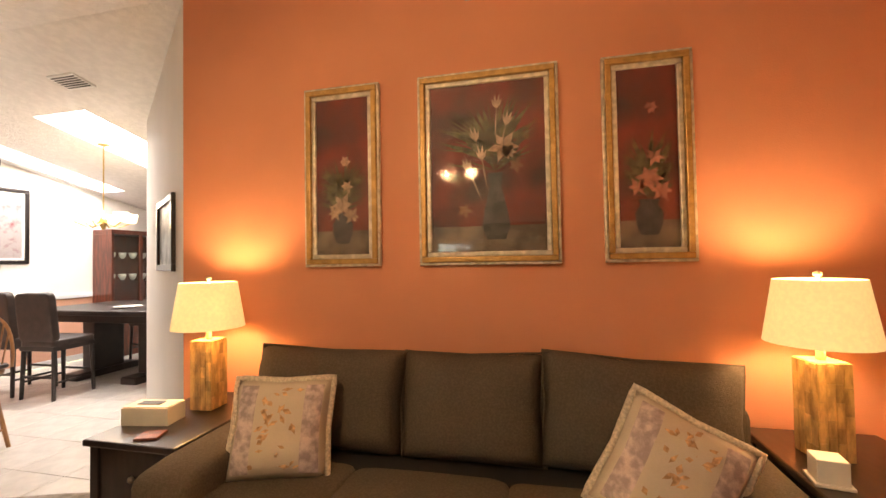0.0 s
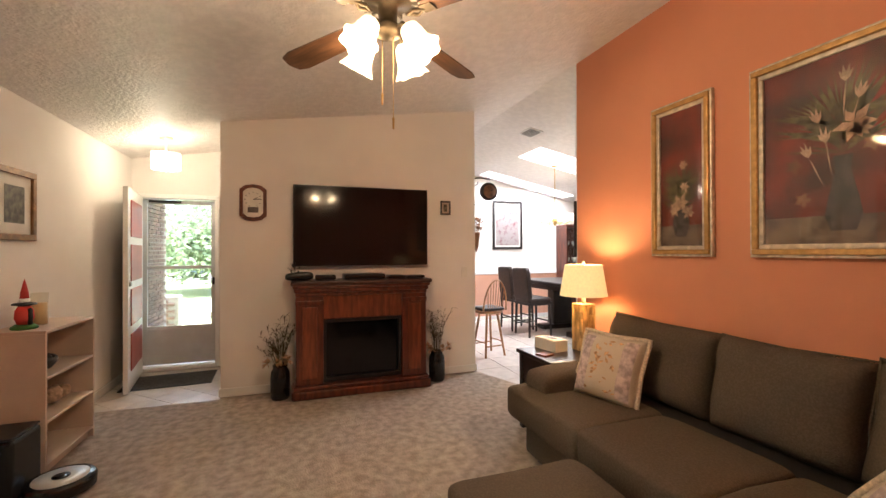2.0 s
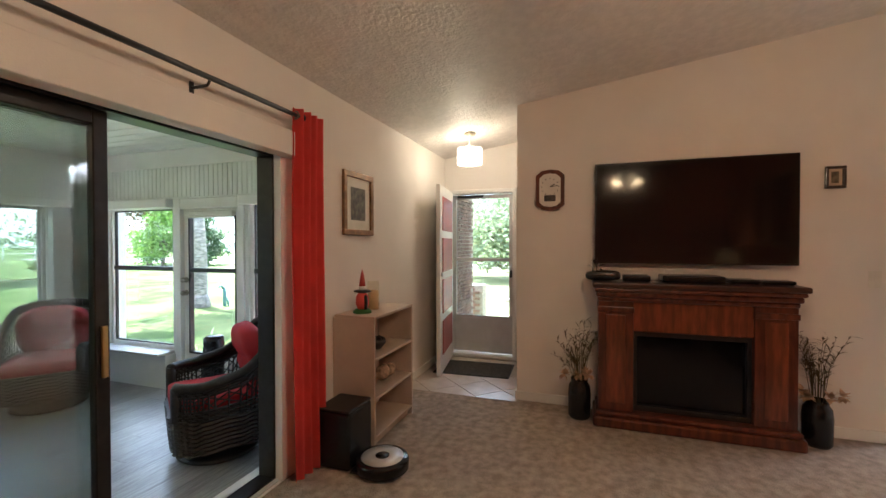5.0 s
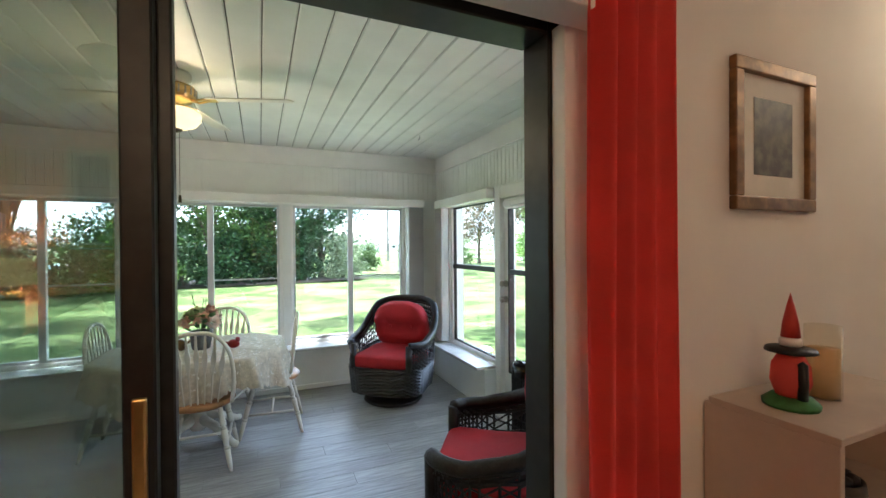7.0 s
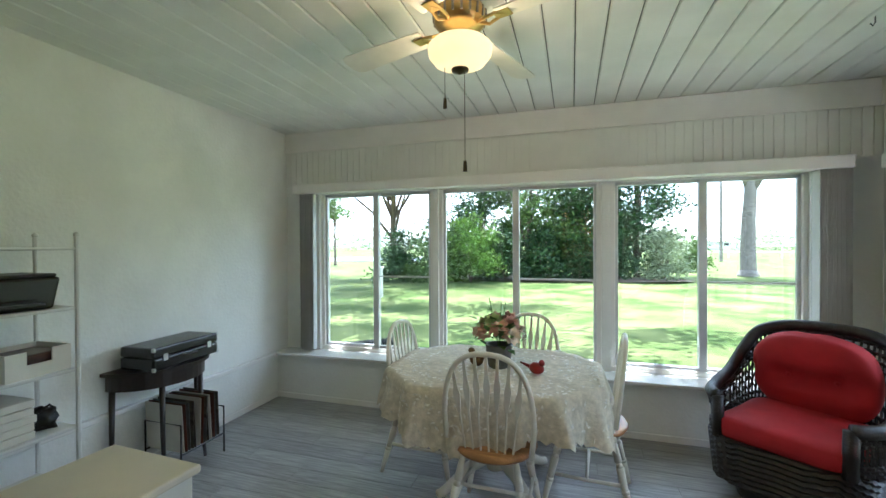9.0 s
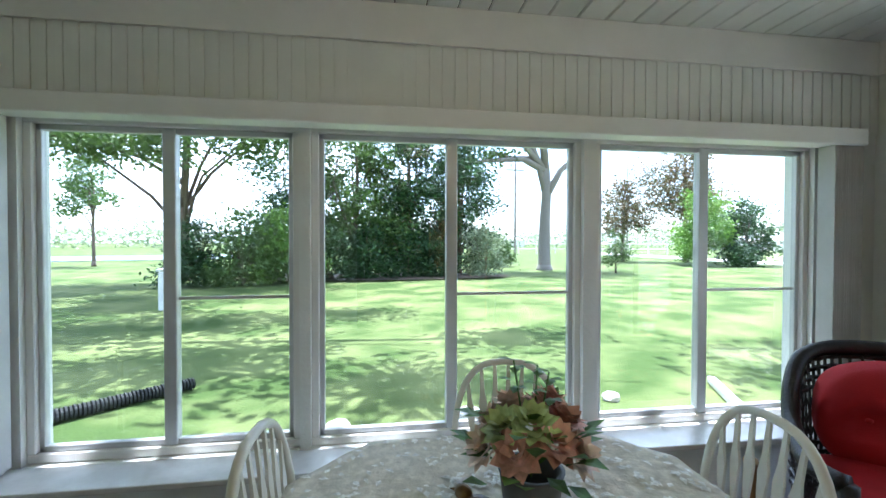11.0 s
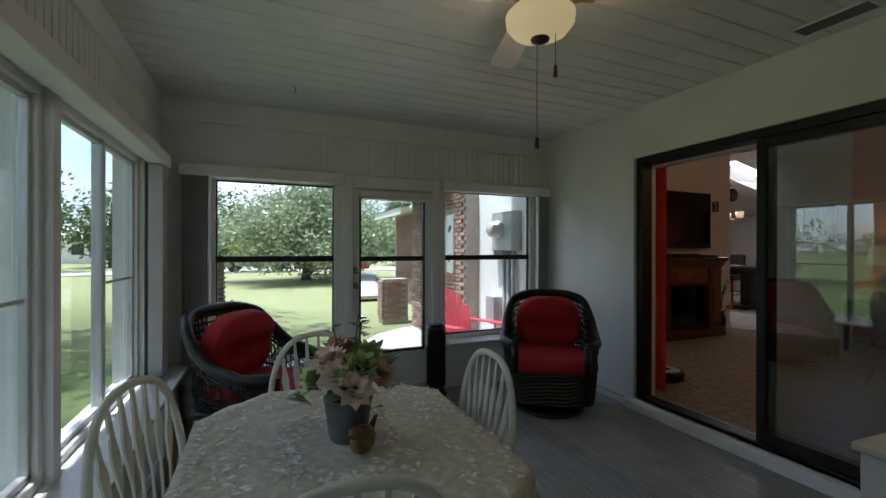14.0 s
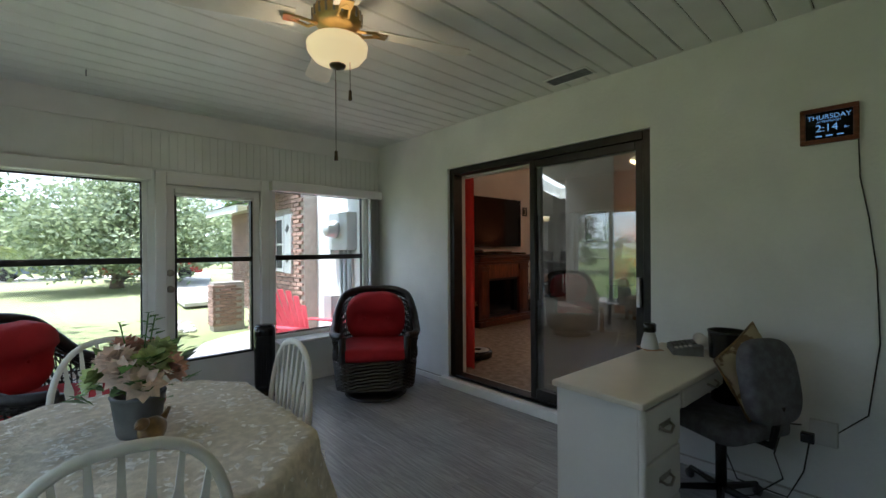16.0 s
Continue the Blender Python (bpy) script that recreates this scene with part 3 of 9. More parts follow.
# sliding glass door between the rooms
sl = thing("door_sliding", (0, 0, 0), "dark bronze sliding glass door, one half open", "door", kind="structure")
bm = B()
for q in ((SLIDE[0], SLIDE[0] + 0.06, 0.0, 2.05), (SLIDE[1] - 0.06, SLIDE[1], 0.0, 2.05), (SLIDE[0] + 0.06, SLIDE[1] - 0.06, 1.99, 2.05), (SLIDE[0] + 0.06, SLIDE[1] - 0.06, 0.0, 0.02)):
    rbox(bm, q[0], q[1], -0.17, -0.05, q[2], q[3], 0.004, 1)
part("door_frame", bm, M["bronze"], sl)
for nm, a, b, f in (("fixed_panel", -0.325, 0.60, -0.135), ("sliding_panel", -0.30, 0.595, -0.09)):
    bm = B()
    for q in ((a, a + 0.055, 0.02, 1.99), (b - 0.055, b, 0.02, 1.99), (a + 0.055, b - 0.055, 0.02, 0.1), (a + 0.055, b - 0.055, 1.93, 1.99)):
        rbox(bm, q[0], q[1], f - 0.019, f + 0.019, q[2], q[3], 0.004, 1)
    pn = part(nm, bm, M["bronze"], sl)
    bm = B(); box(bm, a + 0.055, b - 0.055, f - 0.003, f + 0.003, 0.1, 1.93)
    part("pane", bm, M["tinted_glass"] if nm == "fixed_panel" else M["glass"], pn).visible_shadow = False
M["brass"] = material("brass", (0.62, 0.42, 0.16), 0.28, metal=1.0, vary=0.12, scale=12)
bm = B(); rbox(bm, -0.287, -0.262, -0.071, -0.058, 0.92, 1.13, 0.005); part("pull_plate", bm, M["brass"], sl, "worn brass pull plate")
bm = B(); rbox(bm, 0.56, 0.585, -0.19, -0.155, 0.86, 1.06, 0.006); part("handle", bm, M["alu"], sl, "pale metal handle")
bm = B(); rbox(bm, SLIDE[0] - 0.06, SLIDE[1] + 0.06, -0.27, -0.03, SF, 0.0, 0.008); part("threshold", bm, M["stucco"], sl, "pale concrete step")
bm = B(); rbox(bm, SLIDE[0] + 0.02, SLIDE[1], -0.16, -0.02, 0.0, 0.012, 0.003); part("track", bm, M["alu"], sl)
bm = B(); rbox(bm, SLIDE[0] - 0.0, SLIDE[0] + 0.05, -0.05, 0.004, 0.0, 2.0, 0.004); part("jamb", bm, M["white_paint"], sl)
# box valance over the slider, living room side
bm = B(); rbox(bm, -1.33, 1.9, 0.0, 0.10, 1.985, 2.13, 0.006); setting("trim_slider_valance", bm, M["white_wall"], "painted box valance over the sliding door", "valance")

# baseboards of the living room
bm = B()
rbox(bm, XT, XT + 0.014, 1.14, 3.88, 0.0, 0.085, 0.004); rbox(bm, XFD + 0.02, -1.4, 0.0, 0.014, 0.0, 0.085, 0.004); rbox(bm, -1.69, XR, YO - 0.014, YO, 0.0, 0.085, 0.004); rbox(bm, XT - 0.16, XT + 0.014, 1.126, 1.14, 0, 0.085, 0.004); rbox(bm, XT - 0.16, XT + 0.014, 3.88, 3.894, 0, 0.085, 0.004)
setting("baseboard", bm, M["white_paint"], "low white baseboard of the living room")

# ---- living room things ----
M["sofa"] = material("sofa", (0.112, 0.088, 0.065), 1.0, vary=0.12, scale=110, bump=1.4, bump_scale=210, spec=0.05)
M["sofa_dark"] = material("sofa_dark", (0.012, 0.010, 0.009), 0.95)
M["wood_black"] = material("wood_black", (0.018, 0.012, 0.010), 0.3, vary=0.3, scale=6, stretch=(6, 1, 1), coat=0.3)
M["cherry"] = material("cherry", (0.105, 0.024, 0.010), 0.3, vary=0.4, scale=4, stretch=(6, 6, 1), bump=0.05, coat=0.35)
M["cherry_light"] = material("cherry_light", (0.17, 0.042, 0.016), 0.3, vary=0.35, scale=4, stretch=(6, 6, 1), bump=0.05, coat=0.35)
M["gold"] = material("gold", (0.50, 0.30, 0.10), 0.38, metal=0.6, vary=0.15, scale=30, bump=0.6, bump_scale=90)
M["silver_leaf"] = material("silver_leaf", (0.62, 0.55, 0.44), 0.4, metal=0.45, vary=0.2, scale=25, bump=0.2)
M["canvas"] = material("canvas", (0.10, 0.026, 0.016), 0.5, vary=0.5, scale=3.5, second=(0.24, 0.034, 0.018), bump=0.1, bump_scale=160)
M["canvas_ochre"] = material("canvas_ochre", (0.20, 0.09, 0.035), 0.4, vary=0.4, scale=12, coat=0.5)
M["petal_cream"] = material("petal_cream", (0.46, 0.29, 0.18), 0.5, vary=0.3, scale=25, coat=0.4)
M["petal_pink"] = material("petal_pink", (0.42, 0.16, 0.10), 0.5, vary=0.35, scale=25, coat=0.4)
M["paint_leaf"] = material("paint_leaf", (0.115, 0.095, 0.035), 0.5, vary=0.5, scale=20, coat=0.4)
M["paint_vase"] = material("paint_vase", (0.055, 0.045, 0.040), 0.4, vary=0.5, scale=14, coat=0.4)
M["paint_table"] = material("paint_table", (0.17, 0.12, 0.08), 0.5, vary=0.4, scale=8, coat=0.4)
M["picture_glass"] = glass_material("picture_glass", (0.97, 0.97, 0.97), 0.6)
M["paper_white"] = material("paper_white", (0.72, 0.69, 0.62), 0.7, vary=0.05)
M["lampshade"] = material("lampshade", (0.86, 0.70, 0.42), 0.8, vary=0.05, scale=60, bump=0.2, bump_scale=300, emit=(1.0, 0.62, 0.22), emit_strength=0.55)
M["stone_base"] = material("stone_base", (0.52, 0.33, 0.13), 0.45, vary=0.35, scale=9, stretch=(3, 3, 1), bump=0.5, bump_scale=40, random_tint=0.3)
M["pillow_cream"] = material("pillow_cream", (0.62, 0.53, 0.42), 0.9, vary=0.15, scale=14, second=(0.50, 0.42, 0.33), mix_lo=0.5, mix_hi=0.7, bump=0.5, bump_scale=220)
M["pillow_lilac"] = material("pillow_lilac", (0.46, 0.37, 0.36), 0.9, vary=0.3, scale=30, bump=0.5, bump_scale=220)
M["pillow_flower"] = material("pillow_flower", (0.52, 0.32, 0.17), 0.9, vary=0.4, scale=40)
M["fringe"] = material("fringe", (0.62, 0.54, 0.42), 0.95, vary=0.2, scale=90, bump=1.0, bump_scale=300)
M["curtain"] = material("curtain", (0.84, 0.13, 0.11), 0.85, vary=0.1, scale=5, bump=0.3, bump_scale=240)
cn, cq = M["curtain"].node_tree.nodes, M["curtain"].node_tree.links
ctr, cmx = cn.new("ShaderNodeBsdfTranslucent"), cn.new("ShaderNodeMixShader")
ctr.inputs[0].default_value, cmx.inputs[0].default_value = (0.90, 0.14, 0.11, 1), 0.45
cq.new(cn["Principled BSDF"].outputs[0], cmx.inputs[1]); cq.new(ctr.outputs[0], cmx.inputs[2]); cq.new(cmx.outputs[0], cn["Material Output"].inputs[0])
M["plastic_black"] = material("plastic_black", (0.010, 0.010, 0.011), 0.25, vary=0.2)
M["screen"] = material("screen", (0.004, 0.004, 0.005), 0.09, vary=0.1, spec=0.3)
M["shelf_beige"] = material("shelf_beige", (0.52, 0.42, 0.34), 0.5, vary=0.06, scale=5)
M["dry_leaf"] = material("dry_leaf", (0.075, 0.055, 0.025), 0.85, vary=0.45, scale=30)
M["dry_flower"] = material("dry_flower", (0.50, 0.32, 0.20), 0.85, vary=0.3, scale=30)
M["frosted"] = material("frosted", (0.95, 0.88, 0.74), 0.3, vary=0.05, scale=30, emit=(1.0, 0.66, 0.30), emit_strength=2.6)
M["bulb"] = material("bulb", (1, 1, 1), 0.3, emit=(1.0, 0.78, 0.48), emit_strength=28.0)
M["blade_walnut"] = material("blade_walnut", (0.085, 0.040, 0.018), 0.35, vary=0.4, scale=4, stretch=(1, 8, 1), coat=0.3)
M["bronze_fan"] = material("bronze_fan", (0.10, 0.075, 0.045), 0.32, metal=0.85, vary=0.2, scale=20)
M["glass_object"] = glass_material("glass_object", (0.95, 0.93, 0.86), 2.0)
M["red_panel"] = material("red_panel", (0.34, 0.055, 0.03), 0.45, vary=0.12, scale=5)
M["red"] = material("red", (0.50, 0.03, 0.02), 0.5, vary=0.15)
M["green"] = material("green", (0.03, 0.14, 0.03), 0.6, vary=0.3, scale=20)
M["candle"] = material("candle", (0.60, 0.43, 0.22), 0.5, vary=0.1)
M["tan_coral"] = material("tan_coral", (0.45, 0.30, 0.20), 0.8, vary=0.3, scale=30, bump=0.6)


def blob(bm, x, y, z, rx, ry, rz, sub=2, seed=0, rough=0.12):
    r = bmesh.ops.create_icosphere(bm, subdivisions=sub, radius=1)
    for v in r["verts"]:
        n = 1 + rough * noise.noise(v.co * 2.2 + Vector((seed * 3.1, 0, 0)))
        v.co = Vector((x + v.co.x * rx * n, y + v.co.y * ry * n, z + v.co.z * rz * n))


def leaf_quad(bm, p, d, up, ln, w, bend=0.3):
    """A pointed leaf of four faces from p along d."""
    d, up = Vector(d).normalized(), Vector(up).normalized()
    s = d.cross(up)
    if s.length < 1e-3:
        s = d.cross(Vector((1, 0.2, 0.1)))
    s.normalize()
    n = s.cross(d)
    p = Vector(p)
    a = bm.verts.new(p)
    b, c = bm.verts.new(p + d * ln * 0.45 + s * w / 2 + n * ln * bend * 0.12), bm.verts.new(p + d * ln * 0.45 - s * w / 2 + n * ln * bend * 0.12)
    m = bm.verts.new(p + d * ln * 0.5)
    t = bm.verts.new(p + d * ln - n * ln * bend * 0.4)
    for f in ((a, b, m), (a, m, c), (b, t, m), (m, t, c)):
        bm.faces.new(f)


def slack_cushion(bm, w, h, d, m, n=20, seed=0):
    """A soft back cushion w wide, h high, d thick: sharp pulled corners, full belly, creases at the seams."""
    for side in (1, -1):
        g = []
        for i in range(n + 1):
            row = []
            for j in range(n + 1):
                u, v = 2 * i / n - 1, 2 * j / n - 1
                k = max(0, 1 - abs(u) ** 5) ** 0.5 * max(0, 1 - abs(v) ** 5) ** 0.5
                pin = 1 - 0.05 * (1 - abs(u * v)) * max(abs(u), abs(v))
                crease = 0.010 * math.sin(9 * u * v + seed) * abs(u * v) + 0.016 * noise.noise((u * 1.6 + seed * 3.7, v * 1.6, side)) + 0.006 * noise.noise((u * 5 + seed, v * 5, side * 2))
                p = Vector((u * w / 2 * pin, side * (d / 2 * k + crease * k), v * h / 2 * pin + 0.012 * noise.noise((u * 2.3, seed * 2.1, 0)) * (v > 0.8)))
                row.append(bm.verts.new(m @ p))
            g.append(row)
        for i in range(n):
            for j in range(n):
                q = [g[i][j], g[i + 1][j], g[i + 1][j + 1], g[i][j + 1]]
                bm.faces.new(q if side < 0 else q[::-1])
    bmesh.ops.remove_doubles(bm, verts=bm.verts, dist=1e-5)


# sofa against the orange wall
sofa = thing("sofa", (0.15, 3.75, 0), "brown fabric three-seat sofa against the orange wall", "sofa")
SX0, SX1 = -0.97, 1.42
bm = B(); rbox(bm, SX0 - 0.15, SX1 - 0.15, -0.40, 0.50, 0.05, 0.30, 0.03, 3); part("base", bm, M["sofa"], sofa)
bm = B(); rbox(bm, SX0 - 0.15, SX1 - 0.15, 0.33, 0.52, 0.30, 0.78, 0.05, 3); part("back_frame", bm, M["sofa"], sofa)
bm = B(); rbox(bm, SX0 + 0.05, SX1 - 0.35, 0.08, 0.33, 0.30, 0.49, 0.01); part("deck", bm, M["sofa_dark"], sofa, "black deck cloth showing behind the seats")
for x in (SX0 - 0.15, SX1 - 0.39):
    bm = B(); cushion(bm, 0.26, 0.86, 0.34, pose(x + 0.12, 0.03, 0.47), 0.28, 24, 14, 0.01, seed=x); part("armrest", bm, M["sofa"], sofa, smooth=True)
for i, x in enumerate((-0.60, 0.08, 0.76)):
    w = 0.70
    bm = B(); cushion(bm, w + (0.10 if i == 0 else 0), 0.64, 0.21, pose(x - 0.15 - (0.05 if i == 0 else 0), -0.20, 0.41), 0.24, 32, 14, 0.012, seed=i); part("seat_cushion", bm, M["sofa"], sofa, smooth=True)
for i, (x, w, lean) in enumerate(((-0.52, 0.84, 1), (0.23, 0.68, -1), (0.97, 0.84, 3))):
    bm = B(); slack_cushion(bm, w, 0.50, 0.25, pose(x - 0.15, 0.31, 0.73, -12, lean, 0), seed=i + 5); bk = part("back_cushion", bm, M["sofa"], sofa, smooth=True)
    e = [pose(x - 0.15, 0.31, 0.73, -12, lean, 0) @ Vector((u * w / 2 * (1 - 0.05 * (1 - abs(u * v))), 0, v * 0.25 * (1 - 0.05 * (1 - abs(u * v))))) for u, v in [(-1 + k / 6, -1) for k in range(12)] + [(1, -1 + k / 6) for k in range(12)] + [(1 - k / 6, 1) for k in range(12)] + [(-1, 1 - k / 6) for k in range(12)]]
    bm = B(); tube(bm, e, 0.006, 5, closed=True); part("welt", bm, M["sofa"], bk, smooth=True)
for x in (SX0 - 0.08, SX1 - 0.24):
    for y in (-0.34, 0.44):
        bm = B(); rbox(bm, x, x + 0.06, y, y + 0.06, 0, 0.05, 0.005); part("foot", bm, M["wood_black"], sofa)

ott = thing("ottoman", (0.30, 2.80, 0), "brown fabric ottoman in front of the sofa", "ottoman")
bm = B(); rbox(bm, -0.40, 0.40, -0.31, 0.31, 0.06, 0.27, 0.03, 3); part("base", bm, M["sofa"], ott)
bm = B(); cushion(bm, 0.86, 0.68, 0.20, pose(0, 0, 0.35), 0.22, 32, 14, 0.012, seed=9); part("cushion", bm, M["sofa"], ott, smooth=True)
for x in (-0.36, 0.30):
    for y in (-0.28, 0.22):
        bm = B(); rbox(bm, x, x + 0.06, y, y + 0.06, 0, 0.06, 0.005); part("foot", bm, M["wood_black"], ott)


def pillow(place, rx, ry, rz, seed):
    t = thing("throw_pillow", place, "cream floral throw pillow with lilac bands and fringe", "pillow", "pillows on the sofa")
    m = pose(0, 0, 0, rx, ry, rz)
    s, h = 0.42, 0.17
    bm = B(); throw_pillow(bm, s, h, m, seed=seed); part("cover", bm, M["pillow_cream"], t, smooth=True)

    def top(u, v):
        k = max(0, 1 - u ** 4) ** 0.6 * max(0, 1 - v ** 4) ** 0.6
        pin = 1 - 0.06 * (1 - abs(u * v))
        return m @ Vector((u * s / 2 * pin, v * s / 2 * pin, h / 2 * k + noise.noise((u * 3 + seed, v * 3, 1)) * 0.008 * k + 0.003))
    for side in (-1, 1):
        bm = B()
        n = 10
        g = [[bm.verts.new(top(side * (0.50 + 0.36 * i / 4), -0.86 + 1.72 * j / n)) for j in range(n + 1)] for i in range(5)]
        for i in range(4):
            for j in range(n):
                bm.faces.new([g[i][j], g[i + 1][j], g[i + 1][j + 1], g[i][j + 1]])
        part("band", bm, M["pillow_lilac"], t, "lilac band", True)
    rnd = random.Random(seed)
    bm = B()
    for i in range(34):
        u, v = rnd.uniform(-0.42, 0.42), rnd.uniform(-0.8, 0.8)
        p, d = top(u, v), m.to_3x3() @ Vector((rnd.uniform(-1, 1), rnd.uniform(-1, 1), 0.05))
        leaf_quad(bm, p + m.to_3x3() @ Vector((0, 0, 0.002)), d, m.to_3x3() @ Vector((0, 0, 1)), rnd.uniform(0.025, 0.05), rnd.uniform(0.012, 0.025), 0.0)
    tagged(part("flower_print", bm, M["pillow_flower"], t), "printed orange flowers", kind="stuff")
    bm = B()
    pts = []
    for a in range(64):
        q = a / 16
        u, v = ((-1 + 2 * (q % 1), -1), (1, -1 + 2 * (q % 1)), (1 - 2 * (q % 1), 1), (-1, 1 - 2 * (q % 1)))[int(q)]
        pin = 1 - 0.06 * (1 - abs(u * v))
        pts.append(m @ Vector((u * s / 2 * pin * 1.02, v * s / 2 * pin * 1.02, 0)))
    tube(bm, pts, 0.014, 6, closed=True)
    part("fringe", bm, M["fringe"], t, "cream fringe", True)
    return t


pillow((-0.56, 3.72, 0.70), 68, 2, 20, 1)
pillow((0.99, 3.67, 0.67), 66, 26, -12, 2)


def end_table(x, y, w, d):
    t = thing("end_table", (x, y, 0), "black-stained wooden end table beside the sofa", "table", "end tables")
    bm = B(); rbox(bm, -w / 2, w / 2, -d / 2, d / 2, 0.605, 0.637, 0.008); part("tabletop", bm, M["wood_black"], t)
    bm = B(); rbox(bm, -w / 2 + 0.03, w / 2 - 0.03, -d / 2 + 0.03, d / 2 - 0.03, 0.33, 0.605, 0.005); part("cabinet", bm, M["wood_black"], t)
    for sx in (-1, 1):
        for sy in (-1, 1):
            bm = B(); rbox(bm, sx * (w / 2 - 0.045) - 0.025, sx * (w / 2 - 0.045) + 0.025, sy * (d / 2 - 0.045) - 0.025, sy * (d / 2 - 0.045) + 0.025, 0.0, 0.605, 0.005); part("leg", bm, M["wood_black"], t)
    bm = B(); lathe(bm, [(0.0, 0), (0.014, 0.006), (0.016, 0.016), (0.006, 0.026)], 10, (0, 0, 0)); part("knob", bm, M["brass_old"], t, "", True, pose(0, -d / 2 + 0.03 - 0.026 + 0.03, 0.47, 90, 0, 0))


end_table(-1.235, 3.94, 0.51, 0.74)
end_table(1.71, 3.92, 0.52, 0.74)


def table_lamp(x, y, turn):
    t = thing("table_lamp", (x, y, 0.637), "lit table lamp with pieced stone base and fabric shade", "lamp", "lamps beside the sofa", turn)
    bm = B(); rbox(bm, -0.062, 0.062, -0.062, 0.062, 0, 0.375, 0.004); part("base", bm, M["stone_base"], t)
    rnd = random.Random(int(x * 10))
    for fx, fy, rz in ((0, -1, 0), (1, 0, 90), (0, 1, 180), (-1, 0, 270)):
        for c in range(4):
            z = 0.004
            while z < 0.36:
                hgt = min(rnd.uniform(0.05, 0.11), 0.373 - z)
                bm = B(); box(bm, -0.062 + c * 0.031 + 0.001, -0.062 + (c + 1) * 0.031 - 0.001, -0.066, -0.0625, z, z + hgt - 0.002)
                part("stone_strip", bm, M["stone_base"], t, m=pose(0, 0, 0, 0, 0, rz))
                z += hgt
    bm = B(); lathe(bm, [(0.016, 0.375), (0.016, 0.43), (0.008, 0.432), (0.008, 0.70), (0.014, 0.705), (0.016, 0.715), (0.0, 0.724)], 14); part("stem", bm, M["silver_leaf"], t, smooth=True)
    bm = B(); lathe(bm, [(0.185, 0.44), (0.145, 0.69), (0.142, 0.688), (0.182, 0.442)], 40)
    for f in [f for f in bm.faces if len(f.verts) > 4]:
        bm.faces.remove(f)
    part("shade", bm, M["lampshade"], t, "cream fabric shade glowing from inside", True)
    bm = B(); lathe(bm, [(0.0, 0.52), (0.03, 0.54), (0.034, 0.58), (0.02, 0.62), (0.0, 0.63)], 14); bq = part("bulb", bm, M["bulb"], t, smooth=True)
    bq.visible_shadow = False
    lamp("lamp_light", "POINT", (x, y, 0.637 + 0.60), 16, (1.0, 0.62, 0.28), 0.05)
    return t


table_lamp(-1.24, 4.05, 4)
table_lamp(1.63, 4.02, 8)

# tissue box, coasters, cup
tb = thing("tissue_box", (-1.36, 3.82, 0.637), "white tissue box holder with an open top", "tissue box", turn=10)
bm = B(); cut_wall(bm, "x", -0.12, 0.12, 0, 0.085, -0.065, 0.065); part("holder", bm, M["paper_white"], tb)
bm = B(); rbox(bm, -0.115, 0.115, -0.06, 0.06, 0.0852, 0.0905, 0.002); part("lid", bm, M["paper_white"], tb)
bm = B(); rbox(bm, -0.07, 0.05, -0.025, 0.025, 0.091, 0.094, 0.001); part("slot", bm, M["black"], tb, "dark slot")
co = thing("coaster", (-1.20, 3.66, 0.637), "small brown wooden coaster", "coaster", turn=20)
bm = B(); rbox(bm, -0.05, 0.05, -0.05, 0.05, 0, 0.012, 0.003); part("disc", bm, M["cherry_light"], co)
cb = thing("coaster_box", (1.52, 3.80, 0.637), "small white box on the end table", "box", turn=-10)
bm = B(); rbox(bm, -0.045, 0.045, -0.045, 0.045, 0, 0.09, 0.004); part("body", bm, M["paper_white"], cb)
bm = B(); rbox(bm, -0.055, 0.055, -0.055, 0.055, 0.0, 0.012, 0.003); part("tray", bm, M["paper_white"], cb)


def painted_flower(bm, x, z, r, y, n=6, seed=0):
    rnd = random.Random(seed)
    for k in range(n):
        a = k * math.tau / n + rnd.uniform(-0.25, 0.25)
        leaf_quad(bm, (x, y, z), (math.cos(a), 0, math.sin(a)), (0, -1, 0), r * rnd.uniform(0.8, 1.15), r * 0.5, 0.0)


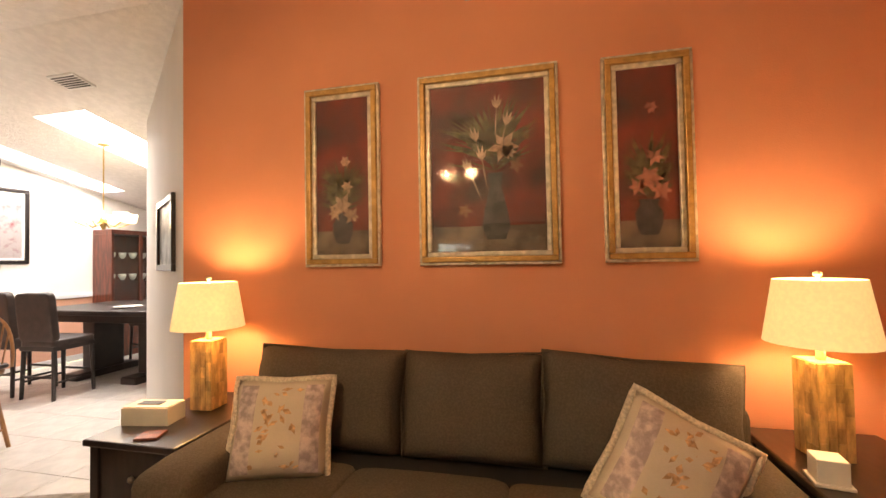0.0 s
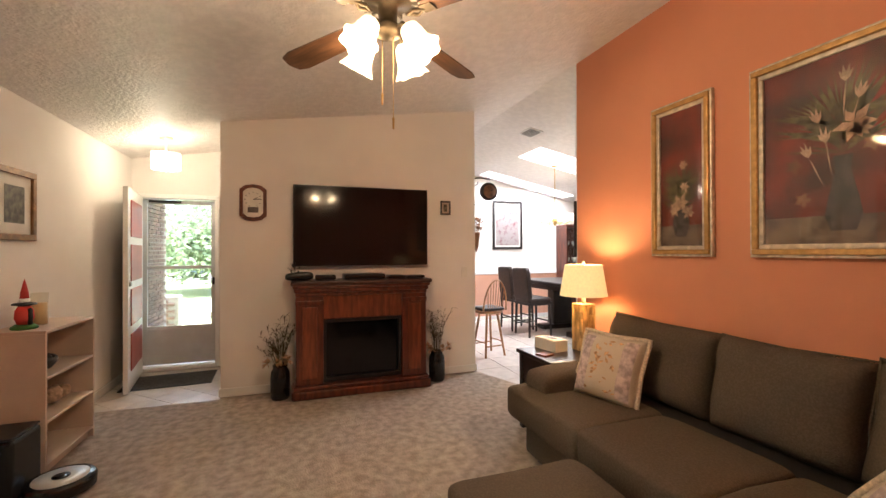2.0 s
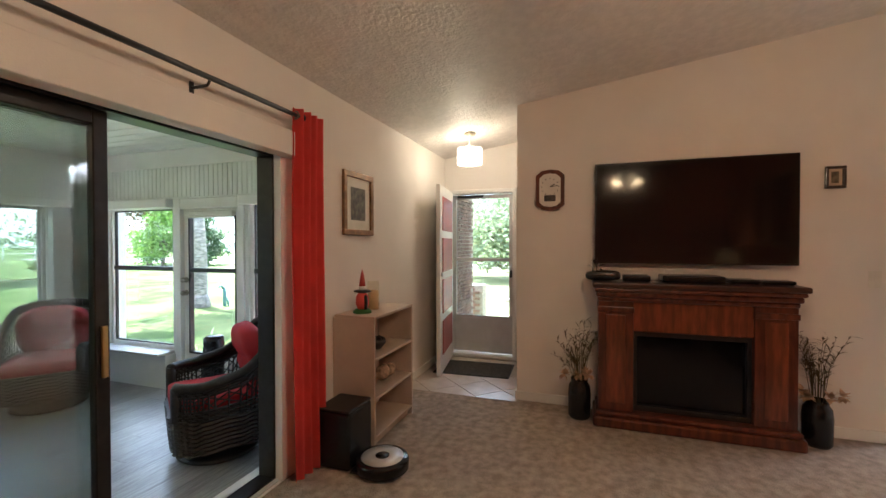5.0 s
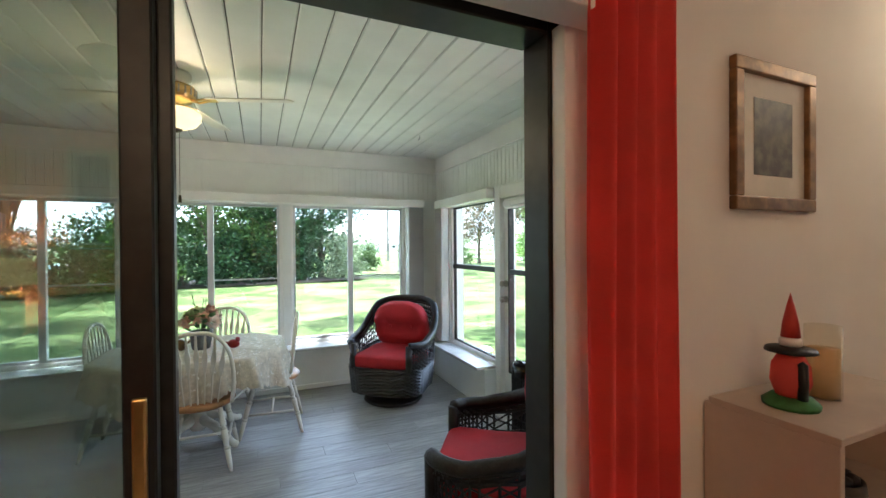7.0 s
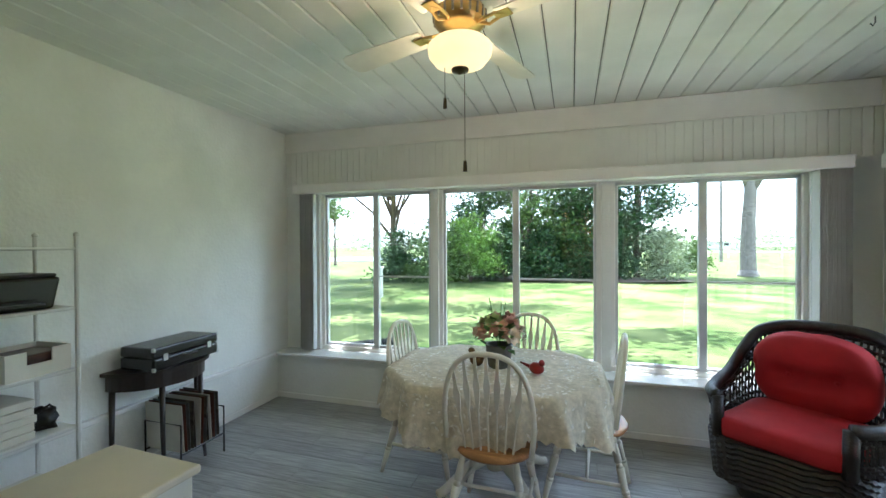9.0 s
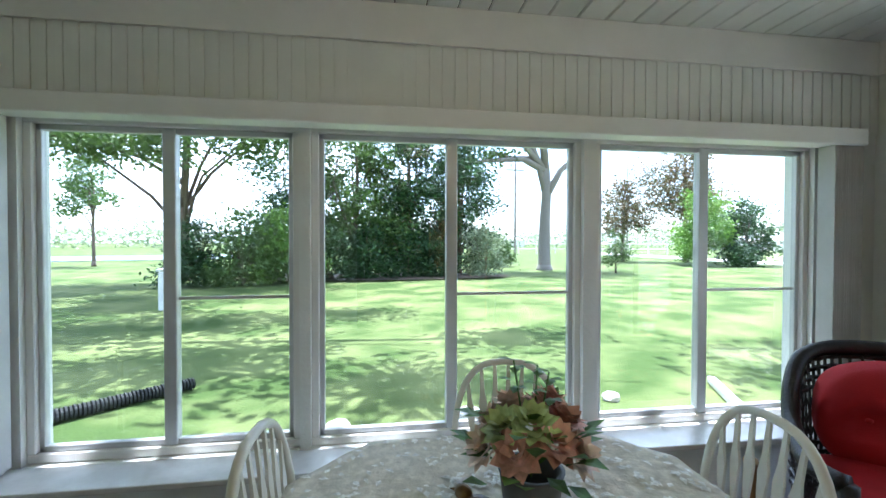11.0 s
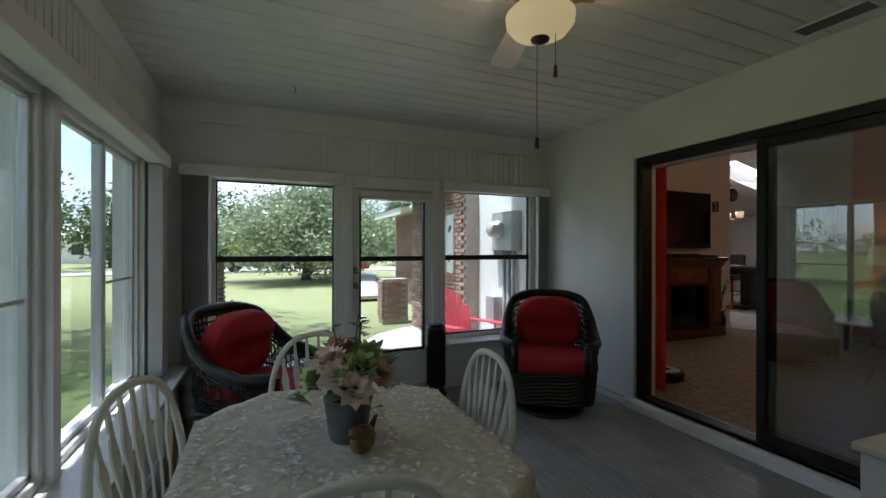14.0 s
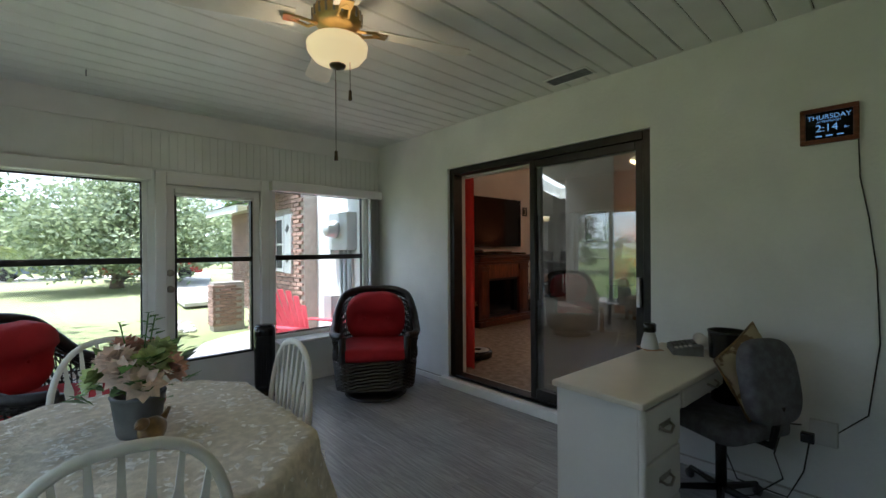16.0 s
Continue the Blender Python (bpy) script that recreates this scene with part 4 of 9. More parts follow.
def flower_painting(x0, x1, z0, z1, kind, seed):
    cx, w, h = (x0 + x1) / 2, x1 - x0, z1 - z0
    t = thing("painting", (cx, YO, z0), "framed dark red floral painting in a gilt frame", "painting", "paintings over the sofa")
    f = 0.072
    prof = (("outer_moulding", 0.0, 0.016, 0.035, M["silver_leaf"]), ("gilt_band", 0.016, 0.046, 0.048, M["gold"]), ("inner_moulding", 0.046, f, 0.032, M["silver_leaf"]))
    for nm, a, b, dep, mat in prof:
        for q in ((-w / 2 + a, w / 2 - a, a, b), (-w / 2 + a, w / 2 - a, h - b, h - a), (-w / 2 + a, -w / 2 + b, b, h - b), (w / 2 - b, w / 2 - a, b, h - b)):
            bm = B(); rbox(bm, q[0], q[1], -dep, -0.002, q[2], q[3], 0.006); part(nm, bm, mat, t)
    bm = B(); box(bm, -w / 2 + f, w / 2 - f, -0.016, -0.004, f, h - f); part("canvas", bm, M["canvas"], t, "dark red painted canvas")
    rnd = random.Random(seed)
    y = -0.0175
    bm = B(); box(bm, -w / 2 + f, w / 2 - f, -0.0168, -0.016, f, f + 0.13 * h); part("painted_table", bm, M["paint_table"], t)
    vx = 0.0 if kind != "mid" else w * 0.06
    vz = f + 0.06 * h
    bm = B()
    vh = (0.34 if kind == "mid" else 0.17) * h
    sil = [(0.05, 0), (0.075, 0.2), (0.06, 0.45), (0.03, 0.8), (0.04, 1.0)] if kind == "mid" else [(0.04, 0), (0.06, 0.3), (0.065, 0.6), (0.04, 0.85), (0.05, 1.0)]
    L = [bm.verts.new((vx - r, y, vz + vh * k)) for r, k in sil]
    R = [bm.verts.new((vx + r, y, vz + vh * k)) for r, k in sil]
    for i in range(len(sil) - 1):
        bm.faces.new([L[i], R[i], R[i + 1], L[i + 1]])
    part("painted_vase", bm, M["paint_vase"], t)
    top = vz + vh
    bm = B()
    for i in range(84):
        a = rnd.uniform(0.10, math.pi - 0.10)
        ln = rnd.uniform(0.12, 0.30) * (1.25 if kind == "mid" else 0.8)
        st = rnd.uniform(0, 0.16 * h)
        lim = w / 2 - f - 0.02
        dx = max(-lim, min(lim, vx + math.cos(a) * ln)) - vx
        leaf_quad(bm, (vx, y + 0.0002 * (i % 5), top + st), (dx, 0, math.sin(a) * ln), (0, -1, 0), math.hypot(dx, math.sin(a) * ln), 0.009 + 0.014 * rnd.random(), 0.0)
    part("painted_leaves", bm, M["paint_leaf"], t)
    bm = B()
    if kind == "mid":
        for fx, fz, r in ((0.12, 0.60, 0.085), (0.15, 0.575, 0.05)):
            painted_flower(bm, fx * w, h * fz, r, y - 0.0015, 6, int(fz * 100))
        # calla lilies: a flared cup on a thin stalk
        for fx, fz, tilt in ((-0.09, 0.70, -0.5), (0.16, 0.77, 0.5), (-0.04, 0.60, -0.25), (-0.15, 0.545, -0.7), (0.08, 0.86, 0.1)):
            cx2, cz2 = fx * w, fz * h
            for k in range(4):
                leaf_quad(bm, (cx2 - 0.03 * tilt, y - 0.001 - 0.0002 * k, cz2 - 0.07), (tilt * 0.6 + (k - 1.5) * 0.34, 0, 1), (0, -1, 0), 0.095 - 0.02 * abs(k - 1.5), 0.017, 0.0)
            leaf_quad(bm, (cx2 - 0.03 * tilt, y - 0.0005, cz2 - 0.07), (-tilt * 0.4 + (0.05 - fx) * 0.6, 0, -1), (0, -1, 0), 0.16, 0.008, 0.0)
    else:
        zz = 0.38 if kind == "left" else 0.44
        for fx, fz, r in ((0.0, zz - 0.04, 0.075), (0.06, zz - 0.1, 0.055), (-0.05, zz - 0.08, 0.05), (0.03, zz + 0.06, 0.045), (0.02, zz + 0.30 if kind == "right" else zz + 0.2, 0.04)):
            painted_flower(bm, fx, h * fz, r, y - 0.0015, 6, int(fz * 100) + seed)
    part("painted_flowers", bm, M["petal_cream"] if kind != "right" else M["petal_pink"], t)
    if kind == "mid":
        bm = B()
        for fx, fz in ((-0.12, 0.28), (0.16, 0.5), (-0.16, 0.45)):
            painted_flower(bm, fx, h * fz, 0.05, y - 0.001, 5, 7)
        part("painted_buds", bm, M["canvas_ochre"], t)
    bm = B(); box(bm, -w / 2 + f, w / 2 - f, -0.026, -0.024, f, h - f); part("glazing", bm, M["picture_glass"], t).visible_shadow = False


flower_painting(-0.79, -0.315, 1.398, 2.455, "left", 3)
flower_painting(-0.085, 0.675, 1.398, 2.452, "mid", 4)
flower_painting(0.885, 1.305, 1.40, 2.44, "right", 5)
# vent high on the orange wall
vt = thing("wall_vent", (0.36, YO, 2.86), "beige metal air vent high on the orange wall", "vent")
bm = B(); cut_wall(bm, "x", -0.17, 0.17, 0, 0.14, -0.015, -0.001, [(-0.145, 0.145, 0.025, 0.115)]); part("frame", bm, M["shelf_beige"], vt)
for i in range(6):
    bm = B(); box(bm, -0.145, 0.145, -0.012, -0.002, 0.03 + i * 0.0145, 0.034 + i * 0.0145); part("slat", bm, M["shelf_beige"], vt)

# electric fireplace with mantel
fp = thing("electric_fireplace", (XT + 0.02, 2.505, 0), "cherry wood electric fireplace with a mantel", "fireplace")
FD, FH = 0.86, 1.062          # depth and height of the surround against its drawing


def fpbox(nm, d0, d1, a, b, z0, z1, mat, r=0.006, label=""):
    bm = B(); rbox(bm, d0 * FD, d1 * FD, a, b, z0 * FH, z1 * FH, r); return part(nm, bm, mat, fp, label)


fpbox("plinth", 0, 0.43, -0.70, 0.70, 0, 0.085, M["cherry"], 0.02)
fpbox("plinth_step", 0, 0.41, -0.68, 0.68, 0.085, 0.12, M["cherry"], 0.012)
for s in (-1, 1):
    a, b = sorted((s * 0.66, s * 0.40))
    fpbox("pillar", 0, 0.36, a, b, 0.12, 0.94, M["cherry"], 0.006)
    a, b = sorted((s * 0.60, s * 0.46))
    fpbox("pillar_panel", 0.36, 0.372, a, b, 0.18, 0.84, M["cherry_light"], 0.008)
    a, b = sorted((s * 0.665, s * 0.395))
    fpbox("pillar_cap", 0.0, 0.378, a, b, 0.86, 0.90, M["cherry"], 0.006)
fpbox("back_panel", 0.0, 0.20, -0.40, 0.40, 0.12, 0.94, M["cherry"])
fpbox("header", 0.20, 0.34, -0.40, 0.40, 0.72, 0.94, M["cherry_light"])
for i, (o, z0, z1) in enumerate(((0.38, 0.94, 0.975), (0.41, 0.975, 1.015), (0.44, 1.015, 1.045))):
    fpbox("cornice", 0, o, -0.665 - 0.012 * i, 0.665 + 0.012 * i, z0, z1, M["cherry"], 0.012)
fpbox("mantel_shelf", 0, 0.46, -0.705, 0.705, 1.045, 1.085, M["wood_dark"], 0.012)
bm = B()
for q in ((-0.40, 0.40, 0.12, 0.16), (-0.40, 0.40, 0.68, 0.72), (-0.40, -0.37, 0.16, 0.68), (0.37, 0.40, 0.16, 0.68)):
    rbox(bm, 0.20 * FD, 0.30 * FD, q[0], q[1], q[2] * FH, q[3] * FH, 0.004)
part("firebox_frame", bm, M["black"], fp)
fpbox("firebox_glass", 0.235, 0.24, -0.37, 0.37, 0.16, 0.68, M["screen"], 0.001)

tv = thing("television", (XT + 0.09, 2.535, 1.287), "large flat black television mounted on the wall", "television")
bm = B(); rbox(bm, -0.03, 0.02, -0.715, 0.715, 0, 0.842, 0.006); part("casing", bm, M["plastic_black"], tv)
bm = B(); box(bm, 0.02, 0.0215, -0.703, 0.703, 0.018, 0.83); part("screen", bm, M["screen"], tv)
bm = B(); rbox(bm, -0.09, -0.03, -0.2, 0.2, 0.25, 0.6, 0.004); part("mount", bm, M["black"], tv)
bm = B(); rbox(bm, -0.005, 0.012, -0.22, 0.16, 0.846, 0.854, 0.002); part("antenna", bm, M["paper_white"], tv, "thin white flat antenna")


def gadget(name, label, cat, y, x, w, d, h, mat, z=1.152):
    t = thing(name, (x, y, z), label, cat)
    bm = B(); rbox(bm, -d / 2, d / 2, -w / 2, w / 2, 0.004, h, min(0.01, h * 0.3)); part("body", bm, mat, t)
    bm = B(); rbox(bm, d / 2, d / 2 + 0.002, -w * 0.4, w * 0.4, h * 0.3, h * 0.55, 0.0005, 1); part("front_strip", bm, M["screen"], t)
    for s in (-1, 1):
        bm = B(); rbox(bm, -d * 0.4, d * 0.4, s * w * 0.4 - 0.01, s * w * 0.4 + 0.01, 0, 0.005, 0.001, 1); part("foot", bm, M["black"], t)
    return t


gadget("cable_box", "black cable box on the mantel", "box", 2.52, -2.86, 0.42, 0.24, 0.055, M["plastic_black"])
gadget("media_player", "small black media player on the mantel", "player", 2.13, -2.84, 0.20, 0.16, 0.05, M["plastic_black"])
gadget("disc_player", "flat black disc player on the mantel", "player", 2.86, -2.85, 0.18, 0.18, 0.035, M["plastic_black"])
gadget("router", "flat black router on the mantel", "router", 3.07, -2.85, 0.20, 0.16, 0.03, M["plastic_black"])
sp = thing("speaker", (-2.80, 1.88, 1.152), "rounded black portable speaker on the mantel", "speaker")
bm = B(); cushion(bm, 0.14, 0.27, 0.085, pose(0, 0, 0.043), 0.6, 24, 12); part("body", bm, M["plastic_black"], sp, smooth=True)
pl = thing("ivy_sprig", (-2.93, 1.83, 1.152), "dark sprig standing at the mantel end", "plant")
bm = B()
rnd = random.Random(3)
for i in range(24):
    leaf_quad(bm, (rnd.uniform(-0.03, 0.03), rnd.uniform(-0.05, 0.05), rnd.uniform(0, 0.16)), (rnd.uniform(-1, 1), rnd.uniform(-1, 1), rnd.uniform(-0.2, 1)), (0, 0, 1), 0.05, 0.02)
tube(bm, [(0, 0, 0), (0, 0.01, 0.16)], 0.004, 5)
part("leaves", bm, M["black"], pl)


def floor_vase(x, y, seed):
    t = thing("floor_vase", (x, y, 0), "tall black vase with dried grasses beside the fireplace", "vase", "vases by the fireplace")
    bm = B(); lathe(bm, [(0.075, 0), (0.088, 0.02), (0.092, 0.20), (0.085, 0.27), (0.065, 0.30), (0.07, 0.33), (0.06, 0.33), (0.055, 0.28)], 22); part("pot", bm, M["plastic_black"], t, smooth=True)
    rnd = random.Random(seed)
    bm = B()
    for i in range(26):
        a, s = rnd.uniform(0, math.tau), rnd.uniform(0.05, 0.22)
        hgt = rnd.uniform(0.2, 0.52)
        p = [(0.03 * math.cos(a), 0.03 * math.sin(a), 0.28), (s * 0.4 * math.cos(a), s * 0.4 * math.sin(a), 0.28 + hgt * 0.6), (s * math.cos(a), s * math.sin(a), 0.28 + hgt)]
        tube(bm, p, 0.003, 4, 0.001)
        for k in range(9):
            q = Vector(p[1]).lerp(Vector(p[2]), k / 8)
            leaf_quad(bm, q, (rnd.uniform(-1, 1), rnd.uniform(-1, 1), rnd.uniform(-0.1, 1)), (0, 0, 1), rnd.uniform(0.04, 0.09), 0.012)
    part("dried_grass", bm, M["dry_leaf"], t)
    for i in range(4):
        a = rnd.uniform(-1.2, 1.2)
        bm = B()
        for k in range(16):
            painted = Vector((0.09 * math.cos(a), 0.09 * math.sin(a) + (i - 1.5) * 0.05, 0.37 + 0.02 * (i % 2)))
            leaf_quad(bm, painted, (rnd.uniform(-0.4, 1), rnd.uniform(-1, 1), rnd.uniform(-0.6, 1)), (0, 0, 1), 0.06, 0.04)
        part("blossom", bm, M["dry_flower"], t, "dried peach blossom")


floor_vase(-2.82, 1.70, 11)
floor_vase(-2.86, 3.33, 12)


def wall_clock(y, z):
    t = thing("wall_clock", (XT, y, z), "brown wooden wall clock with rounded ends", "clock")
    for nm, w, h, d0, d1, mat in (("case", 0.25, 0.37, 0.001, 0.035, M["cherry"]), ("dial", 0.185, 0.30, 0.035, 0.038, M["paper_white"])):
        bm = B()
        pts = [(-w / 2, -h * 0.36), (-w * 0.3, -h * 0.47), (0, -h / 2), (w * 0.3, -h * 0.47), (w / 2, -h * 0.36), (w / 2, h * 0.36), (w * 0.3, h * 0.47), (0, h / 2), (-w * 0.3, h * 0.47), (-w / 2, h * 0.36)]
        f = bm.faces.new([bm.verts.new((d0, a, b)) for a, b in pts])
        r = bmesh.ops.extrude_face_region(bm, geom=[f])
        bmesh.ops.translate(bm, verts=[v for v in r["geom"] if isinstance(v, bmesh.types.BMVert)], vec=(d1 - d0, 0, 0))
        bmesh.ops.recalc_face_normals(bm, faces=bm.faces)
        part(nm, bm, mat, t)
    for nm, a, ln in (("hour_pointer", 62, 0.05), ("minute_pointer", 84, 0.075)):
        bm = B(); rbox(bm, 0.039, 0.041, -0.003, 0.003, 0, ln, 0.0008, 1); part(nm, bm, M["black"], t, m=pose(0, 0, 0.03, -a, 0, 0))
    bm = B(); rbox(bm, 0.0385, 0.0405, -0.05, 0.05, -0.10, -0.045, 0.001, 1); part("plaque", bm, M["paint_vase"], t)
    for k in range(12):
        bm = B(); rbox(bm, 0.0385, 0.0395, -0.003, 0.003, 0.068, 0.08, 0.0005, 1); part("hour_mark", bm, M["paint_vase"], t, m=pose(0, 0, 0.03, k * 30, 0, 0))


wall_clock(1.44, 1.935)


def small_frame(name, place, turn, w, h, fw, fmat, matw, mmat, pic, label, cat="picture", group=""):
    """A framed picture whose back is at place, facing along its own -y."""
    t = thing(name, place, label, cat, group, turn)
    bm = B()
    for q in ((-w / 2, w / 2, -h / 2, -h / 2 + fw), (-w / 2, w / 2, h / 2 - fw, h / 2), (-w / 2, -w / 2 + fw, -h / 2 + fw, h / 2 - fw), (w / 2 - fw, w / 2, -h / 2 + fw, h / 2 - fw)):
        rbox(bm, q[0], q[1], -0.026, -0.001, q[2], q[3], 0.005)
    part("frame", bm, fmat, t)
    bm = B(); box(bm, -w / 2 + fw, w / 2 - fw, -0.008, -0.002, -h / 2 + fw, h / 2 - fw); part("mat_board", bm, mmat, t)
    a = fw + matw
    bm = B(); box(bm, -w / 2 + a, w / 2 - a, -0.0095, -0.008, -h / 2 + a, h / 2 - a); part("print", bm, pic, t)
    return t


M["gilt_brown"] = material("gilt_brown", (0.22, 0.115, 0.04), 0.4, metal=0.4, vary=0.3, scale=20)
M["print_dark"] = material("print_dark", (0.10, 0.085, 0.06), 0.5, vary=0.6, scale=22)
M["print_floral"] = material("print_floral", (0.46, 0.38, 0.36), 0.6, vary=0.3, scale=10, second=(0.20, 0.06, 0.07), mix_lo=0.5, mix_hi=0.75)
small_frame("small_picture", (XT, 3.50, 1.945), 90, 0.125, 0.165, 0.02, M["wood_black"], 0.02, M["shelf_beige"], M["print_dark"], "small dark-framed picture on the white wall")
small_frame("framed_print", (-2.12, 0.0, 1.775), 180, 0.46, 0.50, 0.045, M["gilt_brown"], 0.075, M["paper_white"], M["print_dark"], "gilt-framed print with a white mat")


def switch_plate(place, turn, w, n, label="white light switch plate on the wall"):
    t = thing("light_switch", place, label, "switch", turn=turn)
    bm = B(); rbox(bm, -w / 2, w / 2, -0.006, -0.0005, -0.06, 0.06, 0.003); part("plate", bm, M["paper_white"], t)
    for i in range(n):
        bm = B(); rbox(bm, -0.006, 0.006, -0.014, -0.006, -0.012, 0.012, 0.002); part("toggle", bm, M["paper_white"], t, m=pose((i - (n - 1) / 2) * 0.045, 0, 0))


switch_plate((XT, 3.74, 1.19), 90, 0.075, 1)
switch_plate((-1.53, 0.0, 1.20), 180, 0.115, 2)

# bookcase against the slider wall
bc = thing("bookcase", (-2.10, 0.175, 0), "low beige open bookcase, half filled", "bookcase")
for nm, q in (("side", (-0.34, -0.32, -0.17, 0.17, 0, 0.92)), ("side", (0.32, 0.34, -0.17, 0.17, 0, 0.92)), ("top_board", (-0.34, 0.34, -0.155, 0.172, 0.92, 0.94)), ("shelf_board", (-0.32, 0.32, -0.14, 0.17, 0.62, 0.638)), ("shelf_board", (-0.32, 0.32, -0.14, 0.17, 0.34, 0.358)), ("bottom_board", (-0.32, 0.32, -0.14, 0.17, 0.06, 0.078)), ("plinth", (-0.32, 0.32, 0.12, 0.135, 0.0, 0.06)), ("back", (-0.32, 0.32, -0.17, -0.143, 0.0, 0.92))):
    bm = B(); rbox(bm, *q, 0.002, 1); part(nm, bm, M["shelf_beige"], bc)
gn = B()
for k, (prof, mi) in enumerate((([(0.068, 0), (0.07, 0.012), (0.05, 0.03), (0.0, 0.035)], 0), ([(0.036, 0.03), (0.05, 0.07), (0.046, 0.12), (0.03, 0.15), (0.0, 0.16)], 1), ([(0.012, 0.03), (0.014, 0.08), (0.012, 0.13), (0.0, 0.14)], 2), ([(0.03, 0.15), (0.064, 0.158), (0.06, 0.168), (0.028, 0.175)], 2), ([(0.026, 0.175), (0.028, 0.19), (0.022, 0.20)], 3), ([(0.024, 0.20), (0.02, 0.24), (0.01, 0.29), (0.0, 0.33)], 4))):
    n = len(gn.faces)
    lathe(gn, prof, 16, (0.02, 0.04, 0) if k == 2 else (0, 0, 0))
    gn.faces.ensure_lookup_table()
    for f in gn.faces[n:]:
        f.material_index = mi
gnome = tagged(part("gnome_figure", gn, [M["green"], M["curtain"], M["black"], M["white_paint"], M["red"]], smooth=True), "small gnome figurine with a tall red hat", "figurine")
gnome.matrix_basis = pose(-1.90, 0.17, 0.94)
cd = thing("candle_jar", (-2.07, 0.17, 0.94), "tall glass jar with a beige candle", "candle")
bm = B(); lathe(bm, [(0.046, 0), (0.046, 0.22)], 20); part("jar", bm, M["glass_object"], cd, smooth=True).visible_shadow = False
bm = B(); lathe(bm, [(0.041, 0.004), (0.041, 0.15), (0.0, 0.152)], 20); part("wax", bm, M["candle"], cd, smooth=True)
for i, (x, z, s, mat, lb) in enumerate(((-2.06, 0.638, 0.075, "paint_vase", "dark glazed bowl on the bookcase shelf"), (-1.86, 0.638, 0.03, "brass_old", "small dull metal pot on the shelf"))):
    t = thing("bowl", (x, 0.2, z), lb, "bowl")
    bm = B(); lathe(bm, [(s * 0.5, 0), (s, s * 0.6), (s * 0.95, s), (s * 0.85, s), (s * 0.88, s * 0.6), (s * 0.4, s * 0.15)], 20); part("body", bm, M[mat], t, smooth=True)
    bm = B()
    for k in range(6):
        blob(bm, s * 0.5 * math.cos(k), s * 0.5 * math.sin(k), s * 1.0, s * 0.35, s * 0.35, s * 0.3, 1, k)
    part("contents", bm, M["black"], t, smooth=True)
for i, (x, r) in enumerate(((-2.24, 0.055), (-2.08, 0.07), (-1.93, 0.05))):
    t = thing("seashell", (x, 0.2, 0.358), "large tan and white seashell on the shelf", "shell", "shells on the bookcase")
    bm = B()
    pts = [(0.02 * k * 0.6 - r, 0.4 * r * math.sin(k * 0.9), r * 0.9 + 0.2 * r * math.cos(k * 0.9)) for k in range(7)]
    tube(bm, pts, r * 0.9, 12, r * 0.15); part("shell", bm, M["tan_coral"], t, smooth=True)

# robot vacuum with its emptying dock
dk = thing("vacuum_dock", (-1.585, 0.21, 0), "tall black emptying dock of a robot vacuum", "dock")
bm = B(); rbox(bm, -0.15, 0.15, -0.13, 0.13, 0, 0.37, 0.025, 3); part("bin", bm, M["plastic_black"], dk)
bm = B(); rbox(bm, -0.145, 0.145, -0.125, 0.125, 0.37, 0.385, 0.006); part("lid", bm, M["black"], dk)
bm = B(); rbox(bm, -0.15, 0.15, 0.13, 0.30, 0, 0.012, 0.005); part("ramp", bm, M["black"], dk)
rv = thing("robot_vacuum", (-1.54, 0.52, 0), "round black and silver robot vacuum docked on carpet", "vacuum")
bm = B(); lathe(bm, [(0.15, 0.012), (0.168, 0.02), (0.17, 0.075), (0.16, 0.09)], 36); part("body", bm, M["plastic_black"], rv, smooth=True)
bm = B(); lathe(bm, [(0.135, 0.0902), (0.135, 0.0945), (0.06, 0.096)], 36); part("lid", bm, M["alu"], rv, "brushed silver lid", True)
bm = B(); lathe(bm, [(0.045, 0.096), (0.045, 0.099), (0.0, 0.0995)], 20); part("button_plate", bm, M["plastic_black"], rv, smooth=True)

# curtain rod and red curtain
rod = thing("curtain_rod", (0, 0, 0), "black metal curtain rod over the sliding door", "curtain rod")
bm = B(); tube(bm, [(-1.27, 0.115, 2.225), (1.95, 0.115, 2.225)], 0.013, 10); part("pole", bm, M["black"], rod, smooth=True)
bm = B(); blob(bm, -1.28, 0.115, 2.225, 0.025, 0.025, 0.025, 2, 0, 0.0); part("finial", bm, M["black"], rod, smooth=True)
for x in (-0.62, 0.75):
    bm = B(); tube(bm, [(x, 0.0, 2.19), (x, 0.10, 2.19), (x, 0.115, 2.21)], 0.007, 6); rbox(bm, x - 0.012, x + 0.012, 0.0, 0.006, 2.16, 2.22, 0.002); part("bracket", bm, M["black"], rod)
ct = thing("curtain", (0, 0, 0), "red fabric curtain gathered on a black rod", "curtain")
bm = B()
n, zs = 60, [0.02, 0.3, 0.8, 1.4, 1.9, 2.15, 2.27]
g = []
for z in zs:
    row = []
    for i in range(n + 1):
        u = i / n
        amp = 0.028 * (0.8 + 0.25 * math.sin(z * 2 + u * 5))
        row.append(bm.verts.new((-1.495 + 0.285 * u + 0.01 * math.sin(z * 1.3), 0.115 + amp * math.sin(u * math.pi * 8), z)))
    g.append(row)
for a, b in zip(g, g[1:]):
    for i in range(n):
        bm.faces.new([a[i], a[i + 1], b[i + 1], b[i]])
r = bmesh.ops.solidify(bm, geom=list(bm.faces), thickness=0.003)
part("cloth", bm, M["curtain"], ct, smooth=True)
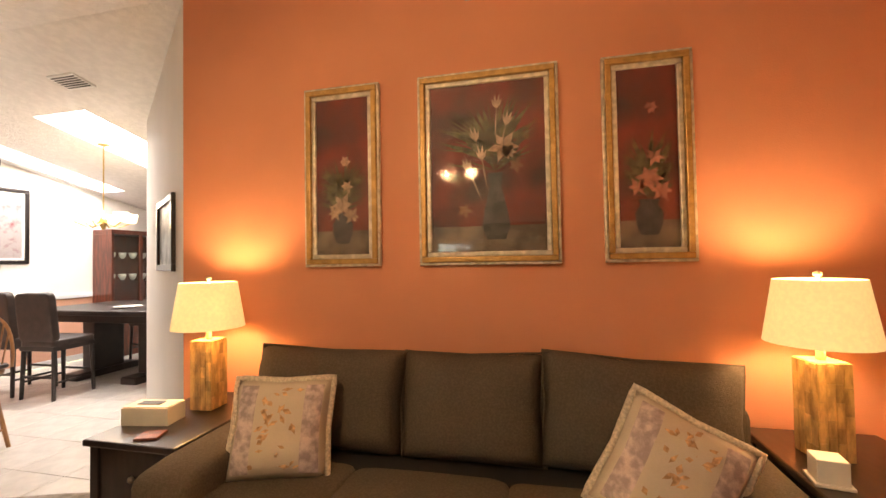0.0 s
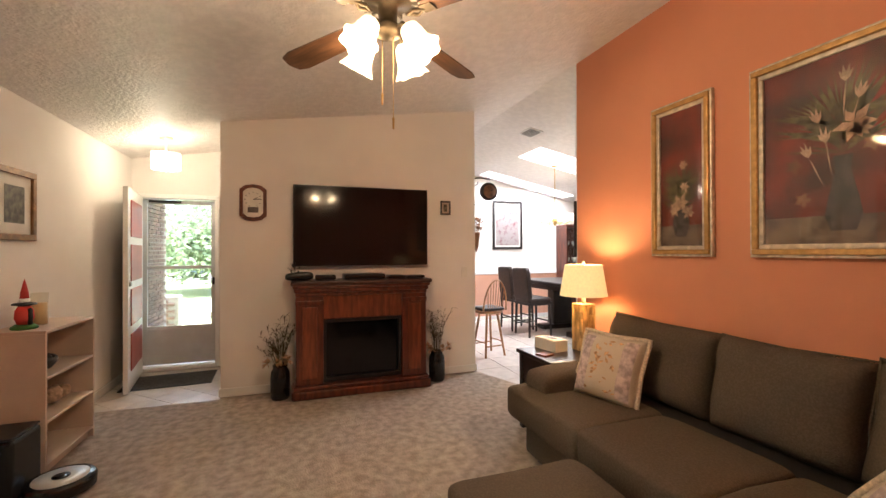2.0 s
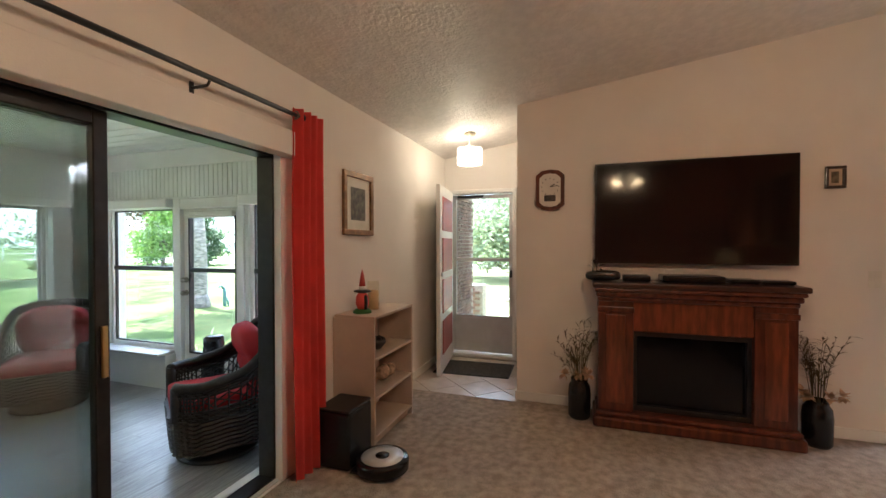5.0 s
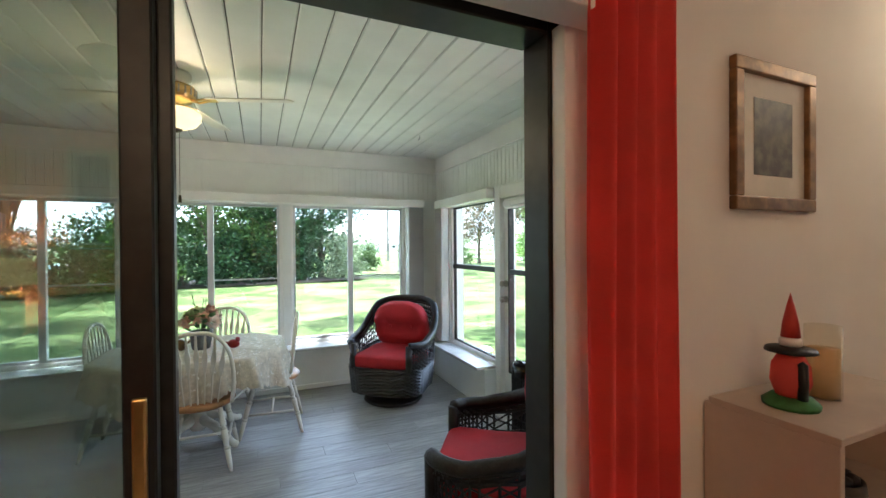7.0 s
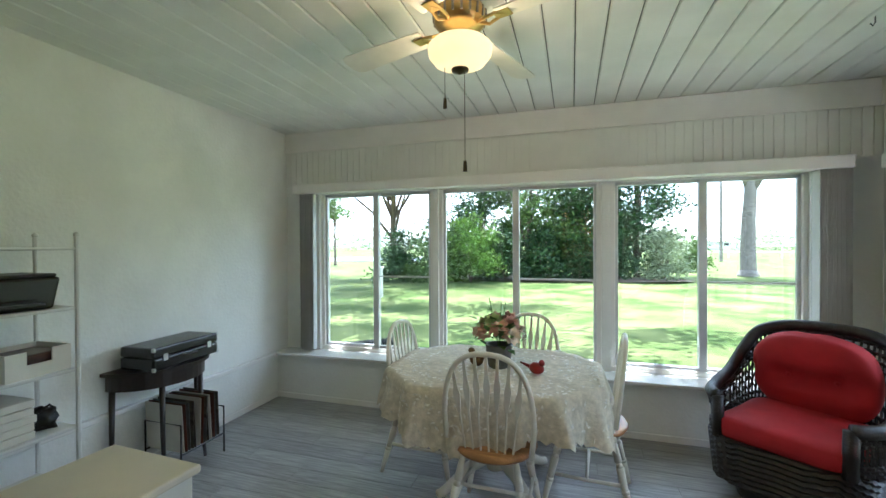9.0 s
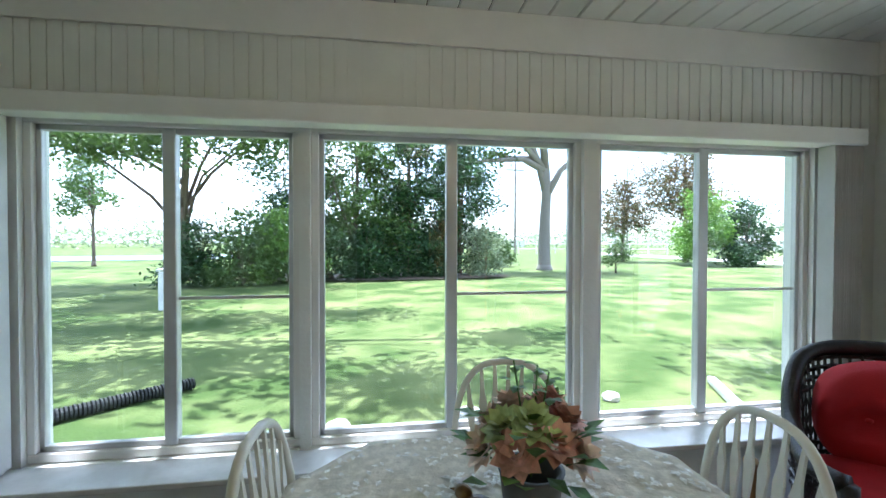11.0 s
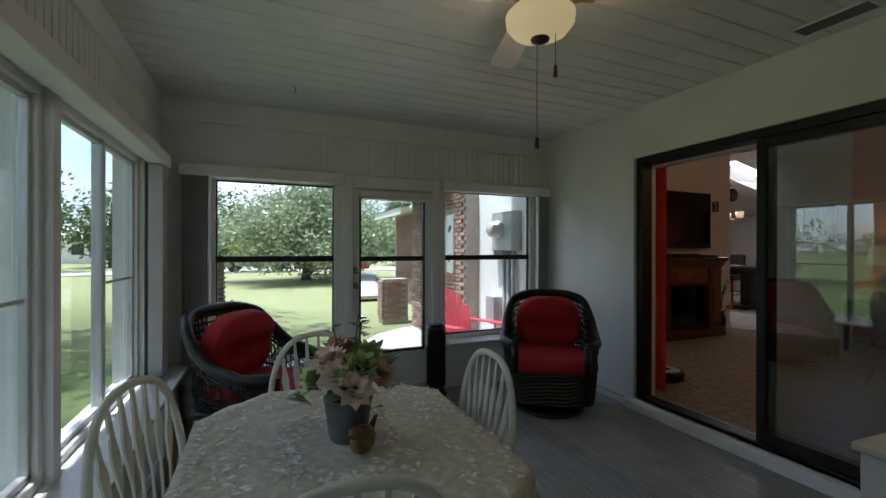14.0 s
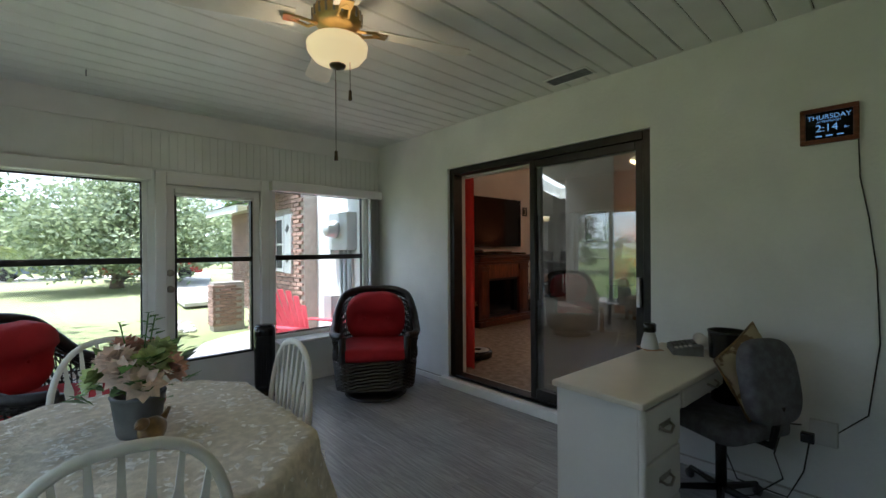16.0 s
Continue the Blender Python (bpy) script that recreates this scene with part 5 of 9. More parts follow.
bm = B(); tube(bm, [(-1.222, 0.115 + 0.022 * math.cos(a), 2.225 + 0.022 * math.sin(a)) for a in [k * math.tau / 14 for k in range(14)]], 0.006, 6, closed=True); part("grommet", bm, M["brass_old"], ct, smooth=True)

# living room ceiling fan
FANX, FANY = -0.25, 2.25
fz = vault(FANY)
fan = thing("ceiling_fan", (FANX, FANY, fz), "dark bronze ceiling fan with walnut blades and lit shades", "fan")
bm = B(); lathe(bm, [(0.07, -0.001), (0.075, -0.03), (0.03, -0.07), (0.014, -0.075), (0.014, -0.22)], 20); part("downrod", bm, M["bronze_fan"], fan, smooth=True)
bm = B(); lathe(bm, [(0.03, -0.20), (0.09, -0.215), (0.135, -0.24), (0.14, -0.29), (0.12, -0.33), (0.10, -0.345), (0.045, -0.36), (0.04, -0.44), (0.06, -0.45), (0.055, -0.49), (0.02, -0.505), (0.0, -0.507)], 28); part("motor", bm, M["bronze_fan"], fan, smooth=True)
for k in range(18):
    bm = B(); rbox(bm, 0.105, 0.136, -0.006, 0.006, -0.345, -0.30, 0.002, 1); part("rib", bm, M["brass_old"], fan, m=pose(0, 0, 0, 0, 0, k * 20))
for k in range(4):
    m = pose(0, 0, 2.47 - fz, 0, 0, 37 + k * 90) @ pose(0, 0, 0, 0, 2, 0)
    bm = B(); tube(bm, [(0.11, 0, 0), (0.16, 0.02, -0.006), (0.20, 0.0, 0)], 0.008, 6); tube(bm, [(0.11, 0, 0), (0.16, -0.02, -0.006), (0.20, 0.0, 0)], 0.008, 6); rbox(bm, 0.19, 0.25, -0.03, 0.03, -0.004, 0.004, 0.002); iron = part("blade_iron", bm, M["bronze_fan"], fan, m=m)
    bm = B()
    pts = [(0.21, -0.058), (0.63, -0.072), (0.69, -0.055), (0.71, 0.0), (0.69, 0.055), (0.63, 0.072), (0.21, 0.058)]
    f = bm.faces.new([bm.verts.new((x, y, 0.005)) for x, y in pts])
    r = bmesh.ops.extrude_face_region(bm, geom=[f])
    bmesh.ops.translate(bm, verts=[v for v in r["geom"] if isinstance(v, bmesh.types.BMVert)], vec=(0, 0, 0.007))
    bmesh.ops.rotate(bm, verts=bm.verts, cent=(0, 0, 0.005), matrix=Matrix.Rotation(radians(11), 3, "X"))
    bmesh.ops.recalc_face_normals(bm, faces=bm.faces)
    part("blade", bm, M["blade_walnut"], iron)
for k in range(4):
    a = radians(40 + 90 * k)
    m = pose(0.11 * math.cos(a), 0.11 * math.sin(a), -0.475) @ pose(0, 0, 0, 0, 0, math.degrees(a)) @ pose(0, 0, 0, 0, 148, 0)
    bm = B(); tube(bm, [(0.05 * math.cos(a), 0.05 * math.sin(a), -0.465), (0.08 * math.cos(a), 0.08 * math.sin(a), -0.452), (0.11 * math.cos(a), 0.11 * math.sin(a), -0.475)], 0.009, 7); lm = part("light_arm", bm, M["bronze_fan"], fan, smooth=True)
    bm = B(); lathe(bm, [(0.022, 0.0), (0.042, 0.02), (0.050, 0.06), (0.054, 0.10), (0.078, 0.15)], 30, wave=0.10, waves=6); part("tulip_shade", bm, M["frosted"], fan, "frosted ruffled glass shade, lit", True, m).visible_shadow = False
    bm = B(); lathe(bm, [(0.0, 0.03), (0.018, 0.045), (0.022, 0.07), (0.0, 0.095)], 12); part("bulb", bm, M["bulb"], fan, "", True, m).visible_shadow = False
    w = pose(FANX, FANY, fz) @ m @ Vector((0, 0, 0.11))
    lamp("fan_bulb", "POINT", tuple(w), 8.0, (1.0, 0.68, 0.36), 0.04)
for dx, dy, ln in ((0.02, 0.02, 0.86), (-0.03, -0.02, 0.74)):
    bm = B(); tube(bm, [(dx, dy, -0.48), (dx, dy, -ln)], 0.0018, 5); tube(bm, [(dx, dy, -ln), (dx, dy, -ln - 0.05)], 0.006, 8, 0.004); part("pull_chain", bm, M["brass"], fan)

# entry: storm door, open front door, lamp, mat
st = thing("door_storm", (0, 0, 0), "closed white storm door with two clear panes", "door", kind="structure")
bm = B()
for q in ((0.03, 0.075, 0.02, 2.14), (0.885, 0.93, 0.02, 2.14), (0.075, 0.885, 2.09, 2.14), (0.075, 0.885, 0.02, 0.05)):
    rbox(bm, XFD - 0.15, XFD + 0.02, q[0], q[1], q[2], q[3], 0.005)
part("door_frame", bm, M["white_paint"], st)
bm = B()
for q in ((0.08, 0.135, 0.06, 2.08), (0.825, 0.88, 0.06, 2.08), (0.135, 0.825, 0.06, 0.50), (0.135, 0.825, 2.03, 2.08), (0.135, 0.825, 1.23, 1.27), (0.135, 0.825, 0.50, 0.53)):
    rbox(bm, XFD - 0.11, XFD - 0.08, q[0], q[1], q[2], q[3], 0.004, 1)
part("leaf", bm, M["alu"], st)
for z0, z1 in ((0.53, 1.23), (1.27, 2.03)):
    bm = B(); box(bm, XFD - 0.098, XFD - 0.094, 0.135, 0.825, z0, z1); part("pane", bm, M["glass"], st).visible_shadow = False
bm = B(); tube(bm, [(XFD - 0.06, 0.16, 2.06), (XFD - 0.06, 0.50, 2.06)], 0.016, 10); part("closer", bm, M["bronze"], st)
bm = B(); rbox(bm, XFD - 0.08, XFD - 0.03, 0.845, 0.865, 1.03, 1.12, 0.005); part("latch", bm, M["black"], st)
fd = thing("door_front", (XFD + 0.03, 0.075, 0), "white front door with red panels, standing open", "door", turn=9, kind="structure")
bm = B(); rbox(bm, 0.0, 0.90, 0.0, 0.045, 0.02, 2.10, 0.004); part("leaf", bm, M["white_paint"], fd)
for i in range(4):
    z = 0.22 + i * 0.46
    bm = B(); rbox(bm, 0.12, 0.78, 0.045, 0.056, z, z + 0.38, 0.008); part("panel", bm, M["red_panel"], fd, "rust red panel")
bm = B(); lathe(bm, [(0.028, 0), (0.028, 0.01), (0.01, 0.012), (0.01, 0.04)], 12); rbox(bm, -0.012, 0.10, -0.01, 0.01, 0.036, 0.05, 0.004); part("door_handle", bm, M["alu"], fd, "", False, pose(0.84, 0.045, 0.98, -90, 0, 180))
bm = B(); lathe(bm, [(0.028, 0), (0.028, 0.012), (0.018, 0.02), (0.0, 0.021)], 12); part("deadbolt", bm, M["alu"], fd, "", True, pose(0.84, 0.045, 1.12, -90, 0, 0))
mt = thing("door_mat", (-3.86, 0.52, -0.004), "dark grey rectangular mat inside the front door", "mat", turn=3)
M["mat"] = material("mat", (0.055, 0.05, 0.047), 0.98, vary=0.25, scale=40, bump=1.2, bump_scale=200)
bm = B(); rbox(bm, -0.26, 0.26, -0.42, 0.42, 0, 0.012, 0.005); part("mat_top", bm, M["mat"], mt)
bm = B()
for q in ((-0.27, -0.26, -0.43, 0.43), (0.26, 0.27, -0.43, 0.43), (-0.26, 0.26, -0.43, -0.42), (-0.26, 0.26, 0.42, 0.43)):
    rbox(bm, q[0], q[1], q[2], q[3], 0, 0.009, 0.003, 1)
part("border", bm, M["black"], mt)
el = thing("ceiling_light", (-3.50, 0.56, vault(0.56)), "lit crystal drum ceiling light in the entry", "lamp")
bm = B(); lathe(bm, [(0.065, -0.001), (0.065, -0.02), (0.01, -0.03), (0.01, -0.14)], 20); part("canopy", bm, M["silver_leaf"], el, smooth=True)
M["crystal"] = material("crystal", (0.95, 0.92, 0.85), 0.1, trans=0.6, emit=(1.0, 0.82, 0.55), emit_strength=1.6)
for k in range(22):
    a = k * math.tau / 22
    bm = B(); rbox(bm, -0.004, 0.004, -0.015, 0.015, -0.085, 0.085, 0.003, 1)
    part("crystal_prism", bm, M["crystal"], el, m=pose(0.13 * math.cos(a), 0.13 * math.sin(a), -0.25, 0, 0, math.degrees(a))).visible_shadow = False
for z in (-0.165, -0.335):
    bm = B(); tube(bm, [(0.132 * math.cos(k * math.tau / 28), 0.132 * math.sin(k * math.tau / 28), z) for k in range(28)], 0.005, 6, closed=True); part("ring", bm, M["silver_leaf"], el, smooth=True)
bm = B(); lathe(bm, [(0.0, -0.29), (0.03, -0.27), (0.034, -0.24), (0.015, -0.19), (0.01, -0.14)], 14); part("bulb", bm, M["bulb"], el, smooth=True).visible_shadow = False
lamp("entry_bulb", "POINT", (-3.50, 0.56, vault(0.56) - 0.25), 7.0, (1.0, 0.78, 0.5), 0.05)

# ---- dining room things ----
lamp("skylight_glow", "AREA", (-5.97, 6.3, 2.75), 34.0, (1.0, 0.97, 0.93), (0.4, 1.8), (-5.97, 6.3, 0))
lamp("skylight_glow", "AREA", (-4.2, 6.25, 2.78), 52.0, (1.0, 0.97, 0.93), (0.65, 1.8), (-4.2, 6.25, 0))
M["espresso"] = material("espresso", (0.020, 0.011, 0.008), 0.4, vary=0.3, scale=8)
M["leather"] = material("leather", (0.030, 0.017, 0.012), 0.45, vary=0.25, scale=12, bump=0.3, bump_scale=90)
M["oak"] = material("oak", (0.36, 0.18, 0.075), 0.4, vary=0.25, scale=5, stretch=(4, 4, 1))


def bar_chair(x, y, turn):
    t = thing("dining_chair", (x, y, -0.02), "dark leather counter-height dining chair", "chair", "chairs round the dining table", turn)
    bm = B(); cushion(bm, 0.46, 0.46, 0.09, pose(0, 0, 0.62), 0.25); part("seat", bm, M["leather"], t, smooth=True)
    bm = B(); rbox(bm, -0.23, 0.23, -0.23, 0.23, 0.54, 0.59, 0.008); part("seat_frame", bm, M["espresso"], t)
    bm = B(); cushion(bm, 0.46, 0.08, 0.54, pose(0, -0.22, 0.90, 6, 0, 0), 0.22); part("backrest", bm, M["leather"], t, smooth=True)
    for sx in (-1, 1):
        for sy in (-1, 1):
            bm = B(); tube(bm, [(sx * 0.20, sy * 0.20, 0.56), (sx * 0.215, sy * 0.215, 0.0)], 0.024, 8, 0.018); part("leg", bm, M["espresso"], t)
        bm = B(); tube(bm, [(sx * 0.21, -0.21, 0.20), (sx * 0.21, 0.21, 0.20)], 0.013, 6); part("stretcher", bm, M["espresso"], t)
    for sy in (-1, 1):
        bm = B(); tube(bm, [(-0.21, sy * 0.21, 0.26), (0.21, sy * 0.21, 0.26)], 0.013, 6); part("stretcher", bm, M["espresso"], t)
    return t


c = bar_chair(-5.35, 5.72, 0)
copy_thing(c, pose(-4.75, 5.70, -0.02, 0, 0, 3))
copy_thing(c, pose(-5.3, 7.4, -0.02, 0, 0, 180))
copy_thing(c, pose(-4.6, 7.4, -0.02, 0, 0, 176))
dt = thing("dining_table", (-4.75, 6.55, -0.02), "dark counter-height dining table with a pedestal", "table")
bm = B(); rbox(bm, -1.0, 1.0, -0.6, 0.6, 0.86, 0.92, 0.012); part("tabletop", bm, M["espresso"], dt)
bm = B(); rbox(bm, -0.86, 0.86, -0.48, 0.48, 0.76, 0.86, 0.006); part("apron", bm, M["espresso"], dt)
for sx in (-0.45, 0.45):
    bm = B(); rbox(bm, sx - 0.1, sx + 0.1, -0.2, 0.2, 0.1, 0.76, 0.01); rbox(bm, sx - 0.12, sx + 0.12, -0.42, 0.42, 0.0, 0.1, 0.02); part("pedestal", bm, M["espresso"], dt)
pt = thing("plate", (-4.5, 6.3, 0.90), "pale plate on the dining table", "plate")
bm = B(); lathe(bm, [(0.06, 0.0), (0.09, 0.006), (0.15, 0.02), (0.148, 0.023), (0.09, 0.011), (0.0, 0.009)], 28); part("dish", bm, M["paper_white"], pt, smooth=True)
bm = B(); lathe(bm, [(0.055, -0.001), (0.055, 0.003)], 24); part("foot_ring", bm, M["paper_white"], pt, smooth=True)


def windsor_stool(x, y, turn):
    t = thing("bar_stool", (x, y, -0.02), "oak Windsor bar stool with a spindle back", "stool", turn=turn)
    bm = B(); lathe(bm, [(0.17, 0.60), (0.20, 0.61), (0.205, 0.63), (0.19, 0.645), (0.0, 0.637)], 26); part("seat", bm, M["oak"], t, smooth=True)
    bm = B(); cushion(bm, 0.36, 0.36, 0.05, pose(0, 0, 0.665), 0.5); part("cushion", bm, M["leather"], t, "dark seat pad", True)
    for k in range(4):
        a = radians(45 + 90 * k)
        bm = B(); tube(bm, [(0.12 * math.cos(a), 0.12 * math.sin(a), 0.61), (0.23 * math.cos(a), 0.23 * math.sin(a), 0.0)], 0.018, 8, 0.014); part("leg", bm, M["oak"], t)
        b = radians(135 + 90 * k)
        bm = B(); tube(bm, [(0.2 * math.cos(a), 0.2 * math.sin(a), 0.16 + 0.05 * (k % 2)), (0.2 * math.cos(b), 0.2 * math.sin(b), 0.16 + 0.05 * (k % 2))], 0.009, 6); part("stretcher", bm, M["oak"], t)
    pts = [(0.19 * math.cos(radians(a)), -0.15 - 0.05 * math.sin(radians(a)), 0.645 + 0.42 * math.sin(radians(a))) for a in range(0, 181, 12)]
    bm = B(); tube(bm, pts, 0.012, 8); part("bow", bm, M["oak"], t, smooth=True)
    for k in range(7):
        u = -0.135 + 0.045 * k
        zt = 0.645 + 0.42 * math.sqrt(max(0, 1 - (u / 0.19) ** 2))
        bm = B(); tube(bm, [(u * 0.8, -0.15, 0.64), (u, -0.15 - 0.05 * (zt - 0.645) / 0.42, zt)], 0.006, 6); part("spindle", bm, M["oak"], t)


windsor_stool(-3.74, 4.38, 100)
kc = thing("kitchen_counter", (-4.6, 3.7, -0.02), "kitchen counter with a pale top", "counter")
bm = B(); rbox(bm, -0.55, 0.55, -0.35, 0.35, 0.0, 0.98, 0.005); part("cabinet", bm, M["cream_wall"], kc)
bm = B(); rbox(bm, -0.62, 0.95, -0.40, 0.42, 0.98, 1.02, 0.008); part("worktop", bm, M["oak"], kc)
small_frame("floral_picture", (XW, 6.06, 1.985), 90, 0.70, 1.02, 0.05, M["wood_black"], 0.03, M["paper_white"], M["print_floral"], "large dark-framed floral picture in the dining room")
sf = thing("landscape_picture", (0, 0, 0), "dark-framed landscape picture on the slanting wall", "picture")
sf.matrix_basis = pose(-1.69 + math.cos(ang) * 0.70, YO + math.sin(ang) * 0.70, 1.66, 0, 0, math.degrees(ang) + 180)
bm = B()
for q in ((-0.40, 0.40, -0.28, -0.23), (-0.40, 0.40, 0.23, 0.28), (-0.40, -0.35, -0.23, 0.23), (0.35, 0.40, -0.23, 0.23)):
    rbox(bm, q[0], q[1], -0.03, -0.001, q[2], q[3], 0.005)
part("frame", bm, M["wood_black"], sf)
M["print_land"] = material("print_land", (0.12, 0.13, 0.10), 0.4, vary=0.5, scale=6, second=(0.30, 0.28, 0.24))
bm = B(); box(bm, -0.35, 0.35, -0.01, -0.002, -0.23, 0.23); part("print", bm, M["print_land"], sf)

ch = thing("chandelier", (-4.42, 5.93, vault(5.93)), "brass chandelier with lit frosted glass shades", "chandelier")
bm = B(); lathe(bm, [(0.06, -0.001), (0.06, -0.02), (0.008, -0.03), (0.008, -0.85), (0.03, -0.88), (0.045, -0.93), (0.02, -1.0), (0.0, -1.02)], 16); part("stem", bm, M["brass"], ch, smooth=True)
for k in range(6):
    a = k * math.tau / 6
    bm = B(); tube(bm, [(0.03 * math.cos(a), 0.03 * math.sin(a), -0.93), (0.16 * math.cos(a), 0.16 * math.sin(a), -0.98), (0.26 * math.cos(a), 0.26 * math.sin(a), -0.93)], 0.008, 6); part("arm", bm, M["brass"], ch, smooth=True)
    bm = B(); lathe(bm, [(0.03, -0.93), (0.06, -0.92), (0.07, -0.86), (0.075, -0.82)], 18, (0.26 * math.cos(a), 0.26 * math.sin(a), 0)); part("shade", bm, M["frosted"], ch, "frosted glass shade", True).visible_shadow = False
lamp("chandelier_bulb", "POINT", (-4.42, 5.93, vault(5.93) - 0.78), 15.0, (1.0, 0.8, 0.55), 0.15)
kb = thing("china_cabinet", (XW + 0.24, 7.75, -0.02), "tall dark china cabinet with glass doors", "cabinet")
bm = B(); rbox(bm, -0.22, 0.22, -0.55, 0.55, 0.0, 0.85, 0.008); part("base_cabinet", bm, M["cherry"], kb)
bm = B()
for q in ((-0.22, 0.16, -0.50, -0.46, 0.85, 1.95), (-0.22, 0.16, 0.46, 0.50, 0.85, 1.95), (-0.22, 0.16, -0.5, 0.5, 1.95, 2.02), (-0.22, -0.2, -0.46, 0.46, 0.85, 1.95), (0.13, 0.16, -0.03, 0.03, 0.85, 1.95)):
    rbox(bm, *q, 0.004, 1)
part("upper_frame", bm, M["cherry"], kb)
for z in (1.2, 1.55):
    bm = B(); box(bm, -0.2, 0.12, -0.46, 0.46, z, z + 0.012); part("shelf", bm, M["glass_object"], kb)
    for k in range(5):
        bm = B(); lathe(bm, [(0.02, 0), (0.05, 0.05), (0.055, 0.1), (0.05, 0.1)], 12, (-0.02, -0.36 + 0.18 * k, z + 0.012)); part("dish", bm, M["paper_white"], kb, smooth=True)
bm = B(); box(bm, 0.14, 0.144, -0.46, 0.46, 0.85, 1.95); part("glass_front", bm, M["glass"], kb).visible_shadow = False

# bracket clock and flower pocket on the end of the television wall
bk = thing("bracket_clock", (XT - 0.12, 3.88, 2.16), "black iron double-sided bracket clock with scrolls", "clock")
bm = B(); tube(bm, [(0, 0, 0.17), (0, 0.14, 0.19), (0, 0.26, 0.17)], 0.008, 6); tube(bm, [(0, 0, -0.2), (0, 0, 0.2)], 0.008, 6)
for s in (1, -1):
    tube(bm, [(0, 0.02 + 0.05 * k / 10 + 0.03 * math.cos(k * 0.7), s * 0.12 + 0.03 * math.sin(k * 0.7)) for k in range(11)], 0.005, 5)
part("bracket", bm, M["black"], bk)
bm = B(); lathe(bm, [(0.0, -0.035), (0.10, -0.035), (0.112, -0.02), (0.112, 0.02), (0.10, 0.035), (0.0, 0.035)], 30); case = part("case", bm, M["espresso"], bk, "", True, pose(0, 0.24, 0.02, 0, 90, 0))
bm = B(); lathe(bm, [(0.085, 0.0355), (0.085, 0.038), (0.0, 0.0385)], 26); part("dial", bm, M["canvas_ochre"], bk, "aged tan dial", True, pose(0, 0.24, 0.02, 0, 90, 0))
for a, ln in ((-60, 0.045), (20, 0.065)):
    bm = B(); rbox(bm, 0.0386, 0.04, -0.003, 0.003, 0, ln, 0.0005, 1); part("pointer", bm, M["black"], bk, m=pose(0, 0.24, 0.02, a, 0, 0))
fpk = thing("flower_pocket", (XT - 0.12, 3.88, 1.62), "hanging wall pocket with dried flowers", "flowers")
bm = B(); lathe(bm, [(0.0, -0.20), (0.025, -0.14), (0.05, 0.03), (0.055, 0.05), (0.045, 0.05)], 14, (0, 0.07, 0)); part("pocket", bm, M["oak"], fpk, smooth=True)
bm = B()
rnd = random.Random(21)
for i in range(60):
    leaf_quad(bm, (rnd.uniform(-0.04, 0.04), 0.07 + rnd.uniform(-0.04, 0.06), 0.05 + rnd.uniform(0, 0.14)), (rnd.uniform(-1, 1), rnd.uniform(-0.6, 1), rnd.uniform(-0.1, 1)), (0, 0, 1), 0.07, 0.035)
part("flowers", bm, M["dry_flower"], fpk)
vn = thing("ceiling_vent", (-3.45, 4.9, vault(4.9)), "small white ceiling vent", "vent")
bm = B(); rbox(bm, -0.15, 0.15, -0.10, 0.10, -0.012, 0.0, 0.003); part("frame", bm, M["white_paint"], vn)
for i in range(6):
    bm = B(); box(bm, -0.13, 0.13, -0.08 + i * 0.028, -0.068 + i * 0.028, -0.016, -0.012); part("slat", bm, M["gap_dark"], vn)
vn.matrix_basis = pose(-3.45, 4.9, vault(4.9), -11.3, 0, 0)

# ---- sunroom things ----
M["chair_white"] = material("chair_white", (0.72, 0.70, 0.62), 0.4, vary=0.05, scale=8, bump=0.05)
M["seat_oak"] = material("seat_oak", (0.42, 0.20, 0.07), 0.35, vary=0.25, scale=5, stretch=(1, 8, 1), coat=0.3)
M["wicker"] = material("wicker", (0.016, 0.013, 0.012), 0.42, vary=0.4, scale=30, bump=0.6, bump_scale=120)
M["red_fabric"] = material("red_fabric", (0.42, 0.012, 0.018), 0.8, vary=0.12, scale=6, bump=0.4, bump_scale=240)
M["lace"] = material("lace", (0.64, 0.59, 0.48), 0.85, vary=0.12, scale=30, bump=0.8, bump_scale=70)
M["lace_relief"] = material("lace_relief", (0.84, 0.82, 0.76), 0.85, vary=0.2, scale=40, bump=0.8, bump_scale=90)
M["desk_white"] = material("desk_white", (0.70, 0.68, 0.62), 0.4, vary=0.04, scale=3)
M["desk_top"] = material("desk_top", (0.66, 0.60, 0.48), 0.35, vary=0.05, scale=3)
M["grey_fabric"] = material("grey_fabric", (0.13, 0.13, 0.145), 0.9, vary=0.2, scale=25, bump=0.4, bump_scale=200)
M["fan_glass"] = material("fan_glass", (0.95, 0.88, 0.70), 0.35, vary=0.03, emit=(1.0, 0.72, 0.30), emit_strength=1.6)
M["petal_rose"] = material("petal_rose", (0.72, 0.40, 0.30), 0.6, vary=0.3, scale=20)
M["petal_blush"] = material("petal_blush", (0.80, 0.62, 0.50), 0.6, vary=0.2, scale=20)
M["petal_green"] = material("petal_green", (0.44, 0.54, 0.22), 0.6, vary=0.3, scale=20)
M["leaf_bright"] = material("leaf_bright", (0.09, 0.20, 0.04), 0.6, vary=0.3, scale=20)
M["zinc"] = material("zinc", (0.16, 0.17, 0.17), 0.5, metal=0.4, vary=0.2, scale=12)
M["bird_brown"] = material("bird_brown", (0.20, 0.11, 0.03), 0.4, vary=0.4, scale=15, coat=0.3)
M["teal_tape"] = material("teal_tape", (0.03, 0.25, 0.30), 0.4, vary=0.1)
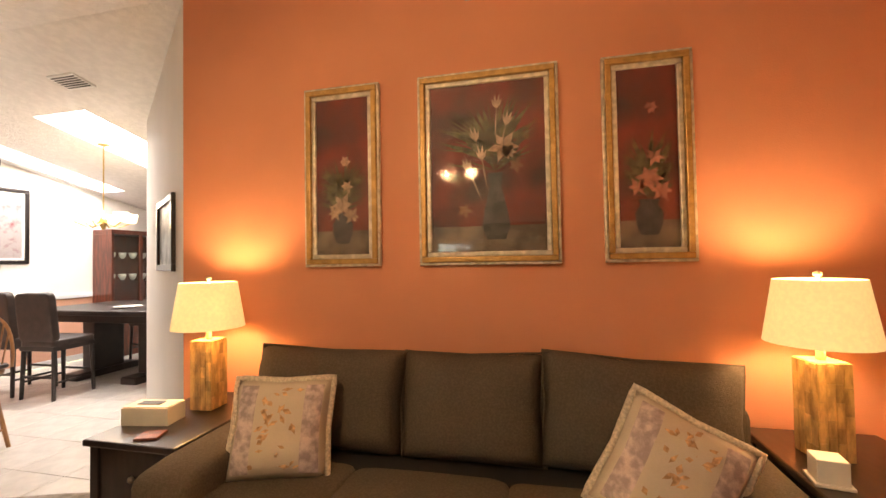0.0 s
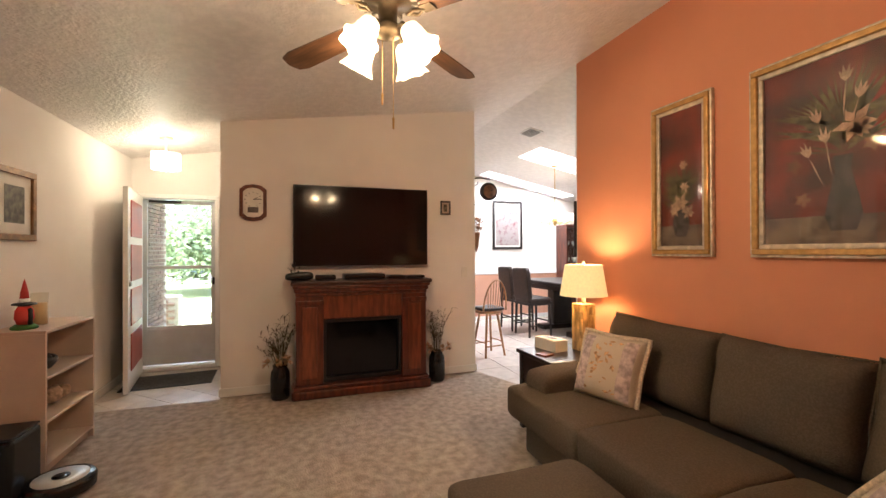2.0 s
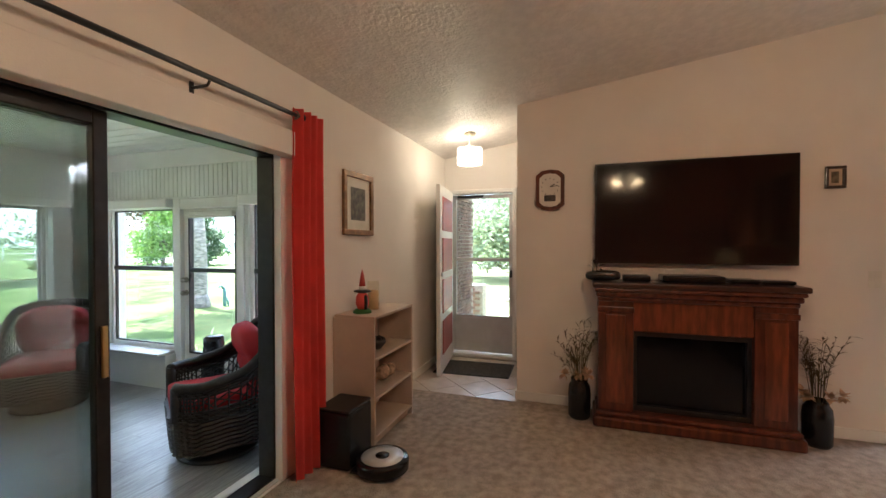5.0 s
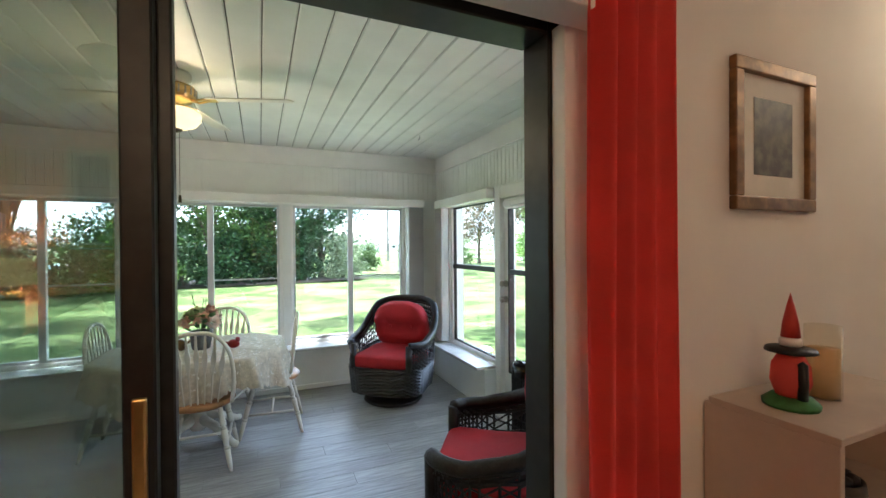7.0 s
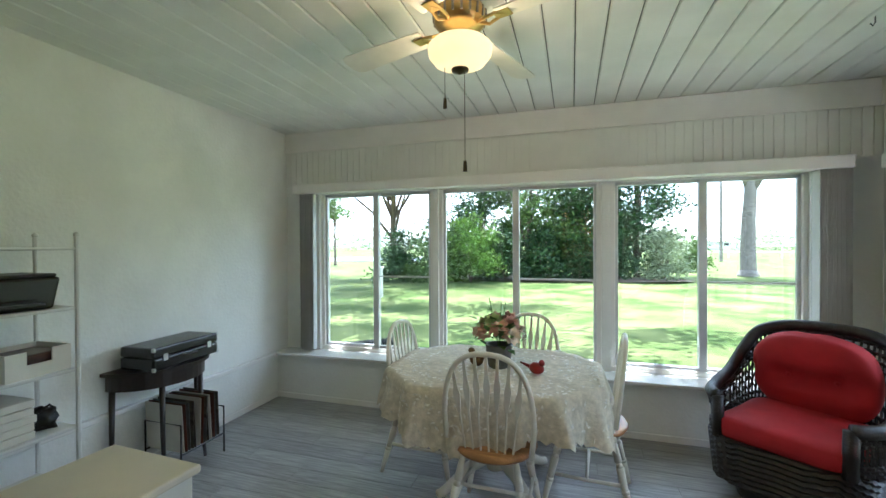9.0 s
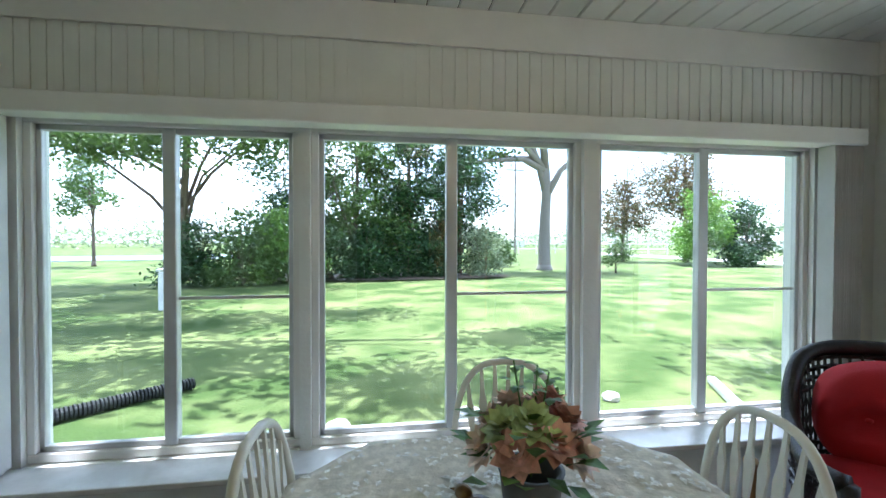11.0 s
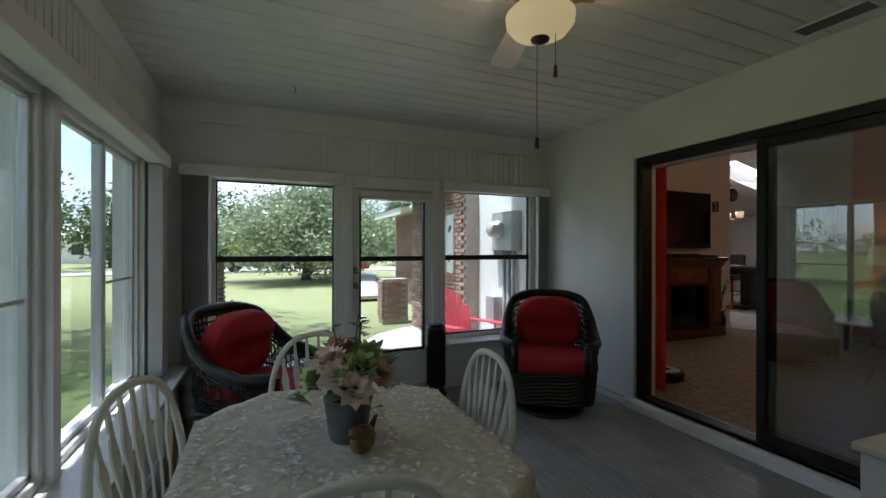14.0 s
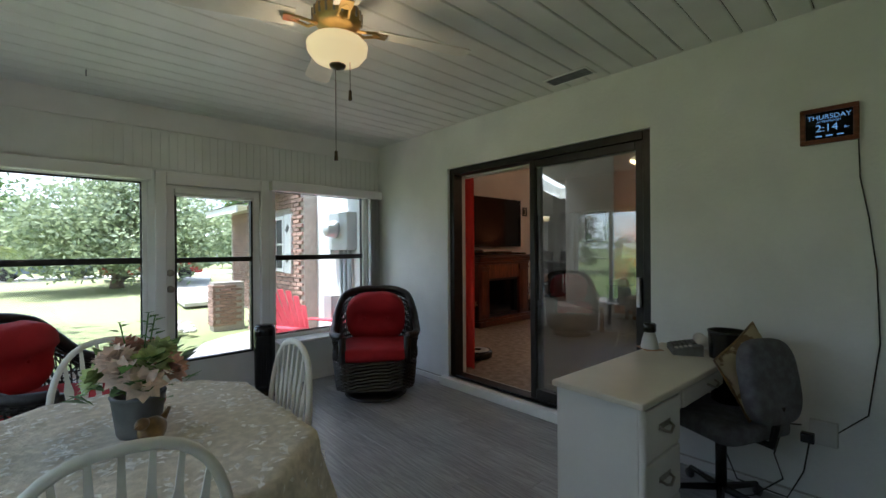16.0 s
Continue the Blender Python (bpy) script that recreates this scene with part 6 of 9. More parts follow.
M["led_blue"] = material("led_blue", (0.1, 0.3, 0.8), 0.4, emit=(0.35, 0.65, 1.0), emit_strength=0.9)
M["white_plastic"] = material("white_plastic", (0.70, 0.70, 0.68), 0.35, vary=0.04)
M["red_gloss"] = material("red_gloss", (0.30, 0.02, 0.02), 0.3, vary=0.2)


def windsor_chair(place, turn, first=None):
    """Bow-back chair facing its own +y."""
    if first:
        return copy_thing(first, pose(*place, 0, 0, turn))
    t = thing("dining_chair", place, "white arrow-back Windsor chair with an oak seat", "chair", "chairs round the sunroom table", turn)
    bm = B(); lathe(bm, [(0.16, 0.405), (0.207, 0.412), (0.218, 0.43), (0.208, 0.446), (0.10, 0.438), (0.0, 0.436)], 30); part("seat", bm, M["seat_oak"], t, "varnished oak seat", True)
    for sx in (-1, 1):
        for sy in (-1, 1):
            x0, y0, x1, y1 = sx * 0.13, sy * 0.13, sx * 0.205, sy * 0.23
            P = lambda k: (x0 + (x1 - x0) * k, y0 + (y1 - y0) * k, 0.41 * (1 - k))
            bm = B()
            for k0, k1, r0, r1 in ((0, 0.3, 0.014, 0.021), (0.3, 0.36, 0.012, 0.02), (0.36, 0.62, 0.022, 0.017), (0.62, 0.66, 0.021, 0.021), (0.66, 1.0, 0.019, 0.012)):
                tube(bm, [P(k0), P(k1)], r0, 9, r1)
            part("leg", bm, M["chair_white"], t, smooth=True)
        bm = B(); tube(bm, [(sx * 0.172, -0.168, 0.175), (sx * 0.178, 0, 0.175), (sx * 0.172, 0.168, 0.175)], 0.010, 7); part("side_stretcher", bm, M["chair_white"], t, smooth=True)
    bm = B(); tube(bm, [(-0.175, 0, 0.175), (0.175, 0, 0.175)], 0.010, 7); part("cross_stretcher", bm, M["chair_white"], t, smooth=True)
    bow = []
    for a in range(0, 181, 8):
        r = radians(a)
        z = 0.435 + 0.495 * math.sin(r) ** 0.85
        wide = 0.205 + 0.05 * math.sin(r) ** 0.7
        bow.append((wide * math.copysign(abs(math.cos(r)) ** 0.75, math.cos(r)), -0.14 - 0.06 * (z - 0.435) / 0.495, z))
    bm = B(); tube(bm, bow, 0.0135, 9); part("bow", bm, M["chair_white"], t, smooth=True)
    for k in range(7):
        u = -0.168 + 0.056 * k
        zt = 0.435 + 0.495 * (max(0.0, 1 - (abs(u) / 0.255) ** 2.67)) ** 0.42
        y1 = -0.14 - 0.06 * (zt - 0.435) / 0.495
        P = lambda q: Vector((u * 0.70, -0.14, 0.435)).lerp(Vector((u, y1, zt)), q)
        bm = B()
        tube(bm, [P(0), P(0.45)], 0.0055, 6)
        ws = [(0.45, 0.006), (0.55, 0.012), (0.68, 0.017), (0.78, 0.009), (1.0, 0.0055)]
        R = [[bm.verts.new(P(q) + Vector((sx * w, sy * 0.0045, 0))) for sx, sy in ((-1, -1), (1, -1), (1, 1), (-1, 1))] for q, w in ws]
        for a, b in zip(R, R[1:]):
            for i in range(4):
                bm.faces.new([a[i], a[(i + 1) % 4], b[(i + 1) % 4], b[i]])
        bmesh.ops.recalc_face_normals(bm, faces=bm.faces)
        part("spindle", bm, M["chair_white"], t)
    return t


TX, TY, TH = -0.03, -2.87, 0.70
c1 = windsor_chair((-0.04, -2.42, SF), 180)
c1.matrix_basis = pose(-0.10, -2.47, SF, 0, 0, 178)
windsor_chair((0.44, -2.95, SF), 86, c1)
windsor_chair((-0.57, -2.88, SF), -94, c1)
windsor_chair((-0.13, -3.31, SF), -20, c1)

tbl = thing("pedestal_table", (TX, TY, SF), "white octagonal pedestal table under a lace cloth", "table")


def octagon(sx, sy, c, z):
    return [(-sx + c, -sy, z), (sx - c, -sy, z), (sx, -sy + c, z), (sx, sy - c, z), (sx - c, sy, z), (-sx + c, sy, z), (-sx, sy - c, z), (-sx, -sy + c, z)]


bm = B()
f = bm.faces.new([bm.verts.new(p) for p in octagon(0.62, 0.48, 0.24, TH - 0.03)])
r = bmesh.ops.extrude_face_region(bm, geom=[f]); bmesh.ops.translate(bm, verts=[v for v in r["geom"] if isinstance(v, bmesh.types.BMVert)], vec=(0, 0, 0.026)); bmesh.ops.recalc_face_normals(bm, faces=bm.faces)
part("tabletop", bm, M["chair_white"], tbl)
bm = B(); lathe(bm, [(0.05, 0.08), (0.07, 0.12), (0.05, 0.25), (0.075, 0.4), (0.06, 0.55), (0.09, 0.66), (0.11, 0.67)], 20); part("column", bm, M["chair_white"], tbl, smooth=True)
for k in range(4):
    bm = B(); tube(bm, [(0.05, 0, 0.16), (0.18, 0, 0.13), (0.30, 0, 0.06), (0.36, 0, 0.03), (0.40, 0, 0.025)], 0.036, 8, 0.024); part("foot", bm, M["chair_white"], tbl, smooth=True, m=pose(0, 0, 0, 0, 0, 45 + k * 90))

cl = thing("tablecloth", (TX, TY, SF + TH), "cream lace tablecloth with cut-work flowers and scalloped edge", "tablecloth")
bm = B()
rings = []
N = 160


def outline(sx, sy, c, k):
    P = octagon(sx, sy, c, 0)
    L = [math.dist(P[i], P[(i + 1) % 8]) for i in range(8)]
    s = (k % 1.0) * sum(L)
    for i in range(8):
        if s <= L[i]:
            return Vector(P[i]).lerp(Vector(P[(i + 1) % 8]), s / L[i])
        s -= L[i]
    return Vector(P[0])


for j in range(-10, 15):
    row = []
    for k in range(N):
        u = k / N
        if j < 8:
            q = (j + 11) / 18
            p = outline(0.625 * q, 0.485 * q, 0.245 * q, u)
            p.z = 0.004 + 0.003 * noise.noise((p.x * 6, p.y * 6, 0)) + 0.016 * max(0, noise.noise((p.x * 2 + p.y * 7, p.y * 1.5 - p.x * 4, 3)) - 0.12)
        else:
            q = (j - 7) / 7
            fold = 0.030 * q * math.sin(u * math.tau * 16) + 0.015 * q * math.sin(u * math.tau * 37 + 1)
            p = outline(0.63 + 0.035 * q + fold, 0.49 + 0.035 * q + fold, 0.25 + 0.4 * fold, u)
            corner = abs(math.sin(u * math.tau * 4))
            drop = 0.25 + 0.06 * math.sin(u * math.tau * 4) + (0.018 * abs(math.sin(u * math.tau * 40)) if j == 14 else 0)
            p.z = 0.004 - drop * q
        row.append(bm.verts.new(p))
    rings.append(row)
ctr = bm.verts.new((0, 0, 0.004))
for k in range(N):
    bm.faces.new([ctr, rings[0][k], rings[0][(k + 1) % N]])
for a, b in zip(rings, rings[1:]):
    for k in range(N):
        bm.faces.new([a[k], b[k], b[(k + 1) % N], a[(k + 1) % N]])
part("cloth", bm, M["lace"], cl, smooth=True)
rnd = random.Random(8)
bm = B()
for i in range(620):
    u, q = rnd.random(), rnd.choice((rnd.gauss(0.72, 0.05), rnd.gauss(0.93, 0.03), rnd.gauss(0.38, 0.05)))
    p = outline(0.62 * q, 0.48 * q, 0.24 * q, u)
    a = rnd.uniform(0, math.tau)
    leaf_quad(bm, (p.x, p.y, 0.0085 + 0.002 * rnd.random() + 0.016 * max(0, noise.noise((p.x * 2 + p.y * 7, p.y * 1.5 - p.x * 4, 3)) - 0.12)), (math.cos(a), math.sin(a), 0.05), (0, 0, 1), rnd.uniform(0.02, 0.045), rnd.uniform(0.012, 0.022), 0.25)
tagged(part("cutwork", bm, M["lace_relief"], cl), kind="stuff")
bm = B()
for i in range(420):
    u = rnd.random()
    z = -rnd.uniform(0.02, 0.22)
    q = -z / 0.28
    fold = 0.030 * q * math.sin(u * math.tau * 16) + 0.015 * q * math.sin(u * math.tau * 37 + 1)
    p = outline(0.634 + 0.035 * q + fold, 0.494 + 0.035 * q + fold, 0.25 + 0.4 * fold, u)
    a = rnd.uniform(0, math.tau)
    tan = (outline(0.63, 0.49, 0.25, u + 0.004) - outline(0.63, 0.49, 0.25, u - 0.004)).normalized()
    leaf_quad(bm, (p.x, p.y, z), tan * math.cos(a) + Vector((0, 0, math.sin(a))), (tan.y, -tan.x, 0), rnd.uniform(0.02, 0.04), 0.014, 0.1)
tagged(part("lace_border", bm, M["lace_relief"], cl), kind="stuff")

fv = thing("flower_vase", (-0.06, -2.85, SF + TH + 0.006), "grey zinc pot with peach and green silk roses", "vase")
fv.matrix_basis = fv.matrix_basis @ Matrix.Diagonal((1.18, 1.18, 1.18, 1))
bm = B(); lathe(bm, [(0.05, 0), (0.055, 0.01), (0.068, 0.11), (0.072, 0.12), (0.06, 0.12), (0.05, 0.03)], 22); part("pot", bm, M["zinc"], fv, smooth=True)
rnd = random.Random(5)
for i in range(13):
    a, e2 = i * 2.4, 0.25 + 0.75 * (i / 13)
    c = Vector((0.105 * math.cos(a) * (1.2 - e2 * 0.7), 0.105 * math.sin(a) * (1.2 - e2 * 0.7), 0.15 + 0.11 * e2))
    bm = B()
    d0 = (c - Vector((0, 0, 0.10))).normalized()
    for ring, n in ((0.012, 4), (0.022, 6), (0.034, 8), (0.044, 9)):
        for k in range(n):
            b = k * math.tau / n + ring * 40
            s = d0.cross(Vector((0.3, 0.2, 1))).normalized()
            w = d0.cross(s)
            o = s * math.cos(b) + w * math.sin(b)
            leaf_quad(bm, c + o * ring * 0.35 - d0 * ring * 0.4, (d0 * (1.5 - ring * 22) + o * (0.3 + ring * 18)), o, 0.045, 0.042, -0.5)
    part("rose", bm, (M["petal_rose"], M["petal_blush"], M["petal_green"])[i % 3 if i % 5 else 1], fv)
bm = B()
for i in range(46):
    a = rnd.uniform(0, math.tau)
    rr = rnd.uniform(0.03, 0.12)
    leaf_quad(bm, (rr * math.cos(a), rr * math.sin(a), rnd.uniform(0.11, 0.24)), (math.cos(a), math.sin(a), rnd.uniform(-0.2, 1.2)), (0, 0, 1), 0.065, 0.04)
for a, hgt in ((0.4, 0.36), (2.0, 0.34), (4.1, 0.33)):
    tube(bm, [(0, 0, 0.1), (0.05 * math.cos(a), 0.05 * math.sin(a), hgt)], 0.002, 4)
    for k in range(6):
        leaf_quad(bm, (0.05 * math.cos(a), 0.05 * math.sin(a), hgt - 0.014 * k), (math.cos(k * 2.1), math.sin(k * 2.1), 0.3), (0, 0, 1), 0.035, 0.026)
part("foliage", bm, M["leaf_bright"], fv)
bd = thing("bird_ornament", (0.075, -2.83, SF + TH + 0.008), "brown glass bird ornament beside the flowers", "ornament", turn=-40)
bm = B(); blob(bm, 0, 0, 0.045, 0.055, 0.036, 0.044, 3, 1, 0.05); blob(bm, 0.05, 0, 0.085, 0.024, 0.02, 0.02, 2, 2, 0.05); tube(bm, [(0.068, 0, 0.085), (0.088, 0, 0.082)], 0.006, 6, 0.001); tube(bm, [(-0.04, 0, 0.05), (-0.095, 0, 0.085)], 0.016, 6, 0.006); part("body", bm, M["bird_brown"], bd, smooth=True)
bo = thing("red_bird_ornament", (-0.29, -2.76, SF + TH + 0.008), "small red bird ornament on the tablecloth", "ornament", turn=160)
bm = B(); blob(bm, 0, 0, 0.035, 0.045, 0.03, 0.034, 3, 4, 0.05); blob(bm, 0.032, 0, 0.068, 0.018, 0.017, 0.02, 2, 2, 0.05); tube(bm, [(-0.03, 0, 0.035), (-0.10, 0, 0.055)], 0.012, 6, 0.005); part("body", bm, M["red_gloss"], bo, smooth=True)


def wicker_chair(place, turn):
    """Swivel armchair facing its own +y."""
    t = thing("wicker_armchair", place, "black wicker swivel armchair with red cushions", "armchair", "wicker armchairs", turn)
    bm = B(); lathe(bm, [(0.27, 0.0), (0.285, 0.015), (0.27, 0.03), (0.09, 0.045), (0.06, 0.05), (0.06, 0.12), (0.20, 0.13)], 32); part("swivel_base", bm, M["wicker"], t, smooth=True)
    W, D = 0.37, 0.34
    # skirt: woven drum
    bm = B()
    n, rows = 72, 17
    P = []
    for j in range(rows + 1):
        ring = []
        for k in range(n):
            a = k * math.tau / n
            x = W * math.copysign(abs(math.cos(a)) ** 0.45, math.cos(a)) * (0.94 + 0.06 * j / rows)
            y = D * math.copysign(abs(math.sin(a)) ** 0.45, math.sin(a)) * (0.94 + 0.06 * j / rows)
            o = 0.006 * (1 if (j + k // 2) % 2 else -1)
            ring.append(bm.verts.new((x * (1 + o / 0.35), y * (1 + o / 0.35), 0.12 + 0.25 * j / rows)))
        P.append(ring)
    for a, b in zip(P, P[1:]):
        for k in range(n):
            bm.faces.new([a[k], a[(k + 1) % n], b[(k + 1) % n], b[k]])
    bm.faces.new(P[0][::-1]); bm.faces.new(P[-1])
    part("skirt", bm, M["wicker"], t)
    # back and arms: a woven shell with an open lattice band
    def rim(a):
        """height of the shell's edge at angle a (0 = front right, 90 = right side, 180 = back)."""
        b = abs(a - 180)
        q = max(0.0, min(1.0, (104 - b) / 62))
        return 0.585 + 0.26 * q * q * (3 - 2 * q) + 0.09 * math.cos(radians(min(90, b * 1.5)))
    def shell(a, z):
        x = W * math.copysign(abs(math.sin(radians(a))) ** 0.6, math.sin(radians(a)))
        y = D * math.copysign(abs(math.cos(radians(a))) ** 0.6, math.cos(radians(a)))
        tilt = 0.16 * max(0, z - 0.40) if math.cos(radians(a)) < 0 else 0
        flare = 1 + 0.10 * max(0, z - 0.37) * abs(math.sin(radians(a)))
        return Vector((x * flare, y - tilt * abs(math.cos(radians(a))) ** 0.5, z))
    angs = [38 + 284 * i / 60 for i in range(61)]
    bm = B()
    for i in range(len(angs)):
        a = angs[i]
        zt = rim(a)
        tube(bm, [shell(a, 0.37 + (zt - 0.37) * k / 4) for k in range(5)], 0.0065, 4, cap=False)
    for row in range(13):
        q = row / 13
        if 0.30 < q < 0.62:
            continue
        pts = []
        for i, a in enumerate(angs):
            zt = rim(a)
            p = shell(a, 0.37 + (zt - 0.37) * q)
            out = Vector((p.x, p.y, 0)).normalized()
            pts.append(p + out * (0.007 if (i + row) % 2 else -0.007))
        tube(bm, pts, 0.011, 5, cap=False)
    tagged(part("woven_shell", bm, M["wicker"], t), kind="stuff")
    bm = B()
    for i in range(0, 60, 2):
        for s in (1, -1):
            a0, a1 = angs[i], angs[min(60, max(0, i + 3 * s))]
            tube(bm, [shell(a0, 0.37 + (rim(a0) - 0.37) * 0.28), shell(a1, 0.37 + (rim(a1) - 0.37) * 0.64)], 0.005, 4, cap=False)
    tagged(part("lattice_band", bm, M["wicker"], t), kind="stuff")
    bm = B(); tube(bm, [shell(a, rim(a)) for a in angs], 0.034, 8); part("rolled_rim", bm, M["wicker"], t, "thick rolled wicker edge", True)
    for a in (38, 322):
        bm = B(); tube(bm, [shell(a, 0.36), shell(a, 0.585)], 0.032, 8); part("arm_post", bm, M["wicker"], t, smooth=True)
    bm = B(); cushion(bm, 0.60, 0.58, 0.12, pose(0, 0.03, 0.42), 0.3, 30, 14, 0.02, seed=4); part("seat_cushion", bm, M["red_fabric"], t, "red seat cushion", True)
    bm = B()
    cushion(bm, 0.57, 0.17, 0.50, pose(0, -0.24, 0.68, -14, 0, 0), 0.72, 36, 22, 0.0, 0, seed=6)
    for v in bm.verts:
        w = pose(0, -0.24, 0.68, -14, 0, 0).inverted() @ v.co
        for bx in (-0.11, 0.11):
            dd = math.hypot(w.x - bx, w.z - 0.0)
            if w.y > 0 and dd < 0.14:
                w.y -= 0.05 * math.exp(-(dd / 0.05) ** 2)
        w.y += 0.025 if (w.y > 0 and abs(w.z) > 0.06) else 0
        v.co = pose(0, -0.24, 0.68, -14, 0, 0) @ w
    part("back_cushion", bm, M["red_fabric"], t, "tufted red back cushion", True)
    for bx in (-0.11, 0.11):
        bm = B(); blob(bm, 0, 0, 0, 0.014, 0.008, 0.014, 2, 0, 0); part("button", bm, M["red_fabric"], t, "", True, pose(0, -0.24, 0.68, -14, 0, 0) @ pose(bx, 0.046, 0))
    return t


wicker_chair((-1.68, -3.10, SF), -40)
wicker_chair((-1.56, -0.86, SF), -125)

tw = thing("tower_heater", (-2.22, -1.64, SF), "slim black tower heater beside the garden door", "heater")
bm = B(); lathe(bm, [(0.10, 0), (0.105, 0.012), (0.10, 0.025), (0.082, 0.03), (0.088, 0.1), (0.092, 0.60), (0.088, 0.64)], 28); part("body", bm, M["plastic_black"], tw, smooth=True)
bm = B(); lathe(bm, [(0.086, 0.6402), (0.07, 0.652), (0.0, 0.655)], 28); part("top_panel", bm, M["screen"], tw, smooth=True)
for k in range(14):
    bm = B(); rbox(bm, -0.003, 0.003, 0.086, 0.094, 0.10, 0.56, 0.001, 1); part("grille_bar", bm, M["black"], tw, m=pose(0, 0, 0, 0, 0, -90 + (k - 7) * 9))

# desk with drawers
DZ = 0.66
dk2 = thing("writing_desk", (0.905, -0.82, SF), "white painted writing desk with brass-handled drawers", "desk", turn=-3)
dz = DZ - SF
bm = B(); rbox(bm, -0.205, 0.215, -0.58, 0.58, dz - 0.028, dz, 0.007); part("desktop", bm, M["desk_top"], dk2, "cream desktop")
bm = B(); rbox(bm, -0.19, 0.185, -0.56, -0.17, 0.0, dz - 0.03, 0.004); part("pedestal", bm, M["desk_white"], dk2)
bm = B(); rbox(bm, -0.19, -0.17, -0.17, 0.56, 0.25, dz - 0.03, 0.003); part("back_panel", bm, M["desk_white"], dk2)
bm = B(); rbox(bm, -0.17, 0.185, -0.17, 0.56, dz - 0.13, dz - 0.03, 0.003); part("apron", bm, M["desk_white"], dk2)
for y in (0.50,):
    for x in (-0.16, 0.15):
        bm = B(); tube(bm, [(x, y + 0.03, dz - 0.13), (x, y + 0.03, 0.0)], 0.026, 8, 0.016); part("leg", bm, M["desk_white"], dk2, smooth=True)
bm = B(); tube(bm, [(0.19, -0.545, dz - 0.03), (0.198, -0.545, 0.5), (0.19, -0.545, 0.28), (0.196, -0.545, 0.05)], 0.016, 8); part("corner_moulding", bm, M["desk_white"], dk2, smooth=True)
for i, z in enumerate((0.05, 0.27, 0.49)):
    bm = B(); rbox(bm, 0.185, 0.20, -0.52, -0.19, z, z + 0.20, 0.006); dr = part("drawer", bm, M["desk_white"], dk2)
    bm = B(); tube(bm, [(0.20, -0.40, z + 0.11), (0.222, -0.395, z + 0.10), (0.226, -0.355, z + 0.085), (0.222, -0.315, z + 0.10), (0.20, -0.31, z + 0.11)], 0.006, 7); part("handle", bm, M["brass_old"], dr, "dull brass bail handle", True)
    bm = B(); rbox(bm, 0.20, 0.203, -0.41, -0.30, z + 0.10, z + 0.125, 0.001, 1); part("backplate", bm, M["brass_old"], dr)
bm = B(); rbox(bm, 0.185, 0.20, -0.15, 0.53, dz - 0.125, dz - 0.04, 0.006); dr = part("drawer", bm, M["desk_white"], dk2)
bm = B(); tube(bm, [(0.20, 0.14, dz - 0.075), (0.222, 0.145, dz - 0.085), (0.226, 0.19, dz - 0.095), (0.222, 0.235, dz - 0.085), (0.20, 0.24, dz - 0.075)], 0.006, 7); part("handle", bm, M["brass_old"], dr, "dull brass bail handle", True)

cf = thing("camera_gadget", (0.75, -0.46, DZ), "white and black security camera on the desk", "camera", turn=-40)
bm = B(); lathe(bm, [(0.048, 0), (0.05, 0.012), (0.04, 0.06), (0.03, 0.095), (0.03, 0.10)], 20); part("base", bm, M["white_plastic"], cf, smooth=True)
bm = B(); lathe(bm, [(0.032, 0.10), (0.036, 0.11), (0.036, 0.145), (0.03, 0.152), (0.0, 0.153)], 20); part("head", bm, M["plastic_black"], cf, smooth=True)
bm = B(); rbox(bm, -0.065, 0.065, -0.05, 0.05, -0.0005, 0.004, 0.001, 1); part("pad", bm, M["oak"], cf, "small wooden pad")
ca = thing("desk_calculator", (0.92, -0.40, DZ), "grey printing calculator on the desk", "calculator", turn=-62)
bm = B()
vs = box(bm, -0.10, 0.10, -0.075, 0.075, 0.0, 0.03)
for v in vs:
    if v.co.z > 0.01 and v.co.y > 0:
        v.co.z += 0.03
part("body", bm, M["zinc"], ca)
bm = B(); rbox(bm, -0.08, 0.03, 0.035, 0.06, 0.053, 0.058, 0.001, 1); part("display", bm, M["screen"], ca)
bm = B(); tube(bm, [(-0.05, 0.085, 0.075), (0.05, 0.085, 0.075)], 0.032, 16); part("paper_roll", bm, M["paper_white"], ca, smooth=True)
for i in range(5):
    for j in range(4):
        bm = B(); rbox(bm, -0.08 + i * 0.035, -0.055 + i * 0.035, -0.062 + j * 0.023, -0.046 + j * 0.023, 0.036 + 0.0046 * j, 0.042 + 0.0046 * j, 0.001, 1); part("key", bm, M["plastic_black"] if i < 4 else M["paper_white"], ca)

oc = thing("desk_chair", (1.13, -0.53, SF), "grey fabric swivel chair pushed up to the desk", "chair", turn=66)
bm = B(); cushion(bm, 0.44, 0.44, 0.09, pose(0, 0, 0.46), 0.35); part("seat", bm, M["grey_fabric"], oc, smooth=True)
bm = B(); cushion(bm, 0.33, 0.09, 0.39, pose(0, -0.24, 0.72, -10, 0, 0), 0.6); part("backrest", bm, M["grey_fabric"], oc, smooth=True)
bm = B(); tube(bm, [(0, -0.05, 0.42), (0, -0.25, 0.42), (0, -0.29, 0.62)], 0.018, 8); part("back_bar", bm, M["plastic_black"], oc, smooth=True)
bm = B(); tube(bm, [(0, 0, 0.42), (0, 0, 0.09)], 0.026, 10); part("column", bm, M["plastic_black"], oc, smooth=True)
